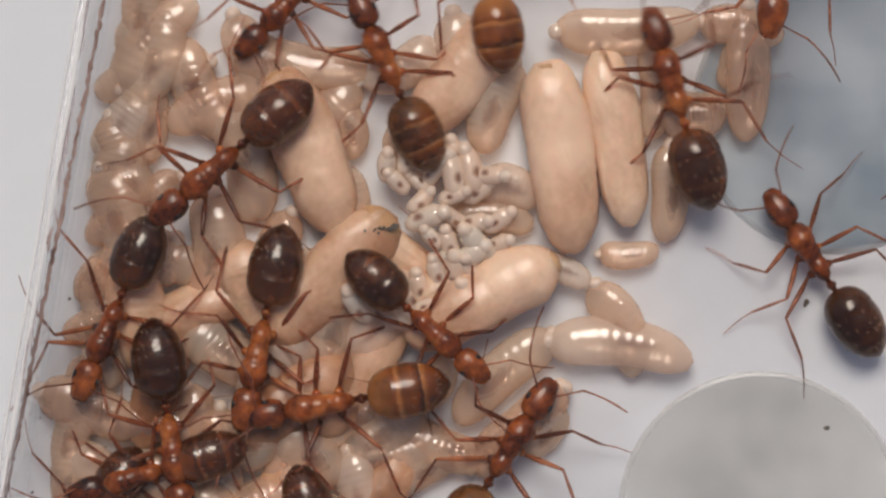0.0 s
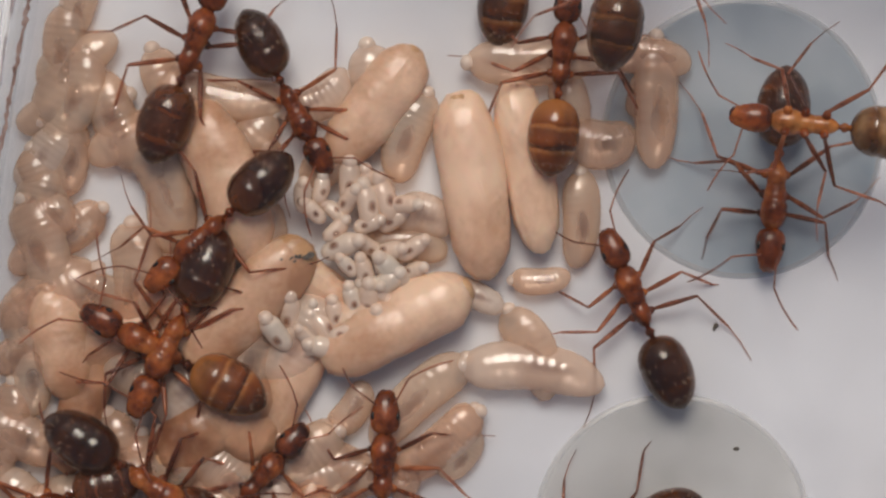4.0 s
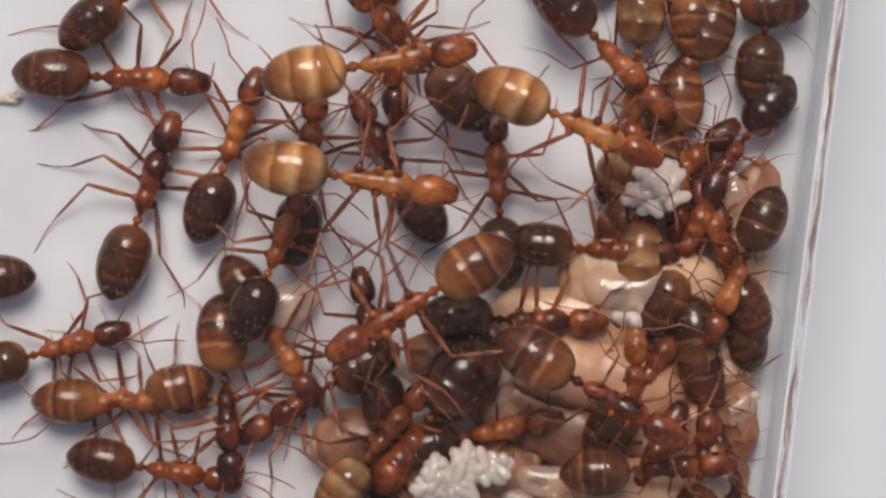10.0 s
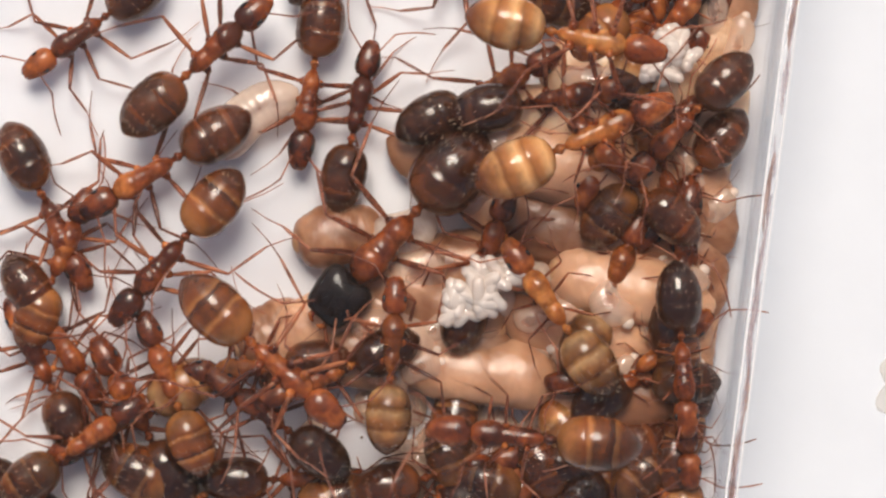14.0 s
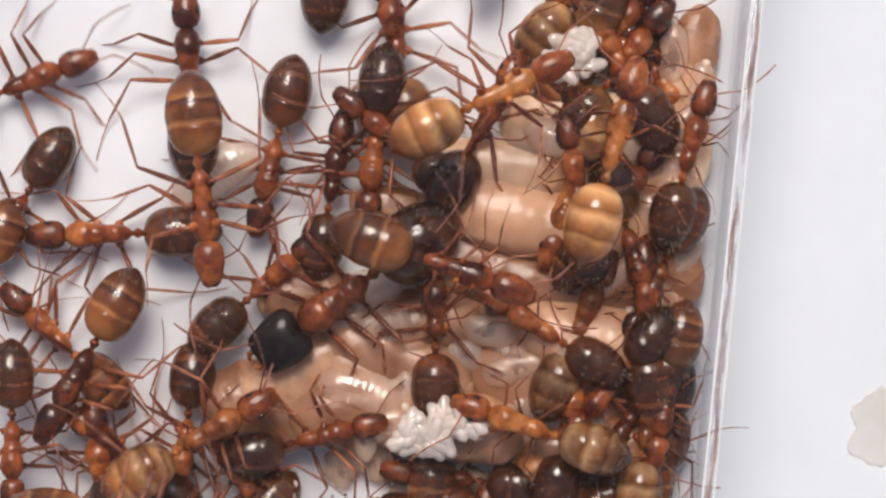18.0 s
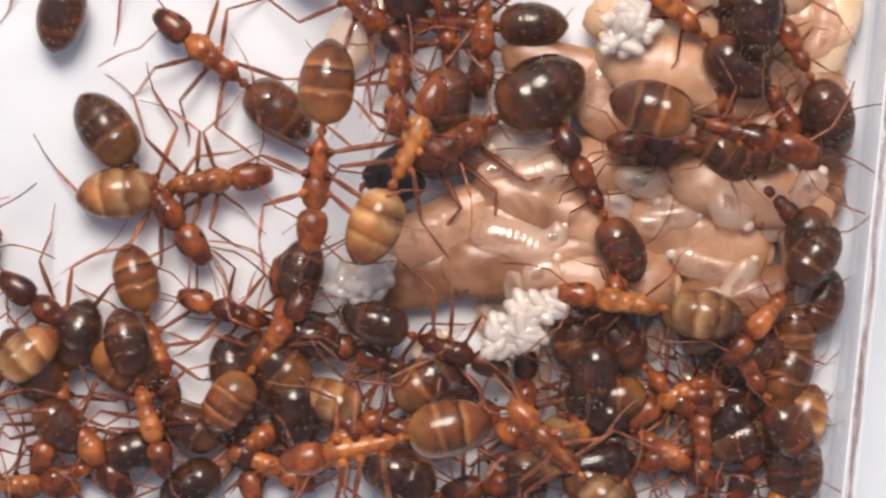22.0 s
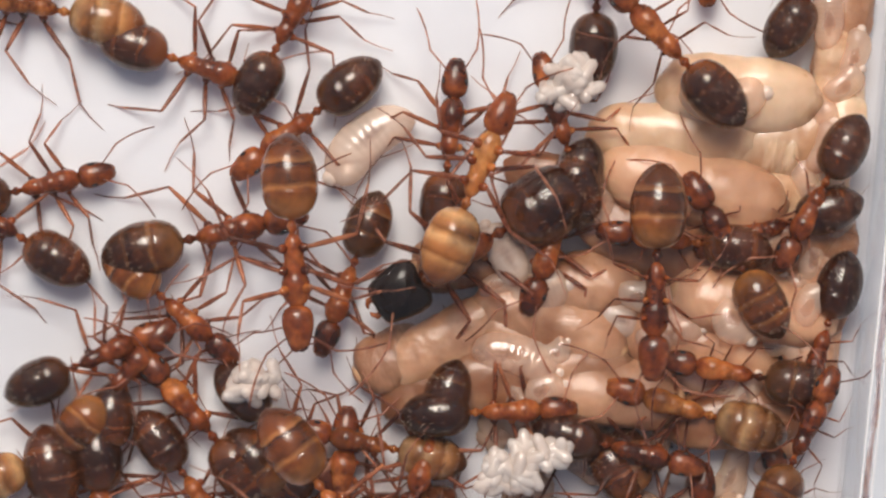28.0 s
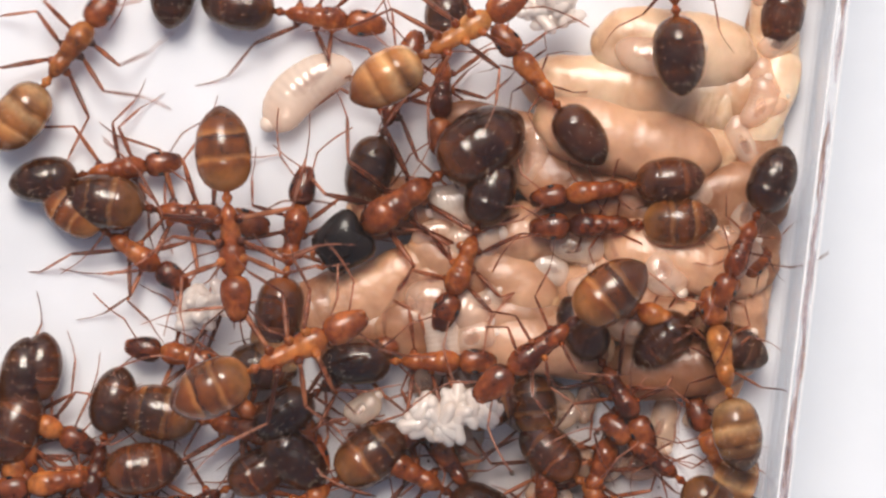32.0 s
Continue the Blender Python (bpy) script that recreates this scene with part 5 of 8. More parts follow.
    walk(ANTS[14], [
        (0, at(-20, -546, 32, -155)), (1, at(-73, -624, 27, -139)), (2, at(-59, -578, 32, -122)), (3, at(-64, -602, 30, -151)), (6, at(531, -570, 5, -152)),
        (7, at(550, -854, 0, -95)), (8, at(495, -1128, 0, -79)), (9, at(554, -1236, 0, -82)), (10, at(814, -1584, 5, -75)), (11, at(888, -1599, 5, -71)),
        (12, at(837, -1869, 5, -106)), (13, at(723, -1966, 22, -97)), (14, at(771, -2028, 5, -92)), (17, at(806, -2030, 0, -96)), (18, at(776, -2044, 0, -97)),
        (19, at(727, -2078, 24, -98)), (20, at(679, -2069, 29, -95)), (21, at(664, -2106, 29, -96)), (22, at(630, -2053, 29, -35)), (23, at(413, -2402, 5, 17)),
        (24, at(425, -2382, 5, 11)), (25, at(412, -2383, 5, 11)), (26, at(424, -1912, 0, 46)), (27.5, at(369, -1988, 0, 7)), (29, at(315, -2064, 0, -33)),
        (30, at(573, -2284, 5, 23)), (31, at(660, -2448, 5, 94)), (32, at(682, -2407, 17, 86)),
    ])
    walk(ANTS[15], [
        (0, at(905, 540, 332, -90, 180)), (0.7, at(905, 540, 332, -90, 180)), (1.35, at(905, 293, 332, -17, 180)), (2, at(905, 46, 332, 56, 180)), (3, at(800, 198, 332, 60, 180)),
        (4.2, at(800, 540, 332, 90, 180)), (32, at(800, 540, 332, 90, 180)),
    ])
    walk(ANTS[16], [
        (0, at(1378, 223, 332, 180, 180)), (0.8, at(1378, 223, 332, 180, 180)), (2, at(1102, 223, 332, 157, 180)), (3, at(1123, 306, 332, 173, 180)), (6, at(1295, 282, 332, 186, 180)),
        (32, at(1295, 282, 332, 186, 180)),
    ])
    walk(ANTS[17], [
        (0, at(1404, -508, 0, 53)), (6, at(1384, -508, 0, 53)), (6.3, at(1467, -392, 0, 64)), (6.6, at(1524, -323, 0, 56)), (7, at(1455, 215, 0, 80)),
        (7.6, at(1455, 480, 0, 90)), (32, at(1455, 480, 0, 90)),
    ])
    walk(ANTS[18], [
        (0, at(-21, -880, 15, 79)), (7, at(-21, -880, 15, 79)), (7.6, at(-94, -880, 7, 129)), (8.2, at(-84, -880, 0, 180)), (32, at(-84, -880, 0, 180)),
    ])
    walk(ANTS[19], [
        (0, at(674, -1265, 332, 72, 180)), (8, at(674, -1265, 332, 72, 180)), (9, at(852, -1540, 332, 41, 180)), (10, at(799, -1650, 332, 16, 180)), (11, at(669, -1847, 332, -12, 180)),
        (12, at(663, -2005, 332, -80, 180)), (13, at(801, -2110, 332, -154, 180)), (13.33, at(947, -2103, 332, -212, 180)), (13.67, at(1094, -2096, 332, -270, 180)), (14, at(1240, -2089, 332, -329, 180)),
        (17, at(1313, -2045, 332, -286, 180)), (18, at(1357, -2016, 332, -280, 180)), (19, at(1364, -2021, 332, -267, 180)), (20.33, at(1356, -2527, 332, -208, 180)), (21.66, at(1358, -3032, 332, -149, 180)),
        (22.99, at(1364, -3538, 332, -90, 180)), (32, at(1364, -3538, 332, -90, 180)),
    ])
    walk(ANTS[20], [
        (0, at(167, -1457, 0, 31)), (8, at(167, -1457, 0, 31)), (9, at(269, -1464, 0, 26)), (10, at(370, -1559, 0, 43)), (11, at(150, -1929, 0, -2)),
        (11.5, at(195, -1948, 0, -67)), (12, at(240, -1967, 0, -132)), (12.5, at(214, -1977, 0, -66)), (13, at(188, -1986, 0, 1)), (14, at(336, -2313, 0, -57)),
        (17, at(344, -2315, 52, -107)), (17.5, at(323, -2151, 26, -40)), (18, at(302, -1987, 0, 27)), (18.5, at(287, -1962, 0, 76)), (19, at(272, -1937, 0, 125)),
        (22, at(146, -2041, 0, 83)), (22.5, at(256, -2131, 0, 123)), (23, at(367, -2221, 0, 162)), (24, at(362, -2172, 0, 144)), (25, at(160, -2242, 0, 173)),
        (26, at(-28, -2168, 0, 162)), (29, at(234, -2462, 0, 154)), (30, at(416, -2550, 5, 159)), (31, at(277, -2526, 0, 144)), (31.9, at(-74, -2526, 0, 180)),
        (32, at(-74, -2526, 0, 180)),
    ])
    walk(ANTS[21], [
        (0, at(452, -1449, 0, 52)), (8, at(452, -1449, 0, 52)), (9, at(425, -1526, 0, 33)), (10, at(427, -1934, 0, 78)), (11, at(401, -1947, 0, 85)),
        (12, at(433, -1891, 0, 87)), (13, at(500, -2005, 52, 47)), (14, at(571, -2031, 52, 50)), (17, at(670, -2009, 23, 85)), (18, at(616, -1949, 0, 99)),
        (18.33, at(628, -2007, 9, 157)), (18.67, at(639, -2065, 19, 214)), (19, at(650, -2124, 28, 272)), (22.5, at(650, -3453, 0, 270)), (32, at(650, -3453, 0, 270)),
    ])
    walk(ANTS[22], [
        (0, at(1249, -1420, 52, -68)), (8, at(1249, -1420, 52, -68)), (9, at(1290, -1415, 52, -125)), (10, at(1359, -1598, 5, -102)), (11, at(1385, -1667, 5, -141)),
        (12, at(1378, -1822, 5, -150)), (14.5, at(1499, -1742, 5, -97)), (17, at(1394, -1662, 5, -44)), (18, at(1416, -1704, 5, -75)), (19, at(1413, -1908, 68, -62)),
        (19.5, at(1354, -2066, 64, -122)), (20, at(1307, -2224, 60, -182)), (21, at(1281, -2287, 64, -170)), (22, at(1277, -2256, 57, -176)), (23, at(1102, -2365, 63, -235)),
        (24, at(1111, -2414, 64, -225)), (25, at(1092, -2380, 66, -234)), (26, at(1100, -2385, 66, -238)), (29, at(1402, -2189, 75, -228)), (30, at(1361, -2197, 79, -208)),
        (31, at(1251, -2294, 67, -172)), (32, at(1258, -2279, 59, -171)),
    ])
    walk(ANTS[23], [
        (0, at(791, -1564, 0, 107)), (8, at(791, -1564, 0, 107)), (9, at(676, -1708, 0, 103)), (10, at(670, -2002, 70, 74)), (11, at(626, -2028, 0, 49)),
        (12, at(669, -2351, 87, 16)), (13, at(765, -2317, 42, 22)), (13.33, at(803, -2390, 47, -35)), (13.67, at(842, -2463, 52, -92)), (14, at(881, -2535, 58, -150)),
        (17, at(896, -2486, 58, -190)), (19, at(698, -2824, 5, -259)), (20, at(794, -2819, 52, -214)), (20.5, at(795, -2834, 28, -267)), (21, at(797, -2848, 5, -321)),
        (22, at(519, -2884, 5, -320)), (23, at(497, -2966, 5, -257)), (23.5, at(481, -2978, 5, -299)), (24, at(464, -2990, 5, -341)), (25, at(704, -2873, 5, -353)),
        (26, at(799, -2643, 48, -337)), (29, at(981, -2553, 56, -357)), (29.5, at(985, -2647, 31, -305)), (30, at(990, -2740, 5, -252)), (30.5, at(965, -2653, 28, -304)),
        (31, at(940, -2565, 50, -356)), (32, at(916, -2564, 51, -353)),
    ])
    walk(ANTS[24], [
        (0, at(-64, -1679, 0, 0)), (7.62, at(-64, -1679, 0, 0)), (9, at(337, -1679, 0, 15)), (10, at(347, -1719, 0, 4)), (10.5, at(504, -1874, 15, -35)),
        (11, at(661, -2029, 29, -75)), (12, at(579, -2168, 5, -99)), (13, at(547, -2160, 0, -132)), (14, at(532, -2213, 22, -142)), (17, at(579, -2242, 15, -139)),
        (18, at(523, -2222, 0, -173)), (19, at(488, -2207, 0, -178)), (20, at(500, -2187, 0, -212)), (21, at(484, -2185, 0, -226)), (22, at(444, -2211, 0, -213)),
        (23, at(549, -2659, 5, -187)), (24, at(518, -2671, 5, -232)), (25, at(393, -2665, 5, -215)), (26, at(385, -2629, 5, -209)), (29, at(512, -2634, 5, -228)),
        (30, at(587, -2828, 5, -171)), (31, at(405, -2835, 5, -167)), (32, at(367, -2839, 5, -164)),
    ])
    walk(ANTS[25], [
        (0, at(-84, -1462, 0, 0)), (6.16, at(-84, -1462, 0, 0)), (7.11, at(206, -1462, 17, 55)), (8.05, at(565, -1462, 35, 111)), (9, at(924, -1462, 52, 166)),
        (10, at(860, -1813, 5, 127)), (11, at(761, -1804, 5, 123)), (12, at(718, -1875, 5, 111)), (14, at(787, -2636, 56, 151)), (17, at(815, -2542, 41, 174)),
        (18, at(1169, -2594, 5, 179)), (18.33, at(1114, -2634, 5, 121)), (18.67, at(1059, -2673, 5, 63)), (19, at(1004, -2712, 5, 5)), (19.33, at(1045, -2764, 5, 65)),
        (19.67, at(1086, -2816, 5, 125)), (20, at(1127, -2867, 5, 184)), (21, at(972, -2783, 5, 177)), (22, at(797, -2702, 5, 164)), (23, at(737, -2959, 5, 195)),
        (24, at(910, -2951, 5, 186)), (24.5, at(966, -2914, 5, 227)), (25, at(1023, -2877, 5, 267)), (25.33, at(1013, -2817, 5, 319)), (25.67, at(1003, -2757, 5, 371)),
        (26, at(993, -2697, 5, 424)), (27.5, at(1116, -2619, 35, 375)), (29, at(1239, -2542, 65, 327)), (30, at(1273, -2526, 66, 343)), (31, at(1299, -2553, 65, 345)),
        (32, at(1267, -2545, 59, 307)),
    ])
    walk(ANTS[26], [
        (0, at(386, -1909, 0, 82)), (9, at(386, -1909, 0, 82)), (9.5, at(414, -2092, 0, 141)), (10, at(441, -2275, 0, 199)), (11, at(418, -2239, 5, 190)),
        (11.5, at(507, -2390, 5, 142)), (12, at(596, -2542, 5, 94)), (13, at(618, -2542, 52, 103)), (14, at(599, -2608, 52, 118)), (17, at(573, -2536, 5, 181)),
        (18, at(441, -2428, 5, 142)), (19, at(386, -2497, 52, 70)), (20, at(477, -2758, 52, 44)), (21, at(565, -2695, 52, 37)), (22, at(548, -2707, 52, 60)),
        (23, at(570, -2800, 5, 39)), (23.96, at(207, -2800, 2, 110)), (24.91, at(-83, -2800, 0, 180)), (32, at(-83, -2800, 0, 180)),
    ])
    walk(ANTS[27], [
        (0, at(-74, -1693, 0, 0)), (7.09, at(-74, -1693, 0, 0)), (8.04, at(217, -1693, 0, 38)), (9, at(580, -1693, 0, 76)), (10, at(565, -1828, 0, 77)),
        (11, at(739, -1897, 5, 39)), (12, at(756, -1860, 5, -23)), (12.83, at(439, -1860, 3, -75)), (13.67, at(122, -1860, 2, -128)), (14.5, at(-74, -1860, 0, -180)),
        (32, at(-74, -1860, 0, -180)),
    ])
    walk(ANTS[28], [
        (0, at(661, -1814, 332, 3, 180)), (9, at(661, -1814, 332, 3, 180)), (10, at(792, -1845, 332, -2, 180)), (10.5, at(887, -1928, 332, -66, 180)), (11, at(981, -2011, 332, -130, 180)),
        (15.8, at(981, -3834, 332, -90, 180)), (32, at(981, -3834, 332, -90, 180)),
    ])
    walk(ANTS[29], [
        (0, at(728, -1826, 0, 72)), (9, at(728, -1826, 0, 72)), (10, at(864, -2141, 33, 108)), (11, at(766, -2121, 5, 81)), (12, at(825, -2112, 5, 87)),
        (13, at(812, -2101, 5, 85)), (14, at(856, -2101, 13, 85)), (17, at(915, -2111, 19, 88)), (18, at(882, -2117, 15, 86)), (19, at(882, -2560, 51, 14)),
        (20, at(835, -2614, 5, 15)), (21, at(849, -2589, 34, -24)), (22, at(835, -2645, 55, -15)), (23, at(806, -2638, 56, -7)), (24, at(760, -2797, 5, -15)),
        (25, at(738, -2838, 5, -38)), (26, at(607, -2730, 5, -102)), (27.5, at(580, -2657, 5, -56)), (29, at(553, -2584, 5, -10)), (30, at(564, -2738, 5, 23)),
        (30.5, at(483, -2767, 2, -38)), (31, at(403, -2796, 0, -99)), (32, at(389, -2791, 0, -98)),
    ])
    walk(ANTS[30], [
        (0, at(929, -1919, 0, -90)), (9, at(929, -1919, 0, -90)), (10, at(772, -2226, 5, -142)), (11, at(858, -2410, 48, -145)), (12, at(833, -2539, 57, -161)),
        (12.33, at(916, -2588, 40, -107)), (12.67, at(999, -2637, 22, -53)), (13, at(1081, -2685, 5, 1)), (14, at(1084, -2694, 5, 20)), (15.5, at(1115, -2552, 36, -29)),
        (17, at(1145, -2410, 66, -77)), (17.33, at(1126, -2386, 63, -20)), (17.67, at(1108, -2362, 59, 38)), (18, at(1089, -2339, 55, 96)), (19, at(1056, -2354, 57, 93)),
        (20, at(1040, -2357, 58, 106)), (21, at(1058, -2400, 64, 128)), (22, at(819, -2124, 32, 96)), (23, at(814, -2139, 35, 92)), (24, at(813, -2138, 34, 91)),
        (25, at(811, -2143, 35, 94)), (26, at(821, -2124, 31, 93)), (29, at(808, -2108, 5, 86)), (30, at(691, -2328, 5, 76)), (31, at(692, -2316, 5, 77)),
        (31.45, at(270, -2316, 2, 129)), (31.9, at(-73, -2316, 0, 180)), (32, at(-73, -2316, 0, 180)),
    ])
    walk(ANTS[31], [
        (0, at(1038, -1801, 5, 82)), (9, at(1038, -1801, 5, 82)), (10, at(1046, -1842, 5, 100)), (11, at(998, -1915, 5, 167)), (11.5, at(955, -1910, 5, 237)),
        (12, at(912, -1905, 5, 307)), (12.5, at(944, -1896, 5, 256)), (13, at(977, -1887, 5, 204)), (13.33, at(1008, -1931, 19, 148)), (13.67, at(1039, -1975, 34, 91)),
        (14, at(1070, -2019, 48, 34)), (15.5, at(1038, -1985, 27, -37)), (17, at(1006, -1951, 5, -108)), (18, at(952, -2011, 30, -91)), (19, at(918, -2048, 13, -92)),
        (25, at(871, -2037, 5, -81)), (26, at(904, -2002, 5, -85)), (29, at(1045, -2314, 58, -113)), (30, at(1014, -2320, 57, -117)), (31, at(1011, -2345, 57, -119)),
        (32, at(998, -2347, 58, -104)),
    ])
    walk(ANTS[32], [
        (0, at(467, -2009, 0, 77)), (9, at(467, -2009, 0, 77)), (9.5, at(486, -2201, 2, 37)), (10, at(505, -2393, 5, -2)), (11, at(482, -2355, 5, 48)),
        (12, at(413, -2404, 5, 50)), (12.5, at(390, -2426, 5, -3)), (13, at(366, -2448, 5, -55)), (14, at(375, -2527, 5, -51)), (17, at(380, -2589, 5, -93)),
        (18, at(369, -2580, 52, -84)), (18.33, at(379, -2634, 36, -27)), (18.67, at(390, -2687, 21, 30)), (19, at(400, -2741, 5, 87)), (19.5, at(470, -2807, 5, 147)),
        (20, at(539, -2874, 5, 206)), (21, at(318, -2752, 0, 135)), (22, at(138, -2798, 5, 138)), (23, at(266, -2794, 5, 137)), (24, at(297, -2873, 5, 199)),
        (24.5, at(305, -2839, 2, 239)), (25, at(313, -2804, 0, 279)), (26, at(295, -2800, 0, 260)), (29, at(260, -2706, 0, 271)), (30, at(247, -2747, 0, 260)),
        (31, at(243, -2744, 0, 255)), (32, at(262, -2749, 0, 268)),
    ])
    walk(ANTS[33], [
        (0, at(199, -2047, 0, -92)), (9, at(199, -2047, 0, -92)), (9.5, at(150, -2077, 0, -131)), (10, at(101, -2107, 0, -171)), (11, at(346, -2176, 5, -162)),
        (12, at(386, -2233, 52, -134)), (12.5, at(308, -2215, 28, -68)), (13, at(229, -2197, 5, -2)), (13.5, at(302, -2089, 5, -70)), (14, at(376, -1982, 5, -137)),
        (17, at(350, -2119, 0, -85)), (18, at(340, -2186, 0, -117)), (19, at(301, -2144, 0, -128)), (22.77, at(301, -3575, 0, -90)), (32, at(301, -3575, 0, -90)),
    ])
    walk(ANTS[34], [
        (0, at(50, -1985, 0, 22)), (9, at(50, -1985, 0, 22)), (10, at(291, -2211, 0, 23)), (10.5, at(259, -2305, 0, -17)), (11, at(226, -2399, 0, -58)),
        (12, at(328, -2686, 5, -56)), (12.5, at(333, -2717, 5, -7)), (13, at(338, -2748, 5, 42)), (14, at(438, -2728, 52, 42)), (17, at(821, -2272, 35, 37)),
        (18, at(771, -2299, 27, 47)), (19, at(687, -2440, 5, 38)), (19.5, at(658, -2490, 2, -12)), (20, at(629, -2540, 0, -62)), (21, at(655, -2589, 0, -52)),
        (22, at(584, -2638, 5, -101)), (23, at(644, -2672, 5, -31)), (24, at(638, -2634, 5, -31)), (25, at(632, -2613, 5, -49)), (26, at(707, -2327, 5, -95)),
        (29, at(651, -2383, 5, -105)), (30, at(675, -2521, 5, -86)), (30.5, at(631, -2545, 5, -142)), (31, at(588, -2569, 5, -199)), (32, at(563, -2604, 5, -182)),
    ])
    walk(ANTS[35], [
        (0, at(574, -2130, 0, -63)), (9, at(574, -2130, 0, -63)), (10, at(614, -2248, 10, -79)), (11, at(478, -2195, 52, -144)), (12, at(433, -2206, 5, -122)),
        (13, at(461, -2234, 5, -165)), (14, at(572, -2357, 52, -123)), (17, at(518, -2377, 5, -132)), (18, at(487, -2443, 52, -114)), (19, at(448, -2447, 5, -132)),
        (20, at(407, -2414, 5, -139)), (21, at(311, -2653, 5, -121)), (21.5, at(267, -2674, 5, -166)), (22, at(223, -2695, 5, -210)), (23, at(187, -2702, 5, -209)),
        (24, at(185, -2720, 5, -223)), (25, at(118, -2833, 5, -210)), (26, at(145, -2836, 5, -258)), (26.6, at(-23, -2836, 2, -219)), (27.2, at(-64, -2836, 0, -180)),
        (32, at(-64, -2836, 0, -180)),
    ])
    walk(ANTS[36], [
        (0, at(-84, -1483, 0, 0)), (4.75, at(-84, -1483, 0, 0)), (6.87, at(662, -1483, 26, -52)), (9, at(1459, -1483, 52, -103)), (10, at(1391, -1461, 5, -173)),
        (11, at(1399, -1859, 5, -217)), (11.5, at(1392, -1967, 9, -169)), (12, at(1448, -2075, 12, -121)), (13, at(1441, -2063, 17, -124)), (14, at(1453, -2126, 41, -120)),
        (17, at(1401, -2040, 49, -142)), (18, at(1473, -2190, 45, -110)), (18.5, at(1390, -2347, 47, -165)), (19, at(1406, -2503, 48, -221)), (19.5, at(1404, -2493, 49, -181)),
        (20, at(1401, -2483, 50, -142)), (20.5, at(1401, -2526, 46, -184)), (21, at(1415, -2570, 42, -226)), (22, at(1109, -2372, 63, -237)), (22.33, at(1026, -2468, 60, -186)),
        (22.67, at(943, -2563, 56, -134)), (23, at(860, -2659, 53, -83)), (26.5, at(865, -2726, 29, -9)), (30, at(870, -2794, 5, 65)), (31, at(1028, -2764, 5, 133)),
        (32, at(1033, -2763, 5, 131)),
    ])
    walk(ANTS[37], [
        (0, at(-64, -1563, 0, 0)), (5.56, at(-64, -1563, 0, 0)), (9, at(1126, -1563, 52, -39)), (10, at(1198, -1563, 52, -39)), (10.5, at(1274, -1660, 52, 28)),
        (11, at(1349, -1757, 52, 95)), (11.33, at(1357, -1777, 36, 150)), (11.67, at(1365, -1797, 21, 205)), (12, at(1372, -1817, 5, 260)), (14.5, at(1343, -1838, 5, 211)),
        (17, at(1315, -1860, 5, 162)), (18, at(1367, -1844, 46, 125)), (19, at(1313, -2049, 80, 99)), (20, at(1321, -2009, 80, 96)), (21, at(1270, -2053, 73, 139)),
        (22, at(1243, -2049, 73, 143)), (23, at(1172, -2108, 79, 162)), (24, at(1145, -2070, 79, 146)), (24.5, at(1111, -2030, 54, 185)), (25, at(1077, -1990, 30, 223)),
        (26, at(1076, -1964, 81, 253)), (27, at(1131, -1932, 95, 196)), (28, at(1186, -1899, 108, 139)), (29, at(1242, -1866, 121, 82)), (30, at(1228, -1876, 122, 92)),
        (31, at(1248, -1879, 125, 95)), (32, at(1297, -1872, 127, 101)),
    ])
    walk(ANTS[38], [
        (0, at(-84, -1472, 0, 0)), (5.28, at(-84, -1472, 0, 0)), (7.14, at(557, -1472, 26, 50)), (9, at(1264, -1472, 52, 100)), (10, at(1456, -1901, 44, 119)),
        (11, at(1388, -1947, 69, 156)), (12, at(1302, -2329, 119, 155)), (13, at(1248, -2299, 119, 151)), (14, at(1353, -2137, 75, 143)), (17, at(1332, -2086, 80, 106)),
        (18, at(1315, -2084, 80, 105)), (18.5, at(1356, -2160, 69, 51)), (19, at(1402, -2236, 58, -2)), (20, at(1472, -2548, 51, -69)), (20.33, at(1444, -2586, 51, -122)),
        (20.67, at(1399, -2624, 52, -176)), (21, at(1422, -2661, 52, -229)), (22, at(1427, -2664, 52, -231)), (23, at(1404, -2669, 52, -221)), (24, at(1399, -2614, 52, -217)),
        (25, at(1329, -2231, 60, -186)), (26, at(1206, -2125, 79, -196)), (29, at(1254, -2263, 54, -176)), (30, at(1255, -2264, 55, -182)), (31, at(1315, -2213, 53, -168)),
        (32, at(1240, -2217, 63, -165)),
    ])
    walk(ANTS[39], [
        (0, at(-74, -1606, 0, 0)), (6.09, at(-74, -1606, 0, 0)), (9, at(960, -1606, 5, 10)), (10, at(1100, -2053, 64, 5)), (11, at(1134, -2037, 64, -1)),
        (12, at(1095, -2094, 74, 0)), (13, at(1171, -1990, 76, 33)), (14, at(1180, -2018, 74, 16)), (17, at(1141, -2003, 60, 60)), (18, at(1131, -1987, 58, 68)),
        (19, at(1128, -1954, 61, 88)), (20, at(1361, -1938, 124, 95)), (21, at(1354, -1970, 127, 106)), (22, at(1344, -1930, 124, 94)), (23, at(1345, -1956, 127, 93)),
        (24, at(1345, -2212, 59, 167)), (25, at(1188, -2058, 79, 137)), (26, at(1052, -1843, 5, 92)), (29, at(1047, -1803, 5, 91)), (30, at(828, -2118, 13, 83)),
        (31, at(813, -2127, 11, 87)), (32, at(826, -2141, 5, 78)),
    ])
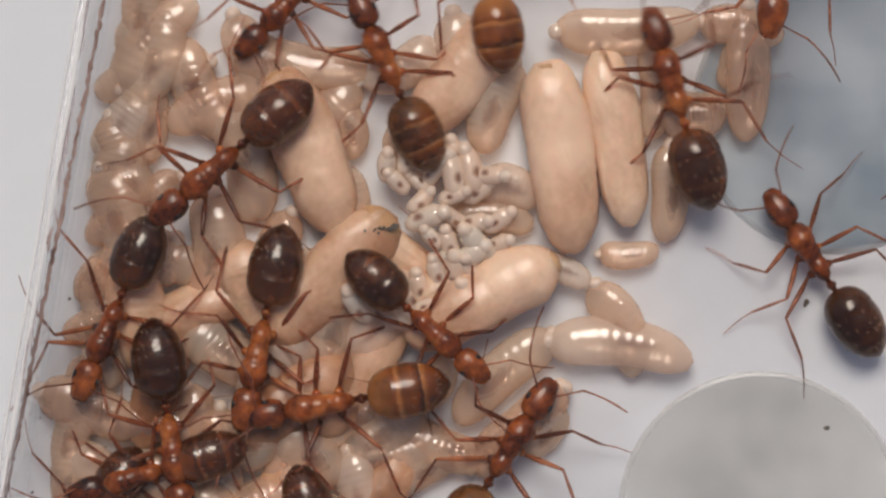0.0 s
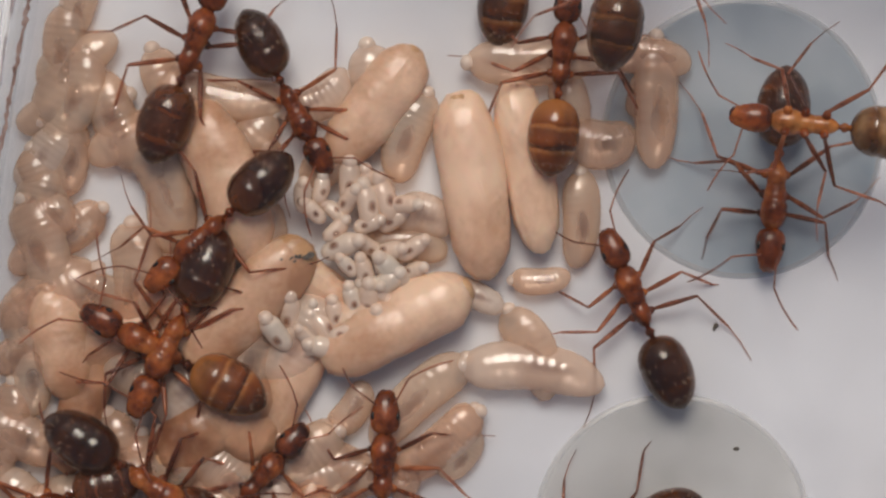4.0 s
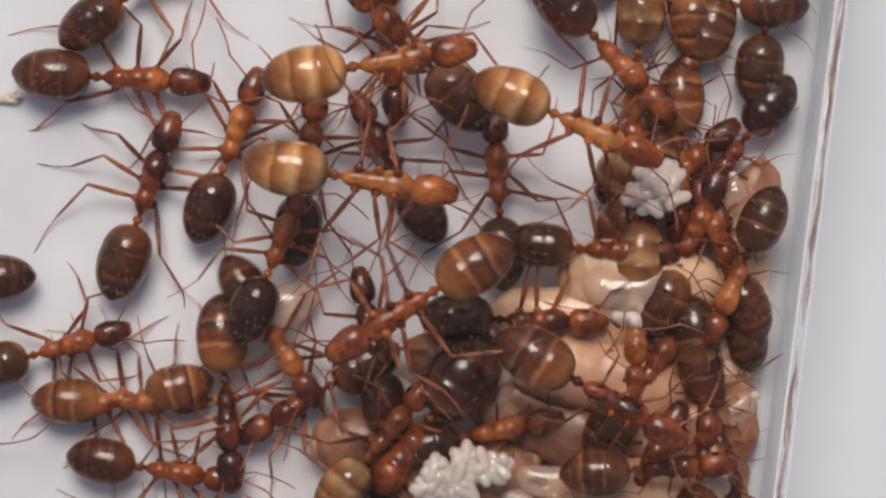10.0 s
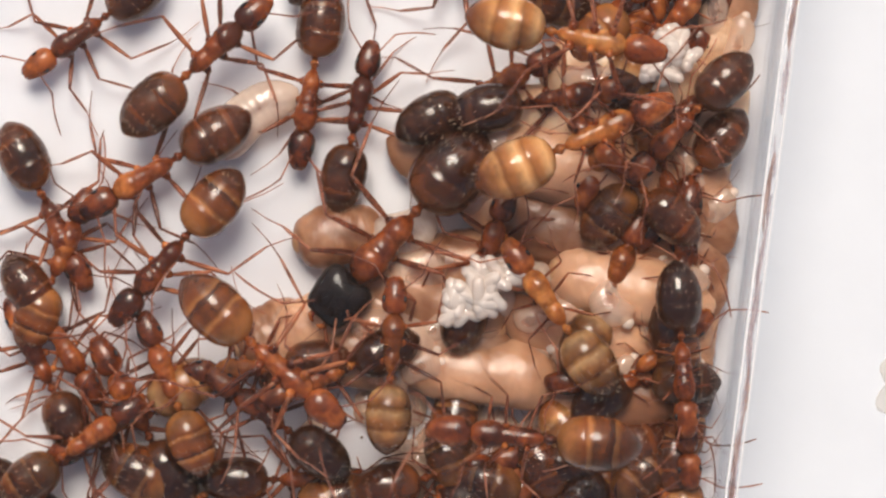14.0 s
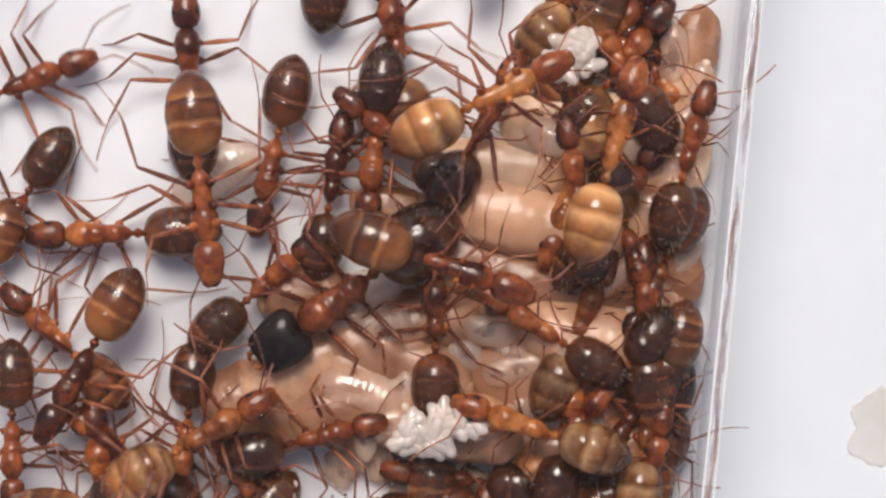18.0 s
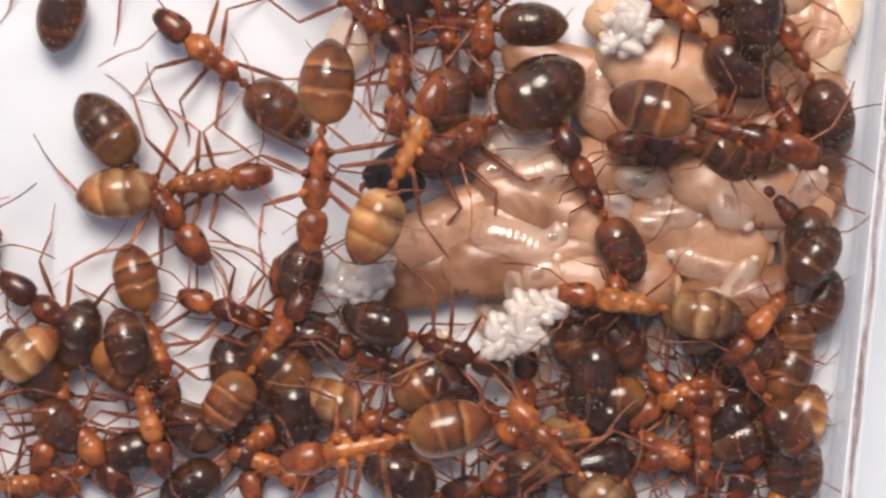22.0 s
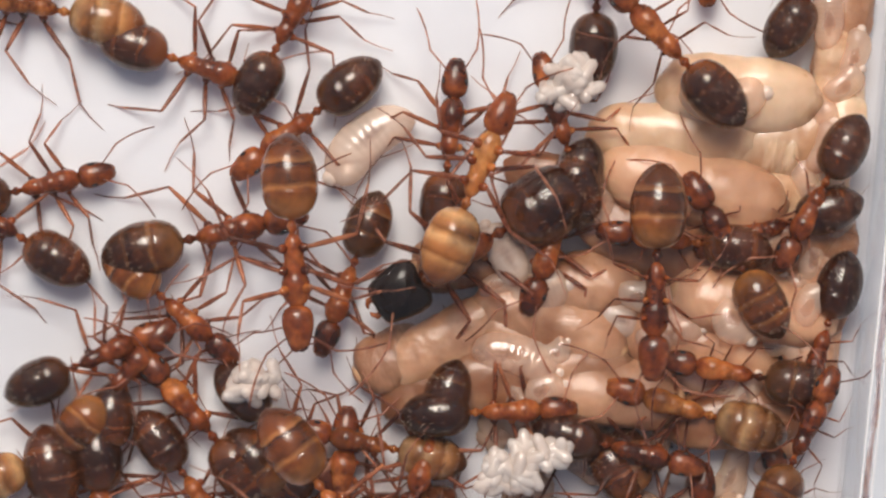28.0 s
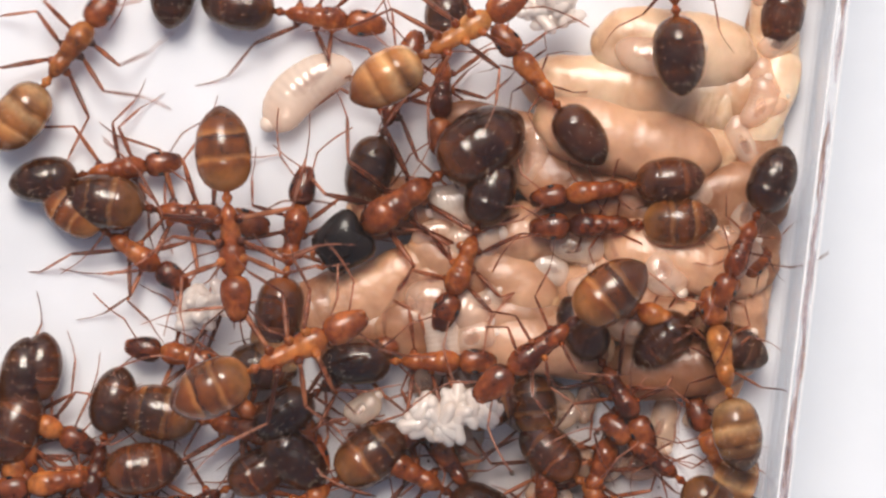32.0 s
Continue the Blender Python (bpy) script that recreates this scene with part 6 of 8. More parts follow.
    walk(ANTS[40], [
        (0, at(-84, -1724, 0, 0)), (5.68, at(-84, -1724, 0, 0)), (7.34, at(438, -1724, 26, -61)), (9, at(1069, -1724, 52, -123)), (10, at(1479, -1916, 79, -107)),
        (11, at(1408, -2136, 42, -138)), (12, at(1410, -2326, 5, -137)), (12.5, at(1392, -2387, 36, -191)), (13, at(1462, -2449, 66, -244)), (14, at(1396, -2489, 51, -173)),
        (17, at(1392, -1967, 62, -151)), (17.5, at(1497, -1902, 33, -100)), (18, at(1422, -1837, 5, -49)), (18.5, at(1388, -1936, 16, 17)), (19, at(1505, -2035, 26, 84)),
        (19.5, at(1392, -2026, 39, 11)), (20, at(1455, -2016, 52, -61)), (21, at(1436, -2427, 100, -126)), (22, at(1443, -2507, 92, -123)), (23, at(1443, -2520, 89, -123)),
        (24, at(1450, -2511, 91, -121)), (25, at(1470, -2515, 88, -112)), (26, at(1434, -2441, 99, -127)), (29, at(1364, -2448, 48, -197)), (30, at(1381, -2438, 48, -196)),
        (30.33, at(1408, -2449, 45, -138)), (30.67, at(1484, -2460, 42, -80)), (31, at(1388, -2471, 39, -22)), (31.33, at(1493, -2463, 42, -80)), (31.67, at(1408, -2455, 45, -137)),
        (32, at(1390, -2447, 48, -195)),
    ])
    walk(ANTS[41], [
        (0, at(-84, -1578, 0, 0)), (4.75, at(-84, -1578, 0, 0)), (6.88, at(649, -1578, 26, 62)), (9, at(1439, -1578, 52, 124)), (9.5, at(1402, -1641, 28, 182)),
        (10, at(1453, -1705, 5, 240)), (11, at(1205, -1942, 73, 195)), (11.5, at(1254, -2035, 99, 255)), (12, at(1303, -2127, 125, 315)), (13, at(1460, -2306, 120, 281)),
        (14, at(1472, -2421, 120, 281)), (17, at(1517, -2434, 104, 269)), (18, at(1504, -2488, 5, 263)), (19, at(1352, -2724, 5, 276)), (20, at(1326, -2758, 5, 266)),
        (21, at(1352, -2767, 5, 254)), (21.33, at(1371, -2729, 5, 311)), (21.67, at(1396, -2691, 5, 367)), (22, at(1430, -2652, 5, 424)), (22.5, at(1347, -2749, 5, 478)),
        (23, at(1284, -2845, 5, 532)), (24, at(1297, -2781, 5, 527)), (25, at(1314, -2796, 5, 553)), (26, at(1404, -2686, 5, 580)), (29, at(1508, -2290, 59, 625)),
        (30, at(1494, -2279, 65, 619)), (31, at(1463, -2104, 81, 605)), (32, at(1480, -2261, 102, 613)),
    ])
    walk(ANTS[42], [
        (0, at(1388, -1772, 5, 155)), (9, at(1388, -1772, 5, 155)), (9.5, at(1411, -1978, 19, 224)), (10, at(1468, -2185, 33, 292)), (11, at(1478, -2247, 64, 264)),
        (12, at(1394, -2321, 70, 329)), (13, at(1517, -2704, 5, 270)), (14, at(1503, -2711, 5, 277)), (17, at(1439, -2227, 38, 236)), (21.33, at(1517, -3874, 0, 270)),
        (32, at(1517, -3874, 0, 270)),
    ])
    walk(ANTS[43], [
        (0, at(1434, -1848, 68, -126)), (9, at(1434, -1848, 68, -126)), (9.5, at(1404, -2064, 92, -58)), (10, at(1362, -2279, 116, 11)), (11, at(1270, -2432, 46, -3)),
        (12, at(1284, -2518, 48, -72)), (12.5, at(1303, -2548, 47, -25)), (13, at(1323, -2578, 46, 21)), (13.5, at(1390, -2546, 47, -28)), (14, at(1490, -2515, 48, -77)),
        (17, at(1470, -2400, 42, -112)), (18, at(1506, -2395, 52, -96)), (19, at(1499, -2403, 70, -99)), (20, at(1410, -2362, 110, -137)), (21, at(1388, -2530, 51, -163)),
        (21.5, at(1496, -2424, 48, -100)), (22, at(1399, -2319, 45, -37)), (22.5, at(1390, -2527, 25, 15)), (23, at(1385, -2734, 5, 66)), (24, at(1509, -2735, 5, 85)),
        (25, at(1411, -2634, 52, 136)), (26, at(1397, -2552, 97, 145)), (27.5, at(1496, -2561, 93, 95)), (29, at(1413, -2570, 88, 45)), (30, at(1425, -2640, 52, 50)),
        (31, at(1443, -2636, 52, 57)), (31.5, at(1467, -2669, 52, 102)), (32, at(1394, -2701, 52, 148)),
    ])
    walk(ANTS[44], [
        (0, at(1032, -1931, 332, -168, 180)), (9, at(1032, -1931, 332, -168, 180)), (10, at(930, -2038, 332, -141, 180)), (10.5, at(798, -2229, 332, -78, 180)), (11, at(665, -2420, 332, -14, 180)),
        (13, at(673, -2444, 332, -6, 180)), (14, at(757, -2513, 332, -35, 180)), (17, at(662, -1967, 332, -107, 180)), (18, at(666, -2117, 332, -78, 180)), (19, at(655, -2165, 332, -68, 180)),
        (20, at(626, -2127, 332, -83, 180)), (21, at(594, -2243, 332, -92, 180)), (22, at(622, -2332, 332, -90, 180)), (23, at(540, -2294, 332, -100, 180)), (24, at(564, -2272, 332, -100, 180)),
        (25, at(612, -2293, 332, -75, 180)), (26, at(596, -2271, 332, -74, 180)), (29, at(568, -2308, 332, -83, 180)), (30, at(577, -2278, 332, -76, 180)), (31, at(581, -2283, 332, -73, 180)),
        (32, at(579, -2347, 332, -78, 180)),
    ])
    walk(ANTS[45], [
        (0, at(1132, -1882, 5, -170)), (9, at(1132, -1882, 5, -170)), (9.33, at(1109, -2008, 20, -227)), (9.67, at(1085, -2134, 36, -284)), (10, at(1061, -2260, 51, -341)),
        (11, at(1069, -2246, 50, -337)), (12, at(1082, -2304, 56, -306)), (13, at(1343, -2559, 53, -264)), (13.5, at(1283, -2617, 29, -212)), (14, at(1223, -2676, 5, -160)),
        (17, at(1286, -2357, 62, -215)), (18, at(1291, -2325, 71, -207)), (19, at(1462, -2661, 5, -245)), (19.5, at(1406, -2705, 5, -180)), (20, at(1463, -2749, 5, -115)),
        (21, at(1501, -2857, 5, -82)), (22, at(1504, -2891, 5, -83)), (23, at(1482, -2875, 5, -106)), (24, at(1436, -2619, 33, -119)), (24.5, at(1394, -2437, 37, -190)),
        (25, at(1498, -2255, 41, -260)), (26, at(1402, -1900, 79, -320)), (29, at(1444, -1744, 5, -265)), (30, at(1106, -2063, 77, -224)), (31, at(1094, -2033, 77, -227)),
        (32, at(1100, -2067, 76, -225)),
    ])
    walk(ANTS[46], [
        (0, at(631, -2023, 5, 31)), (9, at(631, -2023, 5, 31)), (10, at(888, -2302, 89, 58)), (11, at(977, -2193, 89, 53)), (12, at(1013, -2544, 105, 85)),
        (13, at(997, -2542, 104, 94)), (14, at(974, -2509, 104, 94)), (17, at(1069, -2528, 112, 86)), (18, at(1473, -2494, 51, 89)), (19, at(1039, -2679, 52, 94)),
        (20, at(1022, -2758, 5, 34)), (21, at(1150, -2874, 5, 6)), (22, at(766, -2795, 5, -15)), (22.5, at(729, -2844, 5, -83)), (23, at(691, -2893, 5, -152)),
        (24, at(700, -2954, 5, -167)), (24.33, at(716, -2885, 5, -116)), (24.67, at(732, -2816, 5, -65)), (25, at(747, -2747, 5, -15)), (25.33, at(748, -2764, 5, -66)),
        (25.67, at(749, -2782, 5, -118)), (26, at(751, -2799, 5, -169)), (29, at(742, -2580, 28, -187)), (30, at(732, -2635, 23, -154)), (30.5, at(730, -2658, 14, -114)),
        (31, at(727, -2680, 5, -75)), (32, at(718, -2651, 5, -62)),
    ])
    walk(ANTS[47], [
        (0, at(1180, -1807, 5, 56)), (9, at(1180, -1807, 5, 56)), (10, at(1220, -1914, 65, 3)), (11, at(1215, -1854, 5, 33)), (12, at(1073, -2037, 56, 21)),
        (13, at(1037, -2011, 30, 84)), (14, at(1110, -2323, 56, 78)), (17, at(1092, -1937, 38, 69)), (17.5, at(1045, -1978, 41, 108)), (18, at(999, -2020, 44, 146)),
        (19, at(975, -2017, 5, 138)), (20, at(907, -2065, 15, 95)), (21, at(863, -2134, 17, 154)), (22, at(872, -2080, 8, 185)), (23, at(802, -2207, 23, 208)),
        (24, at(743, -2207, 5, 223)), (25, at(561, -2038, 5, 219)), (25.5, at(531, -2007, 5, 145)), (26, at(501, -1977, 5, 72)), (29, at(513, -1936, 5, 68)),
        (30, at(522, -1951, 5, 76)), (31, at(525, -1926, 5, 72)), (32, at(418, -1874, 0, 91)),
    ])
    walk(ANTS[48], [
        (0, at(1228, -1746, 5, 114)), (9, at(1228, -1746, 5, 114)), (10, at(1475, -1946, 21, 109)), (11, at(1390, -2022, 103, 167)), (12, at(1401, -1936, 111, 177)),
        (13, at(1430, -1982, 104, 232)), (14, at(1432, -2021, 100, 233)), (15.5, at(1394, -1936, 76, 190)), (17, at(1394, -1852, 52, 148)), (18, at(1496, -2004, 76, 80)),
        (19, at(1462, -2108, 104, 115)), (20, at(1460, -2101, 104, 117)), (20.5, at(1399, -2126, 96, 185)), (21, at(1483, -2151, 88, 254)), (21.5, at(1394, -2124, 97, 189)),
        (22, at(1441, -2097, 105, 124)), (23, at(1492, -2181, 25, 102)), (23.5, at(1392, -2181, 30, 168)), (24, at(1436, -2182, 35, 234)), (25, at(1485, -2299, 70, 255)),
        (26, at(1416, -2333, 75, 228)), (29, at(1487, -2047, 67, 256)), (30, at(1489, -2055, 52, 257)), (30.5, at(1388, -2006, 53, 197)), (31, at(1408, -1957, 55, 138)),
        (32, at(1503, -1786, 5, 86)),
    ])
    walk(ANTS[49], [
        (0, at(-64, -1703, 332, 0, 180)), (6.48, at(-64, -1703, 332, 0, 180)), (10, at(1146, -1703, 332, -17, 180)), (10.5, at(1155, -1815, 332, 43, 180)), (11, at(1164, -1927, 332, 102, 180)),
        (12, at(1114, -1803, 332, 132, 180)), (12.5, at(1149, -1839, 332, 63, 180)), (13, at(1184, -1874, 332, -6, 180)), (14, at(1203, -1909, 332, -4, 180)), (17, at(1178, -1910, 332, 28, 180)),
        (18, at(1129, -1937, 332, 32, 180)), (19, at(1047, -1972, 332, 16, 180)), (19.5, at(929, -2092, 332, -52, 180)), (20, at(811, -2213, 332, -121, 180)), (20.33, at(813, -2206, 332, -171, 180)),
        (20.67, at(815, -2198, 332, -222, 180)), (21, at(817, -2191, 332, -272, 180)), (23, at(705, -2519, 332, -291, 180)), (24, at(777, -2482, 332, -293, 180)), (25, at(788, -2478, 332, -298, 180)),
        (26, at(808, -2462, 332, -309, 180)), (29, at(874, -2052, 332, -278, 180)), (30, at(871, -2028, 332, -309, 180)), (31, at(901, -1979, 332, -314, 180)), (32, at(902, -2016, 332, -322, 180)),
    ])
    walk(ANTS[50], [
        (0, at(-54, -2152, 332, 0, 180)), (6.3, at(-54, -2152, 332, 0, 180)), (10, at(1242, -2152, 332, -23, 180)), (10.33, at(1254, -2199, 332, -79, 180)), (10.67, at(1266, -2247, 332, -135, 180)),
        (11, at(1279, -2294, 332, -191, 180)), (11.5, at(1174, -2255, 332, -254, 180)), (12, at(1070, -2216, 332, -316, 180)), (13, at(1185, -2173, 332, -338, 180)), (13.33, at(1200, -2315, 332, -285, 180)),
        (13.67, at(1215, -2457, 332, -232, 180)), (14, at(1230, -2599, 332, -178, 180)), (15, at(1131, -2432, 332, -126, 180)), (16, at(1031, -2265, 332, -73, 180)), (17, at(932, -2098, 332, -20, 180)),
        (18, at(1075, -2216, 332, -14, 180)), (19, at(1205, -2274, 332, -20, 180)), (20, at(1243, -2372, 332, -40, 180)), (21, at(1244, -2302, 332, -26, 180)), (22, at(1290, -2226, 332, -10, 180)),
        (23, at(1290, -2228, 332, 3, 180)), (24, at(1281, -2248, 332, -5, 180)), (25, at(1287, -2205, 332, 34, 180)), (26, at(1316, -2235, 332, 11, 180)), (27.5, at(1224, -2275, 332, -57, 180)),
        (29, at(1132, -2316, 332, -125, 180)), (30, at(1093, -2386, 332, -125, 180)), (31, at(1177, -2491, 332, -141, 180)), (32, at(1165, -2479, 332, -135, 180)),
    ])
    walk(ANTS[51], [
        (0, at(-84, -2283, 0, 0)), (8.61, at(-84, -2283, 0, 0)), (11, at(741, -2283, 5, 34)), (11.33, at(740, -2265, 21, 92)), (11.67, at(740, -2246, 36, 150)),
        (12, at(739, -2228, 52, 207)), (13, at(378, -2413, 5, 241)), (13.33, at(373, -2415, 5, 185)), (13.67, at(369, -2416, 5, 130)), (14, at(365, -2418, 5, 75)),
        (17, at(320, -2388, 0, 101)), (17.33, at(309, -2369, 0, 153)), (17.67, at(298, -2350, 0, 204)), (18, at(288, -2331, 0, 256)), (18.5, at(305, -2358, 0, 206)),
        (19, at(323, -2384, 0, 157)), (19.5, at(348, -2506, 0, 228)), (20, at(374, -2627, 0, 300)), (21, at(380, -2641, 5, 294)), (22, at(348, -2676, 0, 292)),
        (23, at(350, -2765, 0, 285)), (24, at(310, -2747, 5, 262)), (25, at(145, -2715, 5, 309)), (26, at(223, -2378, 5, 325)), (29, at(375, -2446, 5, 325)),
        (30, at(337, -2427, 5, 326)), (31, at(353, -2412, 5, 322)), (32, at(374, -2414, 5, 333)),
    ])
    walk(ANTS[52], [
        (0, at(-84, -2128, 0, 0)), (7.98, at(-84, -2128, 0, 0)), (9.49, at(415, -2128, 20, -38)), (11, at(988, -2128, 40, -75)), (12, at(857, -2188, 81, -117)),
        (13, at(793, -2501, 56, -184)), (14, at(754, -2543, 39, -168)), (15.5, at(719, -2511, 28, -117)), (17, at(685, -2478, 17, -67)), (18, at(670, -2551, 11, -91)),
        (19, at(560, -2820, 0, -113)), (20, at(568, -2744, 5, -44)), (21, at(494, -2886, 5, -49)), (22, at(349, -2790, 52, -68)), (23, at(417, -2854, 52, -80)),
        (24, at(508, -2895, 5, -92)), (25, at(549, -2858, 5, -117)), (26, at(542, -2822, 5, -147)), (27.5, at(462, -2752, 5, -80)), (29, at(383, -2682, 5, -13)),
        (30, at(456, -2587, 5, -28)), (31, at(258, -2759, 5, -34)), (32, at(235, -2736, 5, -20)),
    ])
    walk(ANTS[53], [
        (0, at(1517, -3826, 0, 90)), (6.8, at(1517, -3826, 0, 90)), (11, at(1430, -2229, 29, 128)), (11.5, at(1494, -2239, 43, 79)), (12, at(1392, -2249, 56, 30)),
        (13, at(1410, -2309, 69, 43)), (14, at(1413, -2458, 44, 45)), (15, at(1504, -2345, 55, 97)), (16, at(1394, -2232, 66, 149)), (17, at(1388, -2119, 77, 201)),
        (20.48, at(1517, -3443, 0, 270)), (32, at(1517, -3443, 0, 270)),
    ])
    walk(ANTS[54], [
        (0, at(1517, -3560, 0, 90)), (7.9, at(1517, -3560, 0, 90)), (9.45, at(1392, -2971, 50, 150)), (11, at(1392, -2382, 100, 210)), (12, at(1388, -2460, 43, 206)),
        (12.5, at(1388, -2551, 24, 163)), (13, at(1450, -2641, 5, 121)), (13.5, at(1464, -2642, 5, 81)), (14, at(1404, -2644, 5, 40)), (17, at(1210, -2534, 59, 45)),
        (18, at(1335, -2497, 53, 84)), (19, at(1248, -2535, 50, 66)), (20, at(1217, -2594, 41, 49)), (21, at(1170, -2579, 66, 87)), (22, at(1147, -2579, 66, 81)),
        (23, at(1145, -2584, 66, 77)), (24, at(1151, -2591, 66, 76)), (25, at(1153, -2611, 61, 67)), (25.5, at(1324, -2497, 65, 108)), (26, at(1394, -2382, 70, 149)),
        (27.5, at(1396, -2241, 54, 188)), (29, at(1418, -2101, 38, 227)), (30, at(1394, -2148, 48, 212)), (31, at(1463, -2254, 71, 245)), (31.33, at(1455, -2304, 60, 299)),
        (31.67, at(1397, -2354, 49, 353)), (32, at(1418, -2405, 39, 407)),
    ])
    walk(ANTS[55], [
        (0, at(-64, -2573, 0, 0)), (9.44, at(-64, -2573, 0, 0)), (11, at(432, -2573, 5, -42)), (11.33, at(460, -2591, 5, -97)), (11.67, at(489, -2609, 5, -152)),
        (12, at(517, -2627, 5, -207)), (12.5, at(455, -2663, 5, -268)), (13, at(393, -2698, 5, -329)), (13.33, at(438, -2685, 5, -388)), (13.67, at(483, -2672, 5, -446)),
        (14, at(528, -2659, 5, -504)), (17, at(682, -2641, 5, -533)), (17.33, at(683, -2618, 34, -584)), (17.67, at(684, -2595, 63, -634)), (18, at(686, -2572, 92, -684)),
        (19, at(775, -2451, 88, -677)), (20, at(744, -2302, 52, -656)), (21, at(307, -2470, 5, -702)), (22, at(367, -2419, 5, -707)), (23, at(-8, -2590, 0, -735)),
        (24, at(126, -2591, 5, -756)), (25, at(21, -2339, 5, -746)), (25.5, at(71, -2130, 2, -688)), (26, at(122, -1921, 0, -630)), (27.5, at(101, -1929, 0, -565)),
        (29, at(80, -1938, 0, -500)), (30, at(252, -2067, 0, -469)), (31, at(180, -2117, 0, -506)), (31.33, at(197, -2120, 2, -557)), (31.67, at(214, -2123, 3, -608)),
        (32, at(231, -2126, 5, -660)),
    ])
    walk(ANTS[56], [
        (0, at(612, -2563, 5, -169)), (11, at(612, -2563, 5, -169)), (12, at(792, -2576, 35, -163)), (12.33, at(784, -2606, 41, -109)), (12.67, at(777, -2636, 47, -55)),
        (13, at(769, -2666, 54, -1)), (14, at(817, -2737, 5, 7)), (17, at(884, -2611, 5, 3)), (18, at(880, -2551, 54, 19)), (19, at(827, -2585, 47, 39)),
        (20, at(587, -2941, 5, 57)), (20.5, at(469, -2932, 5, 18)), (21, at(351, -2924, 5, -21)), (21.5, at(306, -2927, 5, -88)), (22, at(261, -2931, 5, -155)),
        (22.5, at(285, -2892, 5, -113)), (23, at(308, -2853, 5, -71)), (24, at(166, -2878, 0, -53)), (24.5, at(146, -2855, 2, -121)), (25, at(125, -2832, 5, -190)),
        (25.5, at(66, -2672, 5, -118)), (26, at(7, -2511, 5, -45)), (29, at(165, -2238, 0, 20)), (30, at(228, -2278, 0, 18)), (31, at(256, -2289, 0, 26)),
        (32, at(323, -2300, 0, 15)),
    ])
    walk(ANTS[57], [
        (0, at(-74, -2567, 0, 0)), (8.48, at(-74, -2567, 0, 0)), (12, at(1184, -2567, 106, 49)), (13, at(1192, -2542, 112, 84)), (14, at(1252, -2390, 103, 132)),
        (17, at(1298, -2443, 104, 144)), (18, at(1287, -2490, 104, 167)), (19, at(1254, -2495, 109, 169)), (20, at(1185, -2540, 114, 158)), (21, at(1188, -2538, 113, 167)),
        (22, at(1215, -2544, 109, 177)), (23, at(1215, -2576, 84, 178)), (24, at(1211, -2573, 99, 172)), (25, at(1226, -2580, 94, 171)), (26, at(1228, -2596, 52, 173)),
        (29, at(1376, -2492, 47, 161)), (30, at(1460, -2557, 93, 113)), (31, at(1466, -2541, 87, 110)), (32, at(1470, -2525, 88, 108)),
    ])
    walk(ANTS[58], [
        (0, at(-84, -2608, 0, 0)), (12.63, at(-84, -2608, 0, 0)), (13.31, at(108, -2608, 2, 61)), (14, at(369, -2608, 5, 123)), (17, at(403, -2641, 5, 138)),
        (18, at(581, -2622, 5, 147)), (19, at(603, -2604, 5, 164)), (20, at(600, -2577, 5, 169)), (21, at(573, -2619, 5, 159)), (22, at(539, -2642, 5, 168)),
        (23, at(573, -2771, 5, 141)), (24, at(645, -2789, 5, 127)), (25, at(758, -2626, 5, 138)), (26, at(742, -2244, 5, 90)), (29, at(1110, -2047, 79, 146)),
        (29.5, at(1009, -2030, 46, 210)), (30, at(907, -2012, 13, 275)), (31, at(900, -2013, 5, 275)), (32, at(913, -2043, 16, 273)),
    ])
    walk(ANTS[59], [
        (0, at(-54, -2708, 332, 0, 180)), (16.32, at(-54, -2708, 332, 0, 180)), (19, at(863, -2708, 332, 3, 180)), (19.33, at(818, -2716, 332, -48, 180)), (19.67, at(774, -2724, 332, -100, 180)),
        (20, at(729, -2732, 332, -152, 180)), (21, at(777, -2771, 332, -140, 180)), (22, at(783, -2820, 332, -162, 180)), (23, at(799, -2769, 332, -180, 180)), (24, at(838, -2845, 332, -167, 180)),
        (26, at(757, -2785, 332, -107, 180)), (28, at(676, -2724, 332, -48, 180)), (30, at(595, -2663, 332, 12, 180)), (31, at(721, -2648, 332, 10, 180)), (32, at(679, -2587, 332, 32, 180)),
    ])
    walk(ANTS[60], [
        (0, at(1205, -3598, 0, 90)), (19.08, at(1205, -3598, 0, 90)), (21, at(1205, -2867, 5, 116)), (22, at(1026, -2783, 5, 96)), (23, at(1011, -2766, 5, 114)),
        (24, at(1035, -2784, 5, 102)), (24.5, at(957, -2691, 16, 47)), (25, at(878, -2599, 28, -8)), (26, at(855, -2605, 23, -7)), (27.5, at(843, -2623, 38, -79)),
        (29, at(831, -2641, 52, -152)), (29.5, at(847, -2681, 54, -197)), (30, at(863, -2722, 56, -242)), (31, at(880, -2691, 56, -213)), (31.45, at(880, -3136, 28, -152)),
        (31.9, at(880, -3580, 0, -90)), (32, at(880, -3580, 0, -90)),
    ])
    walk(ANTS[61], [
        (0, at(75, -2804, 52, -136)), (22, at(75, -2804, 52, -136)), (22.33, at(109, -2810, 52, -195)), (22.67, at(142, -2816, 52, -254)), (23, at(175, -2822, 52, -312)),
        (23.6, at(14, -2822, 26, -246)), (24.2, at(-84, -2822, 0, -180)), (32, at(-84, -2822, 0, -180)),
    ])
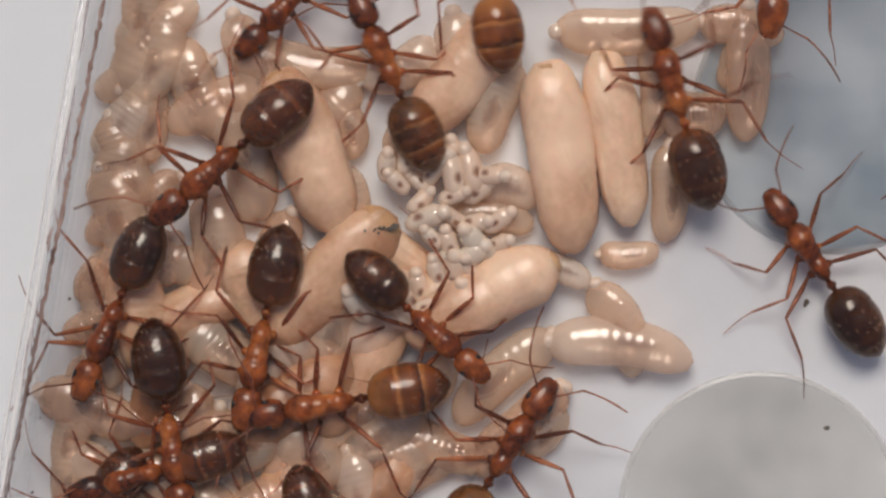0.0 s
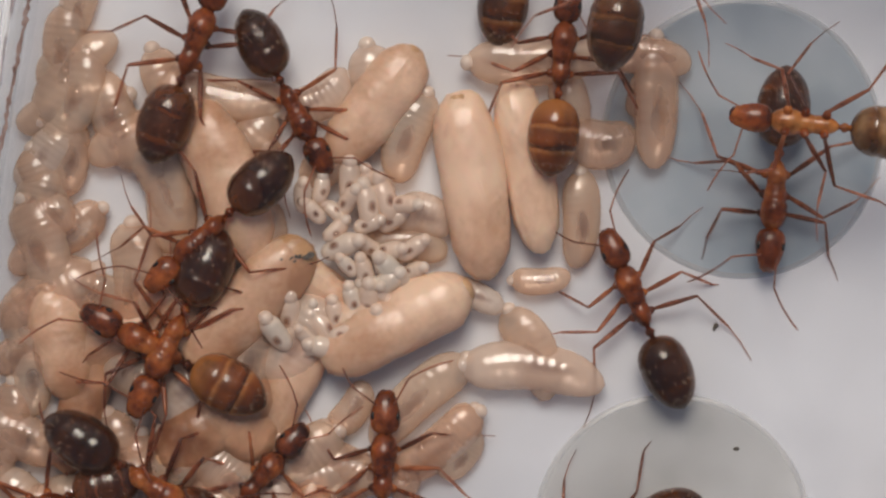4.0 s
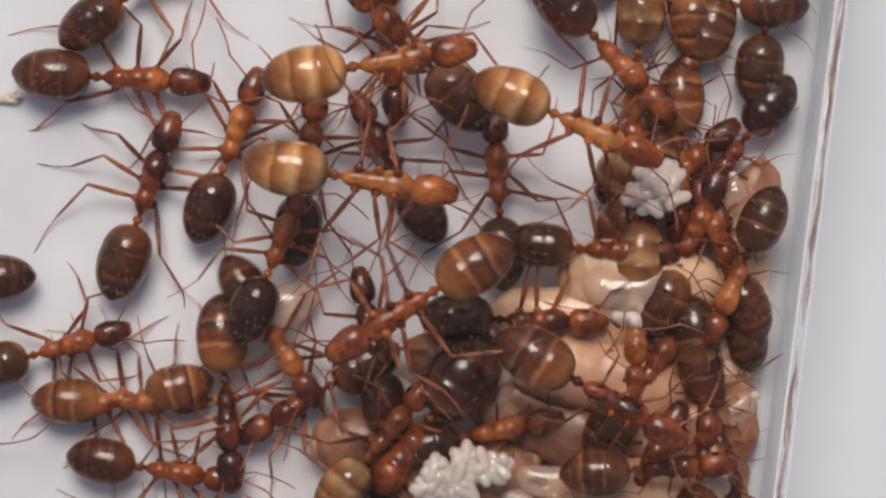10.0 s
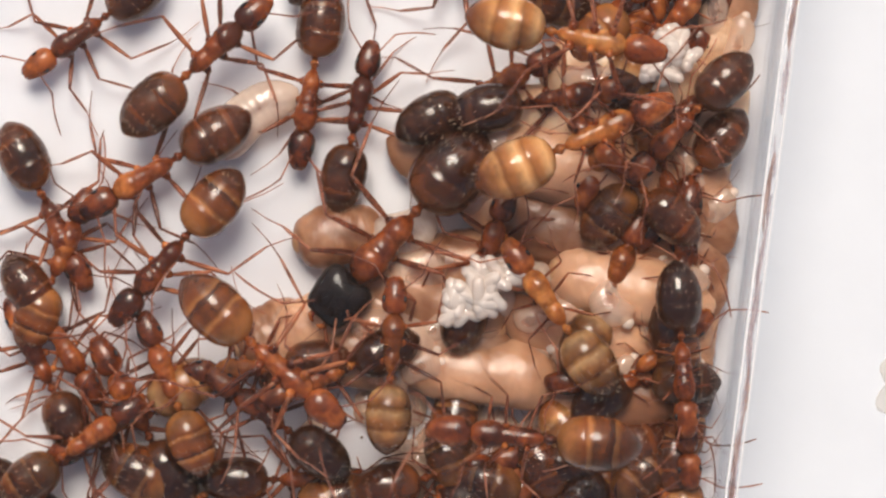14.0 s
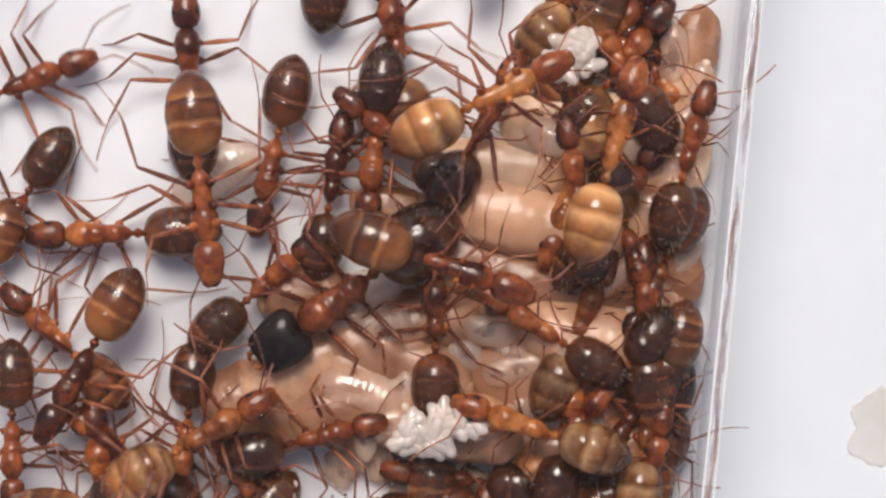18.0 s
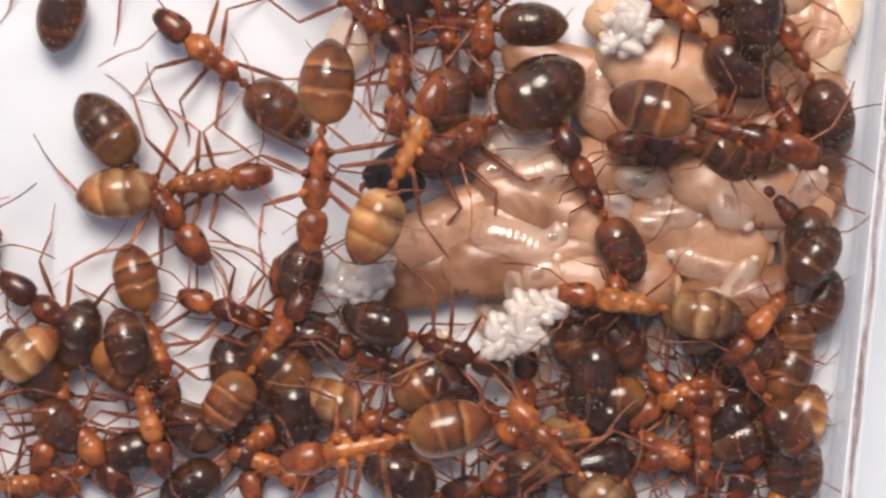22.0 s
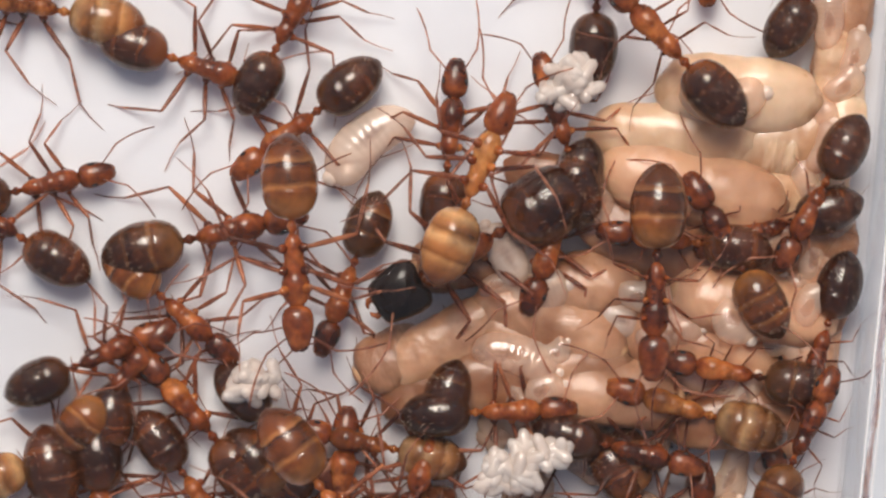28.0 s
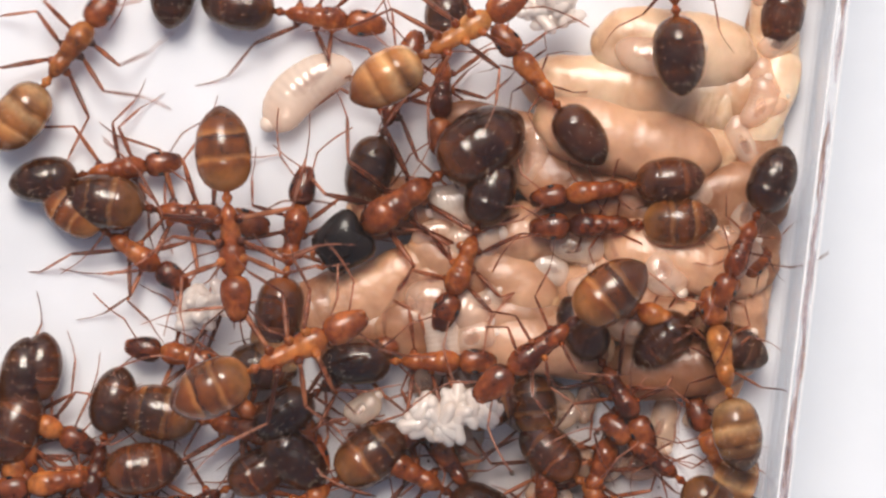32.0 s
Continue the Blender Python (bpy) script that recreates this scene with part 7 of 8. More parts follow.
    walk(ANTS[62], [
        (0, at(1105, -3451, 332, 90, 180)), (20.36, at(1105, -3451, 332, 90, 180)), (22, at(1105, -2827, 332, 140, 180)), (23, at(1136, -2858, 332, 146, 180)), (24, at(1145, -2858, 332, 152, 180)),
        (25.24, at(1145, -3330, 332, 211, 180)), (26.48, at(1145, -3803, 332, 270, 180)), (32, at(1145, -3803, 332, 270, 180)),
    ])
    walk(ANTS[63], [
        (0, at(100, -2976, 5, 3)), (22, at(100, -2976, 5, 3)), (23, at(167, -3027, 5, -15)), (24, at(184, -2994, 52, -7)), (24.33, at(286, -2965, 52, -63)),
        (24.67, at(388, -2936, 52, -118)), (25, at(490, -2907, 52, -173)), (26, at(155, -2752, 5, -213)), (27, at(159, -2735, 5, -272)), (28, at(162, -2718, 5, -331)),
        (29, at(165, -2701, 5, -390)), (30, at(365, -2855, 5, -351)), (30.46, at(190, -2855, 3, -294)), (30.92, at(15, -2855, 2, -237)), (31.38, at(-84, -2855, 0, -180)),
        (32, at(-84, -2855, 0, -180)),
    ])
    walk(ANTS[64], [
        (0, at(-64, -2864, 332, 0, 180)), (22.37, at(-64, -2864, 332, 0, 180)), (22.92, at(39, -2864, 332, -54, 180)), (23.46, at(245, -2864, 332, -109, 180)), (24, at(451, -2864, 332, -163, 180)),
        (25.52, at(451, -3441, 332, -90, 180)), (32, at(451, -3441, 332, -90, 180)),
    ])
    walk(ANTS[65], [
        (0, at(-84, -2578, 0, 0)), (26.65, at(-84, -2578, 0, 0)), (28.33, at(438, -2578, 25, 72)), (30, at(1074, -2578, 51, 145)), (30.5, at(1088, -2568, 59, 190)),
        (31, at(1102, -2557, 67, 236)), (32, at(983, -2671, 5, 209)),
    ])
    walk(ANTS[66], [
        (0, at(-84, -2541, 0, 0)), (26.81, at(-84, -2541, 0, 0)), (28.41, at(408, -2541, 29, 46)), (30, at(1014, -2541, 58, 92)), (30.5, at(1048, -2553, 57, 29)),
        (31, at(1082, -2564, 57, -33)), (32, at(777, -2624, 26, 40)),
    ])
    walk(ANTS[67], [
        (0, at(270, -2879, 0, 348)), (11, at(303, -2888, 0, 379)), (14, at(317, -2856, 0, 364)), (17, at(280, -2862, 0, 339)), (20, at(266, -2816, 0, 327)),
        (23, at(207, -2861, 0, 304)), (26, at(241, -2875, 0, 289)), (29, at(200, -2827, 0, 284)), (32, at(200, -2871, 0, 253)),
    ])
    walk(ANTS[68], [
        (0, at(891, -2870, 0, 13)), (11, at(931, -2891, 0, 48)), (14, at(949, -2921, 0, 27)), (17, at(942, -2921, 0, 7)), (20, at(935, -2907, 0, 2)),
        (23, at(901, -2938, 0, -30)), (26, at(871, -2935, 0, -11)), (29, at(862, -2959, 0, -24)), (32, at(908, -2978, 0, -50)),
    ])
    walk(ANTS[69], [
        (0, at(676, -2840, 0, 335)), (11, at(685, -2795, 0, 311)), (14, at(660, -2798, 0, 339)), (17, at(638, -2806, 0, 319)), (20, at(674, -2776, 0, 308)),
        (23, at(661, -2776, 0, 333)), (26, at(635, -2763, 0, 312)), (29, at(622, -2752, 0, 330)), (32, at(595, -2716, 0, 356)),
    ])
    walk(ANTS[70], [
        (0, at(490, -2959, 0, 332)), (11, at(432, -2921, 0, 305)), (14, at(469, -2893, 0, 332)), (17, at(475, -2855, 0, 311)), (20, at(496, -2872, 0, 338)),
        (23, at(529, -2875, 0, 340)), (26, at(472, -2922, 0, 347)), (29, at(470, -2885, 0, 354)), (32, at(427, -2899, 0, 373)),
    ])
    walk(ANTS[71], [
        (0, at(1306, -2833, 0, 74)), (11, at(1350, -2844, 0, 92)), (14, at(1350, -2854, 0, 62)), (17, at(1350, -2824, 0, 53)), (20, at(1350, -2833, 0, 68)),
        (23, at(1343, -2820, 0, 99)), (26, at(1350, -2777, 0, 97)), (29, at(1304, -2771, 0, 88)), (32, at(1264, -2750, 0, 76)),
    ])
    walk(ANTS[72], [
        (0, at(256, -2873, 0, 196)), (11, at(254, -2851, 0, 195)), (14, at(204, -2877, 0, 219)), (17, at(200, -2850, 0, 253)), (20, at(215, -2832, 0, 261)),
        (23, at(200, -2791, 0, 259)), (26, at(249, -2810, 0, 285)), (29, at(284, -2799, 0, 280)), (32, at(241, -2772, 0, 271)),
    ])
    walk(ANTS[73], [
        (0, at(564, -2697, 0, 71)), (11, at(599, -2679, 0, 98)), (14, at(548, -2670, 0, 126)), (17, at(528, -2683, 0, 103)), (20, at(574, -2672, 0, 105)),
        (23, at(605, -2714, 0, 95)), (26, at(642, -2754, 0, 73)), (29, at(701, -2738, 0, 107)), (32, at(650, -2695, 0, 142)),
    ])
    walk(ANTS[74], [
        (0, at(1188, -2767, 0, 317)), (11, at(1157, -2768, 0, 298)), (14, at(1141, -2744, 0, 300)), (17, at(1144, -2749, 0, 321)), (20, at(1145, -2702, 0, 308)),
        (23, at(1138, -2693, 0, 291)), (26, at(1185, -2697, 0, 295)), (29, at(1224, -2707, 0, 287)), (32, at(1168, -2706, 0, 285)),
    ])
    walk(ANTS[75], [
        (0, at(1081, -2825, 0, 230)), (11, at(1078, -2814, 0, 200)), (14, at(1129, -2857, 0, 174)), (17, at(1075, -2868, 0, 180)), (20, at(1089, -2846, 0, 183)),
        (23, at(1032, -2872, 0, 200)), (26, at(996, -2827, 0, 171)), (29, at(969, -2789, 0, 181)), (32, at(982, -2776, 0, 158)),
    ])
    walk(ANTS[76], [
        (0, at(1013, -2757, 0, 199)), (11, at(1013, -2792, 0, 223)), (14, at(1012, -2835, 0, 200)), (17, at(1057, -2860, 0, 192)), (20, at(1078, -2823, 0, 180)),
        (23, at(1065, -2831, 0, 147)), (26, at(1110, -2879, 0, 179)), (29, at(1068, -2914, 0, 204)), (32, at(1107, -2940, 0, 207)),
    ])
    walk(ANTS[77], [
        (0, at(620, -2912, 0, 191)), (11, at(582, -2914, 0, 219)), (14, at(565, -2871, 0, 242)), (17, at(555, -2847, 0, 265)), (20, at(520, -2839, 0, 286)),
        (23, at(531, -2811, 0, 284)), (26, at(571, -2780, 0, 255)), (29, at(540, -2799, 0, 227)), (32, at(597, -2845, 0, 215)),
    ])
    walk(ANTS[78], [
        (0, at(798, -2807, 0, 215)), (11, at(768, -2837, 0, 185)), (14, at(802, -2796, 0, 199)), (17, at(756, -2748, 0, 222)), (20, at(757, -2798, 0, 246)),
        (23, at(772, -2786, 0, 212)), (26, at(800, -2833, 0, 211)), (29, at(757, -2847, 0, 238)), (32, at(787, -2815, 0, 224)),
    ])
    walk(ANTS[79], [
        (0, at(1322, -2749, 0, 311)), (11, at(1298, -2730, 0, 331)), (14, at(1323, -2736, 0, 308)), (17, at(1265, -2697, 0, 338)), (20, at(1238, -2672, 0, 332)),
        (23, at(1253, -2670, 0, 319)), (26, at(1268, -2694, 0, 320)), (29, at(1211, -2718, 0, 305)), (32, at(1261, -2755, 0, 323)),
    ])
    walk(ANTS[80], [
        (0, at(1314, -1403, 3, 105)), (9, at(1333, -1403, 3, 96)), (11, at(1325, -1405, 3, 108)), (13, at(1308, -1421, 3, 116)), (17, at(1289, -1392, 3, 111)),
        (20, at(1292, -1383, 3, 121)), (23, at(1271, -1362, 3, 113)), (26, at(1282, -1390, 3, 119)), (29, at(1266, -1408, 3, 108)), (32, at(1257, -1418, 3, 120)),
    ])
    walk(ANTS[81], [
        (0, at(1438, -1485, 3, 75)), (9, at(1470, -1474, 3, 86)), (11, at(1476, -1450, 3, 91)), (13, at(1457, -1429, 3, 82)), (17, at(1456, -1451, 3, 81)),
        (20, at(1446, -1448, 3, 78)), (23, at(1464, -1428, 3, 84)), (26, at(1445, -1449, 3, 78)), (29, at(1425, -1444, 3, 70)), (32, at(1416, -1454, 3, 67)),
    ])
    walk(ANTS[82], [
        (0, at(1277, -1583, 3, -95)), (9, at(1253, -1601, 3, -87)), (11, at(1265, -1575, 3, -87)), (13, at(1242, -1586, 3, -82)), (17, at(1237, -1608, 3, -85)),
        (20, at(1235, -1617, 3, -86)), (23, at(1217, -1645, 3, -79)), (26, at(1228, -1650, 3, -89)), (29, at(1218, -1646, 3, -79)), (32, at(1217, -1618, 3, -79)),
    ])
    walk(ANTS[83], [
        (0, at(1330, -1664, 3, 60)), (9, at(1306, -1668, 3, 67)), (11, at(1288, -1695, 3, 60)), (13, at(1277, -1699, 3, 55)), (17, at(1284, -1719, 3, 51)),
        (20, at(1293, -1716, 3, 62)), (23, at(1315, -1731, 3, 58)), (26, at(1317, -1728, 3, 55)), (26.25, at(1317, -1716, 3, 67)), (26.5, at(1317, -1704, 3, 78)),
        (26.75, at(1317, -1692, 3, 90)), (28.4, at(1317, -1476, 0, 90)), (32, at(1317, -1476, 0, 90)),
    ])
    walk(ANTS[84], [
        (0, at(1326, -1706, 3, -95)), (9, at(1344, -1732, 3, -84)), (11, at(1359, -1725, 3, -83)), (13, at(1347, -1752, 3, -84)), (17, at(1365, -1769, 27, -85)),
        (20, at(1354, -1758, 3, -74)), (23, at(1374, -1771, 24, -76)), (26, at(1349, -1769, 3, -67)), (26.25, at(1349, -1757, 3, -15)), (26.5, at(1349, -1745, 3, 38)),
        (26.75, at(1349, -1733, 3, 90)), (28.4, at(1349, -1488, 0, 90)), (32, at(1349, -1488, 0, 90)),
    ])
    walk(ANTS[85], [
        (0, at(1330, -1807, 44, 60)), (9, at(1351, -1777, 3, 48)), (11, at(1326, -1790, 3, 49)), (13, at(1323, -1814, 41, 52)), (17, at(1331, -1806, 40, 52)),
        (20, at(1333, -1795, 3, 42)), (23, at(1330, -1817, 3, 32)), (26, at(1337, -1827, 3, 28)), (26.25, at(1337, -1815, 3, 49)), (26.5, at(1337, -1803, 3, 69)),
        (26.75, at(1337, -1791, 3, 90)), (28.4, at(1337, -1440, 0, 90)), (32, at(1337, -1440, 0, 90)),
    ])
    walk(ANTS[86], [
        (0, at(1289, -1859, 47, -95)), (9, at(1302, -1858, 47, -94)), (11, at(1289, -1850, 47, -102)), (13, at(1288, -1841, 48, -101)), (17, at(1292, -1837, 47, -108)),
        (20, at(1315, -1826, 47, -103)), (23, at(1338, -1829, 48, -107)), (26, at(1328, -1840, 48, -112)), (26.25, at(1328, -1828, 48, -165)), (26.5, at(1328, -1816, 48, -217)),
        (26.75, at(1328, -1804, 48, -270)), (28.4, at(1328, -1452, 0, -270)), (32, at(1328, -1452, 0, -270)),
    ])
    walk(ANTS[87], [
        (0, at(1436, -1940, 42, 90)), (9, at(1401, -1910, 47, 79)), (11, at(1369, -1888, 47, 67)), (13, at(1377, -1884, 48, 60)), (17, at(1364, -1856, 48, 58)),
        (20, at(1351, -1860, 48, 63)), (23, at(1341, -1885, 48, 70)), (26, at(1321, -1911, 48, 58)), (26.25, at(1321, -1899, 48, 69)), (26.5, at(1321, -1887, 48, 79)),
        (26.75, at(1321, -1875, 48, 90)), (28.4, at(1321, -1464, 0, 90)), (32, at(1321, -1464, 0, 90)),
    ])
    walk(ANTS[88], [
        (0, at(1306, -2036, 47, -80)), (9, at(1305, -2010, 48, -82)), (11, at(1317, -2016, 48, -92)), (13, at(1311, -2034, 48, -103)), (17, at(1301, -2056, 48, -104)),
        (20, at(1312, -2041, 47, -95)), (23, at(1303, -2031, 48, -85)), (26, at(1298, -2006, 48, -95)), (26.25, at(1298, -1994, 48, -153)), (26.5, at(1298, -1982, 48, -212)),
        (26.75, at(1298, -1970, 48, -270)), (28.4, at(1298, -1476, 0, -270)), (32, at(1298, -1476, 0, -270)),
    ])
    walk(ANTS[89], [
        (0, at(1452, -2108, 45, -80)), (9, at(1438, -2136, 40, -71)), (11, at(1448, -2126, 43, -77)), (13, at(1420, -2127, 43, -68)), (17, at(1408, -2132, 42, -70)),
        (20, at(1415, -2154, 38, -61)), (23, at(1388, -2143, 39, -55)), (26, at(1392, -2128, 40, -60)), (26.25, at(1392, -2116, 40, -10)), (26.5, at(1392, -2104, 40, 40)),
        (26.75, at(1392, -2092, 40, 90)), (28.4, at(1392, -1488, 0, 90)), (32, at(1392, -1488, 0, 90)),
    ])
    walk(ANTS[90], [
        (0, at(1330, -2153, 45, 60)), (9, at(1329, -2146, 46, 68)), (11, at(1351, -2117, 44, 56)), (13, at(1366, -2121, 43, 59)), (17, at(1376, -2098, 45, 60)),
        (19, at(1376, -2098, 45, 60)), (19.25, at(1376, -2086, 45, 70)), (19.5, at(1376, -2074, 45, 80)), (19.75, at(1376, -2062, 45, 90)), (21.2, at(1376, -1440, 0, 90)),
        (32, at(1376, -1440, 0, 90)),
    ])
    walk(ANTS[91], [
        (0, at(1468, -2233, 45, 75)), (9, at(1457, -2251, 44, 83)), (11, at(1457, -2270, 44, 94)), (13, at(1457, -2280, 44, 89)), (17, at(1452, -2302, 42, 95)),
        (20, at(1474, -2293, 42, 100)), (23, at(1479, -2307, 41, 89)), (26, at(1477, -2283, 44, 78)), (26.25, at(1477, -2271, 44, 82)), (26.5, at(1477, -2259, 44, 86)),
        (26.75, at(1477, -2247, 44, 90)), (28.4, at(1477, -1452, 0, 90)), (32, at(1477, -1452, 0, 90)),
    ])
    walk(ANTS[92], [
        (0, at(1330, -2306, 44, 60)), (9, at(1350, -2309, 44, 66)), (11, at(1351, -2317, 45, 70)), (13, at(1334, -2345, 44, 73)), (17, at(1336, -2319, 45, 73)),
        (19, at(1336, -2319, 45, 73)), (19.25, at(1336, -2307, 45, 79)), (19.5, at(1336, -2295, 45, 84)), (19.75, at(1336, -2283, 45, 90)), (21.2, at(1336, -1464, 0, 90)),
        (32, at(1336, -1464, 0, 90)),
    ])
    walk(ANTS[93], [
        (0, at(1495, -2590, 0, -95)), (17, at(1495, -2584, 0, -100)), (20, at(1495, -2582, 0, -107)), (23, at(1495, -2603, 0, -107)), (26, at(1495, -2602, 0, -111)),
        (26.25, at(1495, -2617, 0, -104)), (26.5, at(1495, -2632, 0, -97)), (26.75, at(1495, -2647, 0, -90)), (29, at(1495, -3282, 0, -90)), (32, at(1495, -3302, 0, -90)),
    ])
    walk(ANTS[94], [
        (0, at(1495, -2660, 0, -95)), (17, at(1495, -2655, 0, -91)), (20, at(1495, -2642, 0, -86)), (23, at(1495, -2655, 0, -79)), (26, at(1495, -2644, 0, -72)),
        (26.25, at(1495, -2659, 0, -78)), (26.5, at(1495, -2674, 0, -84)), (26.75, at(1495, -2689, 0, -90)), (29, at(1495, -3344, 0, -90)), (32, at(1495, -3364, 0, -90)),
    ])
    walk(ANTS[95], [
        (0, at(1495, -2730, 0, 100)), (17, at(1495, -2709, 0, 103)), (20, at(1495, -2694, 0, 103)), (23, at(1495, -2713, 0, 105)), (26, at(1495, -2693, 0, 112)),
        (29, at(1495, -2694, 0, 119)), (32, at(1495, -2700, 0, 120)),
    ])
    walk(ANTS[96], [
        (0, at(1495, -2800, 0, -95)), (17, at(1495, -2801, 0, -102)), (20, at(1495, -2814, 0, -102)), (23, at(1495, -2803, 0, -103)), (26, at(1495, -2811, 0, -107)),
        (29, at(1495, -2799, 0, -106)), (32, at(1495, -2797, 0, -102)),
    ])
    walk(ANTS[97], [
        (0, at(1083, -2679, 0, 274)), (17, at(1108, -2701, 0, 270)), (20, at(1118, -2706, 0, 279)), (23, at(1105, -2709, 0, 276)), (26, at(1082, -2697, 0, 265)),
        (26.25, at(1082, -2712, 0, 267)), (26.5, at(1082, -2727, 0, 268)), (26.75, at(1082, -2742, 0, 270)), (29, at(1082, -3357, 0, 270)), (32, at(1082, -3377, 0, 270)),
    ])
    walk(ANTS[98], [
        (0, at(1151, -2739, 0, 53)), (17, at(1157, -2738, 0, 61)), (20, at(1135, -2730, 0, 71)), (23, at(1112, -2720, 0, 65)), (26, at(1125, -2697, 0, 50)),
        (26.25, at(1125, -2712, 0, 3)), (26.5, at(1125, -2727, 0, -43)), (26.75, at(1125, -2742, 0, -90)), (29, at(1125, -3377, 0, -90)), (32, at(1125, -3397, 0, -90)),
    ])
    walk(ANTS[99], [
        (0, at(1219, -2799, 0, 332)), (17, at(1235, -2780, 0, 336)), (20, at(1223, -2768, 0, 342)), (23, at(1244, -2785, 0, 328)), (26, at(1236, -2797, 0, 324)),
        (26.25, at(1236, -2812, 0, 306)), (26.5, at(1236, -2827, 0, 288)), (26.75, at(1236, -2842, 0, 270)), (29, at(1236, -3497, 0, 270)), (32, at(1236, -3517, 0, 270)),
    ])
    walk(ANTS[100], [
        (0, at(1269, -2709, 0, 350)), (17, at(1266, -2711, 0, 354)), (20, at(1270, -2689, 0, 359)), (23, at(1269, -2705, 0, 370)), (26, at(1288, -2696, 0, 357)),
        (26.25, at(1288, -2711, 0, 328)), (26.5, at(1288, -2726, 0, 299)), (26.75, at(1288, -2741, 0, 270)), (29, at(1288, -3316, 0, 270)), (32, at(1288, -3336, 0, 270)),
    ])
    walk(ANTS[101], [
        (0, at(1313, -2769, 0, 192)), (17, at(1311, -2777, 0, 186)), (20, at(1317, -2783, 0, 197)), (23, at(1320, -2797, 0, 200)), (26, at(1337, -2773, 0, 213)),
        (26.25, at(1337, -2788, 0, 232)), (26.5, at(1337, -2803, 0, 251)), (26.75, at(1337, -2818, 0, 270)), (29, at(1337, -3413, 0, 270)), (32, at(1337, -3433, 0, 270)),
    ])
    walk(ANTS[102], [
        (0, at(1349, -2679, 0, 320)), (17, at(1367, -2657, 0, 311)), (20, at(1355, -2657, 0, 300)), (23, at(1343, -2652, 0, 290)), (26, at(1338, -2658, 0, 303)),
        (26.25, at(1338, -2673, 0, 292)), (26.5, at(1338, -2688, 0, 281)), (26.75, at(1338, -2703, 0, 270)), (29, at(1338, -3318, 0, 270)), (32, at(1338, -3338, 0, 270)),
    ])
    walk(ANTS[103], [
        (0, at(1402, -2739, 0, 241)), (17, at(1373, -2729, 0, 232)), (20, at(1410, -2738, 0, 243)), (23, at(1467, -2721, 0, 257)), (26, at(1485, -2707, 0, 263)),
        (26.25, at(1485, -2722, 0, 265)), (26.5, at(1485, -2737, 0, 268)), (26.75, at(1485, -2752, 0, 270)), (29, at(1485, -3387, 0, 270)), (32, at(1485, -3407, 0, 270)),
    ])
    walk(ANTS[104], [
        (0, at(1341, -2649, 0, 216)), (17, at(1329, -2649, 0, 208)), (20, at(1339, -2652, 0, 215)), (23, at(1332, -2672, 0, 210)), (26, at(1318, -2689, 0, 198)),
        (26.25, at(1318, -2704, 0, 222)), (26.5, at(1318, -2719, 0, 246)), (26.75, at(1318, -2734, 0, 270)), (29, at(1318, -3389, 0, 270)), (32, at(1318, -3409, 0, 270)),
    ])
    walk(QUEEN, [
        (0, at(939, -2259, 45, -121)), (9.5, at(939, -2259, 45, -121)), (10, at(958, -2273, 51, -119)), (11, at(943, -2268, 50, -117)), (12, at(935, -2258, 44, -126)),
        (13, at(948, -2259, 47, -129)), (14, at(963, -2267, 51, -125)), (17, at(1003, -2280, 58, -124)), (18, at(946, -2271, 50, -138)), (19, at(921, -2232, 43, -143)),
        (20, at(920, -2266, 43, -141)), (21, at(893, -2280, 43, -139)), (22, at(885, -2268, 43, -144)), (23, at(871, -2275, 43, -146)), (24, at(875, -2265, 42, -148)),
        (25, at(889, -2268, 43, -146)), (26, at(892, -2267, 43, -144)), (29, at(891, -2263, 43, -142)), (30, at(915, -2258, 43, -139)), (31, at(895, -2244, 42, -142)),
        (32, at(899, -2258, 43, -138)),
    ])
    here = DUSTY.matrix_basis.copy()
    far = at(-40, -210, 0) @ here
    walk(DUSTY, [(0, far), (4.4, far), (5.4, here), (32, here)])
    walk(EGGS[0], [
        (0, at(1302, -1769, 130, 0)), (9.5, at(1302, -1769, 130, 0)), (10, at(1318, -1797, 130, 23)), (11, at(1304, -1874, 130, 46)), (12, at(1309, -1904, 130, 69)),
        (13, at(1383, -1916, 130, 22)), (14, at(1388, -1915, 130, 45)), (17, at(1313, -1807, 130, 68)), (18, at(1281, -1838, 130, 21)), (19, at(1217, -1900, 130, 44)),
        (20, at(1089, -1977, 130, 67)), (21, at(1116, -2076, 130, 20)), (22, at(1134, -2065, 130, 43)), (23, at(961, -2098, 130, 66)), (24, at(963, -2118, 130, 19)),
        (25, at(972, -2150, 130, 42)), (26, at(1059, -2170, 130, 65)), (29, at(986, -1904, 130, 18)), (30, at(969, -1907, 130, 41)), (31, at(1091, -1907, 130, 64)),
        (32, at(1091, -1914, 130, 17)),
    ])
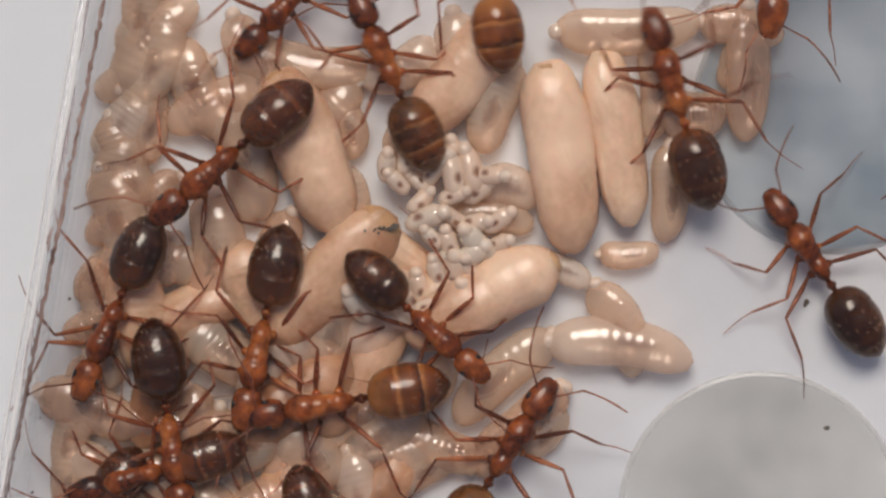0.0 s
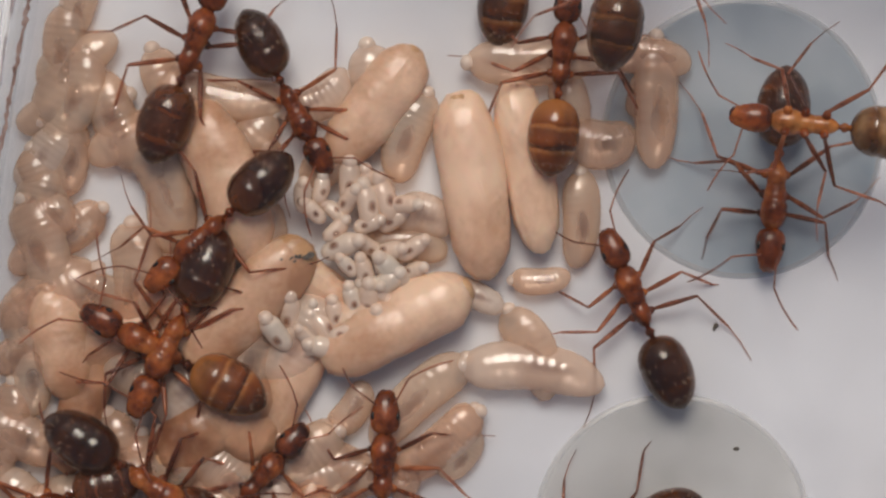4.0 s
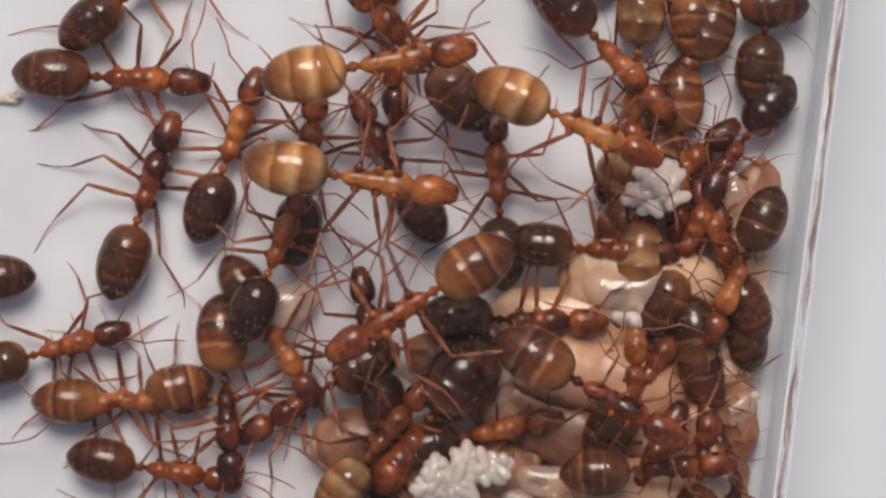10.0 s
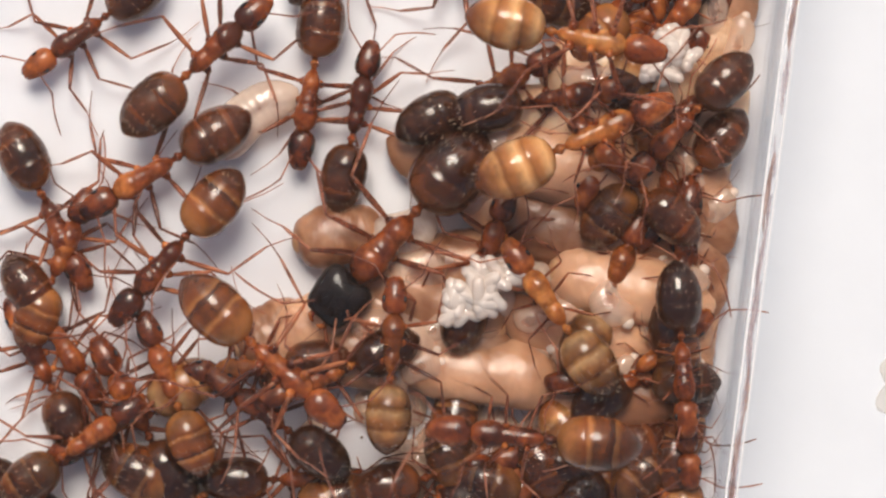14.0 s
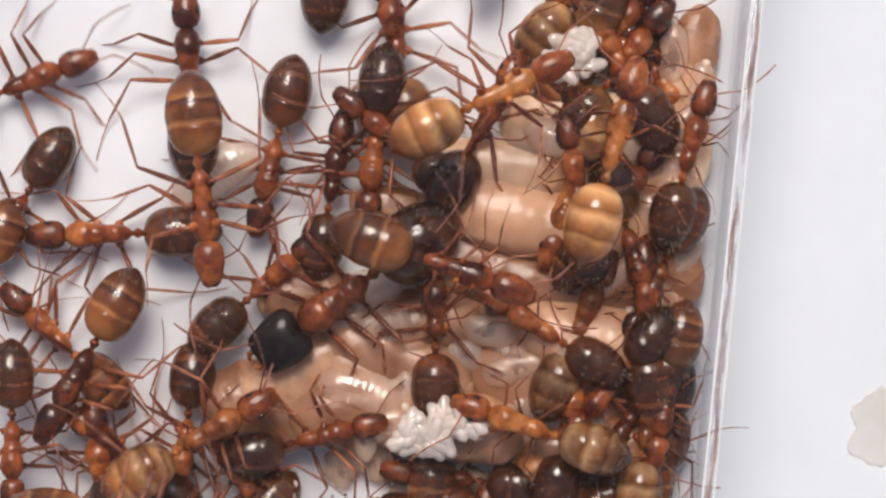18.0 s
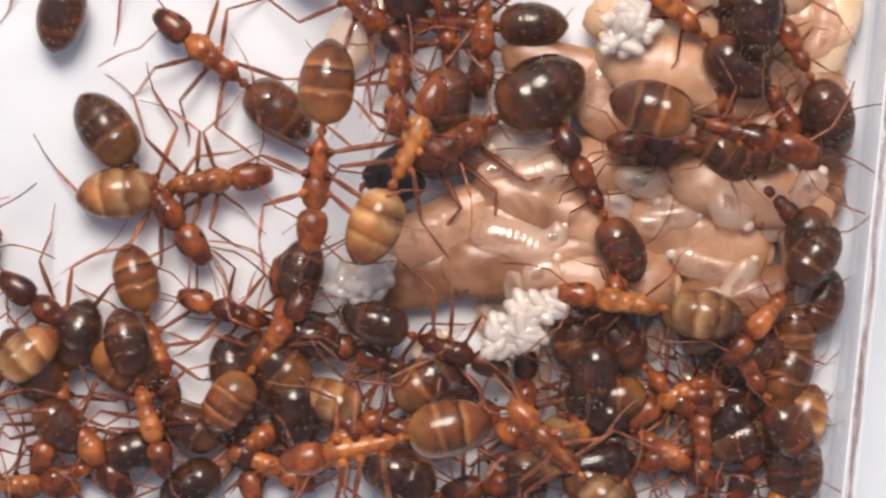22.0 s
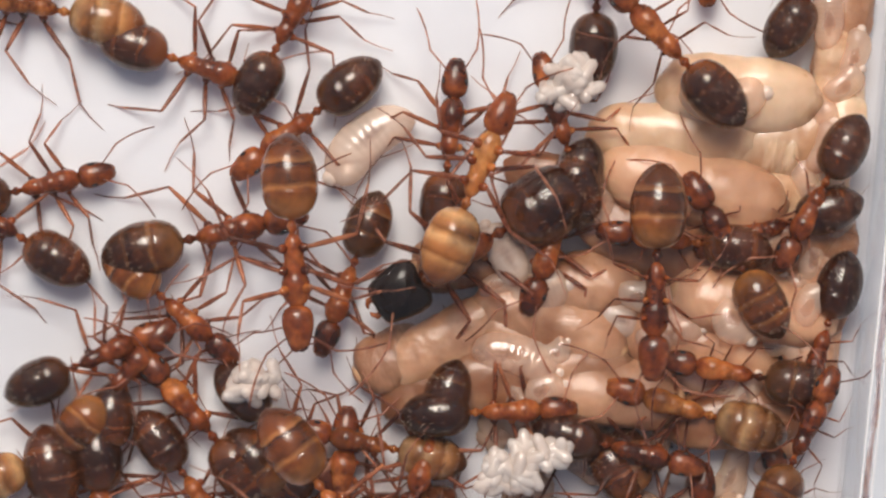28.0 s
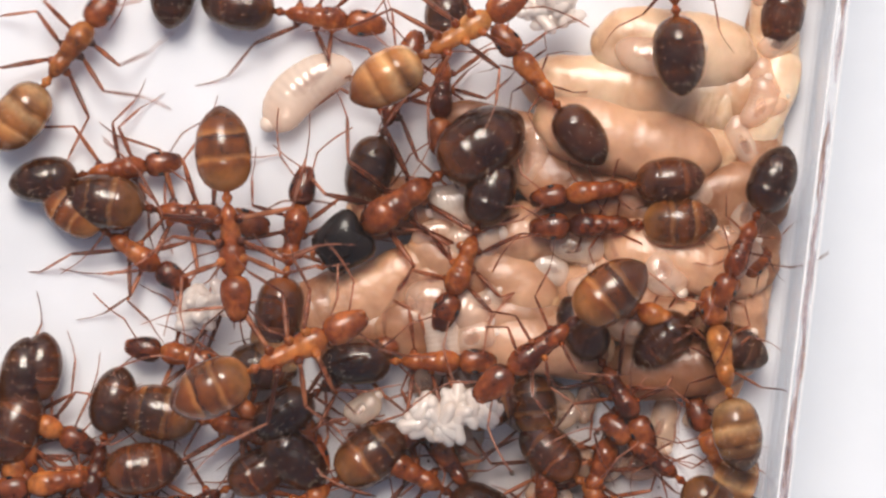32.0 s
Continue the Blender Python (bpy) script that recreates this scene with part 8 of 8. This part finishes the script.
    walk(EGGS[1], [
        (0, at(1000, -2314, 140, 0)), (9.5, at(1000, -2314, 140, 0)), (10, at(1044, -2329, 140, 23)), (11, at(1046, -2332, 140, 46)), (12, at(1105, -2330, 140, 69)),
        (13, at(1107, -2339, 140, 22)), (14, at(1116, -2357, 140, 45)), (17, at(1168, -2418, 140, 68)), (18, at(1115, -2505, 140, 21)), (19, at(1063, -2525, 140, 44)),
        (20, at(1010, -2560, 140, 67)), (21, at(996, -2589, 140, 20)), (22, at(1004, -2593, 140, 43)), (23, at(994, -2627, 140, 66)), (24, at(1001, -2603, 140, 19)),
        (25, at(1019, -2602, 140, 42)), (26, at(1039, -2578, 140, 65)), (29, at(971, -2659, 140, 18)), (30, at(950, -2619, 140, 41)), (31, at(999, -2641, 140, 64)),
        (32, at(1001, -2647, 140, 17)),
    ])
    walk(EGGS[2], [
        (0, at(1323, -2015, 95, 0)), (10, at(1323, -2015, 95, 0)), (11, at(1373, -2028, 95, 23)), (12, at(1245, -1930, 95, 46)), (13, at(1064, -1904, 95, 69)),
        (14, at(1053, -1775, 95, 22)), (17, at(1195, -1758, 95, 45)), (18, at(1114, -1693, 95, 68)), (20, at(351, -1827, 95, 21)), (24, at(-255, -2330, 95, 44)),
        (25, at(189, -2425, 95, 67)), (26, at(389, -2502, 95, 20)), (29, at(540, -2546, 95, 43)), (30, at(493, -2527, 95, 66)), (31, at(521, -2483, 95, 19)),
        (32, at(538, -2510, 95, 42)),
    ])
    walk(EGGS[3], [
        (0, at(210, -2982, 110, 0)), (17, at(210, -2982, 110, 0)), (18, at(314, -2825, 110, 23)), (19, at(467, -2779, 110, 46)), (20, at(636, -2637, 110, 69)),
        (21, at(733, -2625, 110, 22)), (22, at(713, -2555, 110, 45)), (23, at(829, -2350, 110, 68)), (24, at(939, -2367, 110, 21)), (25, at(973, -2368, 110, 44)),
        (26, at(981, -2357, 110, 67)), (29, at(1421, -3103, 60, 46)), (32, at(1421, -3103, 60, 50)),
    ])
    walk(CARRIED, [
        (0, at(1094, -2121, 84, 60)), (19, at(1094, -2121, 84, 60)), (20, at(982, -2185, 84, 83)), (21, at(999, -2278, 84, 106)), (22, at(1001, -2210, 84, 129)),
        (25, at(952, -2225, 84, 82)), (26, at(1004, -2239, 84, 105)), (29, at(904, -2371, 84, 128)), (30, at(922, -2495, 84, 81)), (32, at(966, -2523, 84, 104)),
    ])
    for i, ant in enumerate(ANTS):
        stride(ant, i)
    stride(QUEEN, 99)


motions()
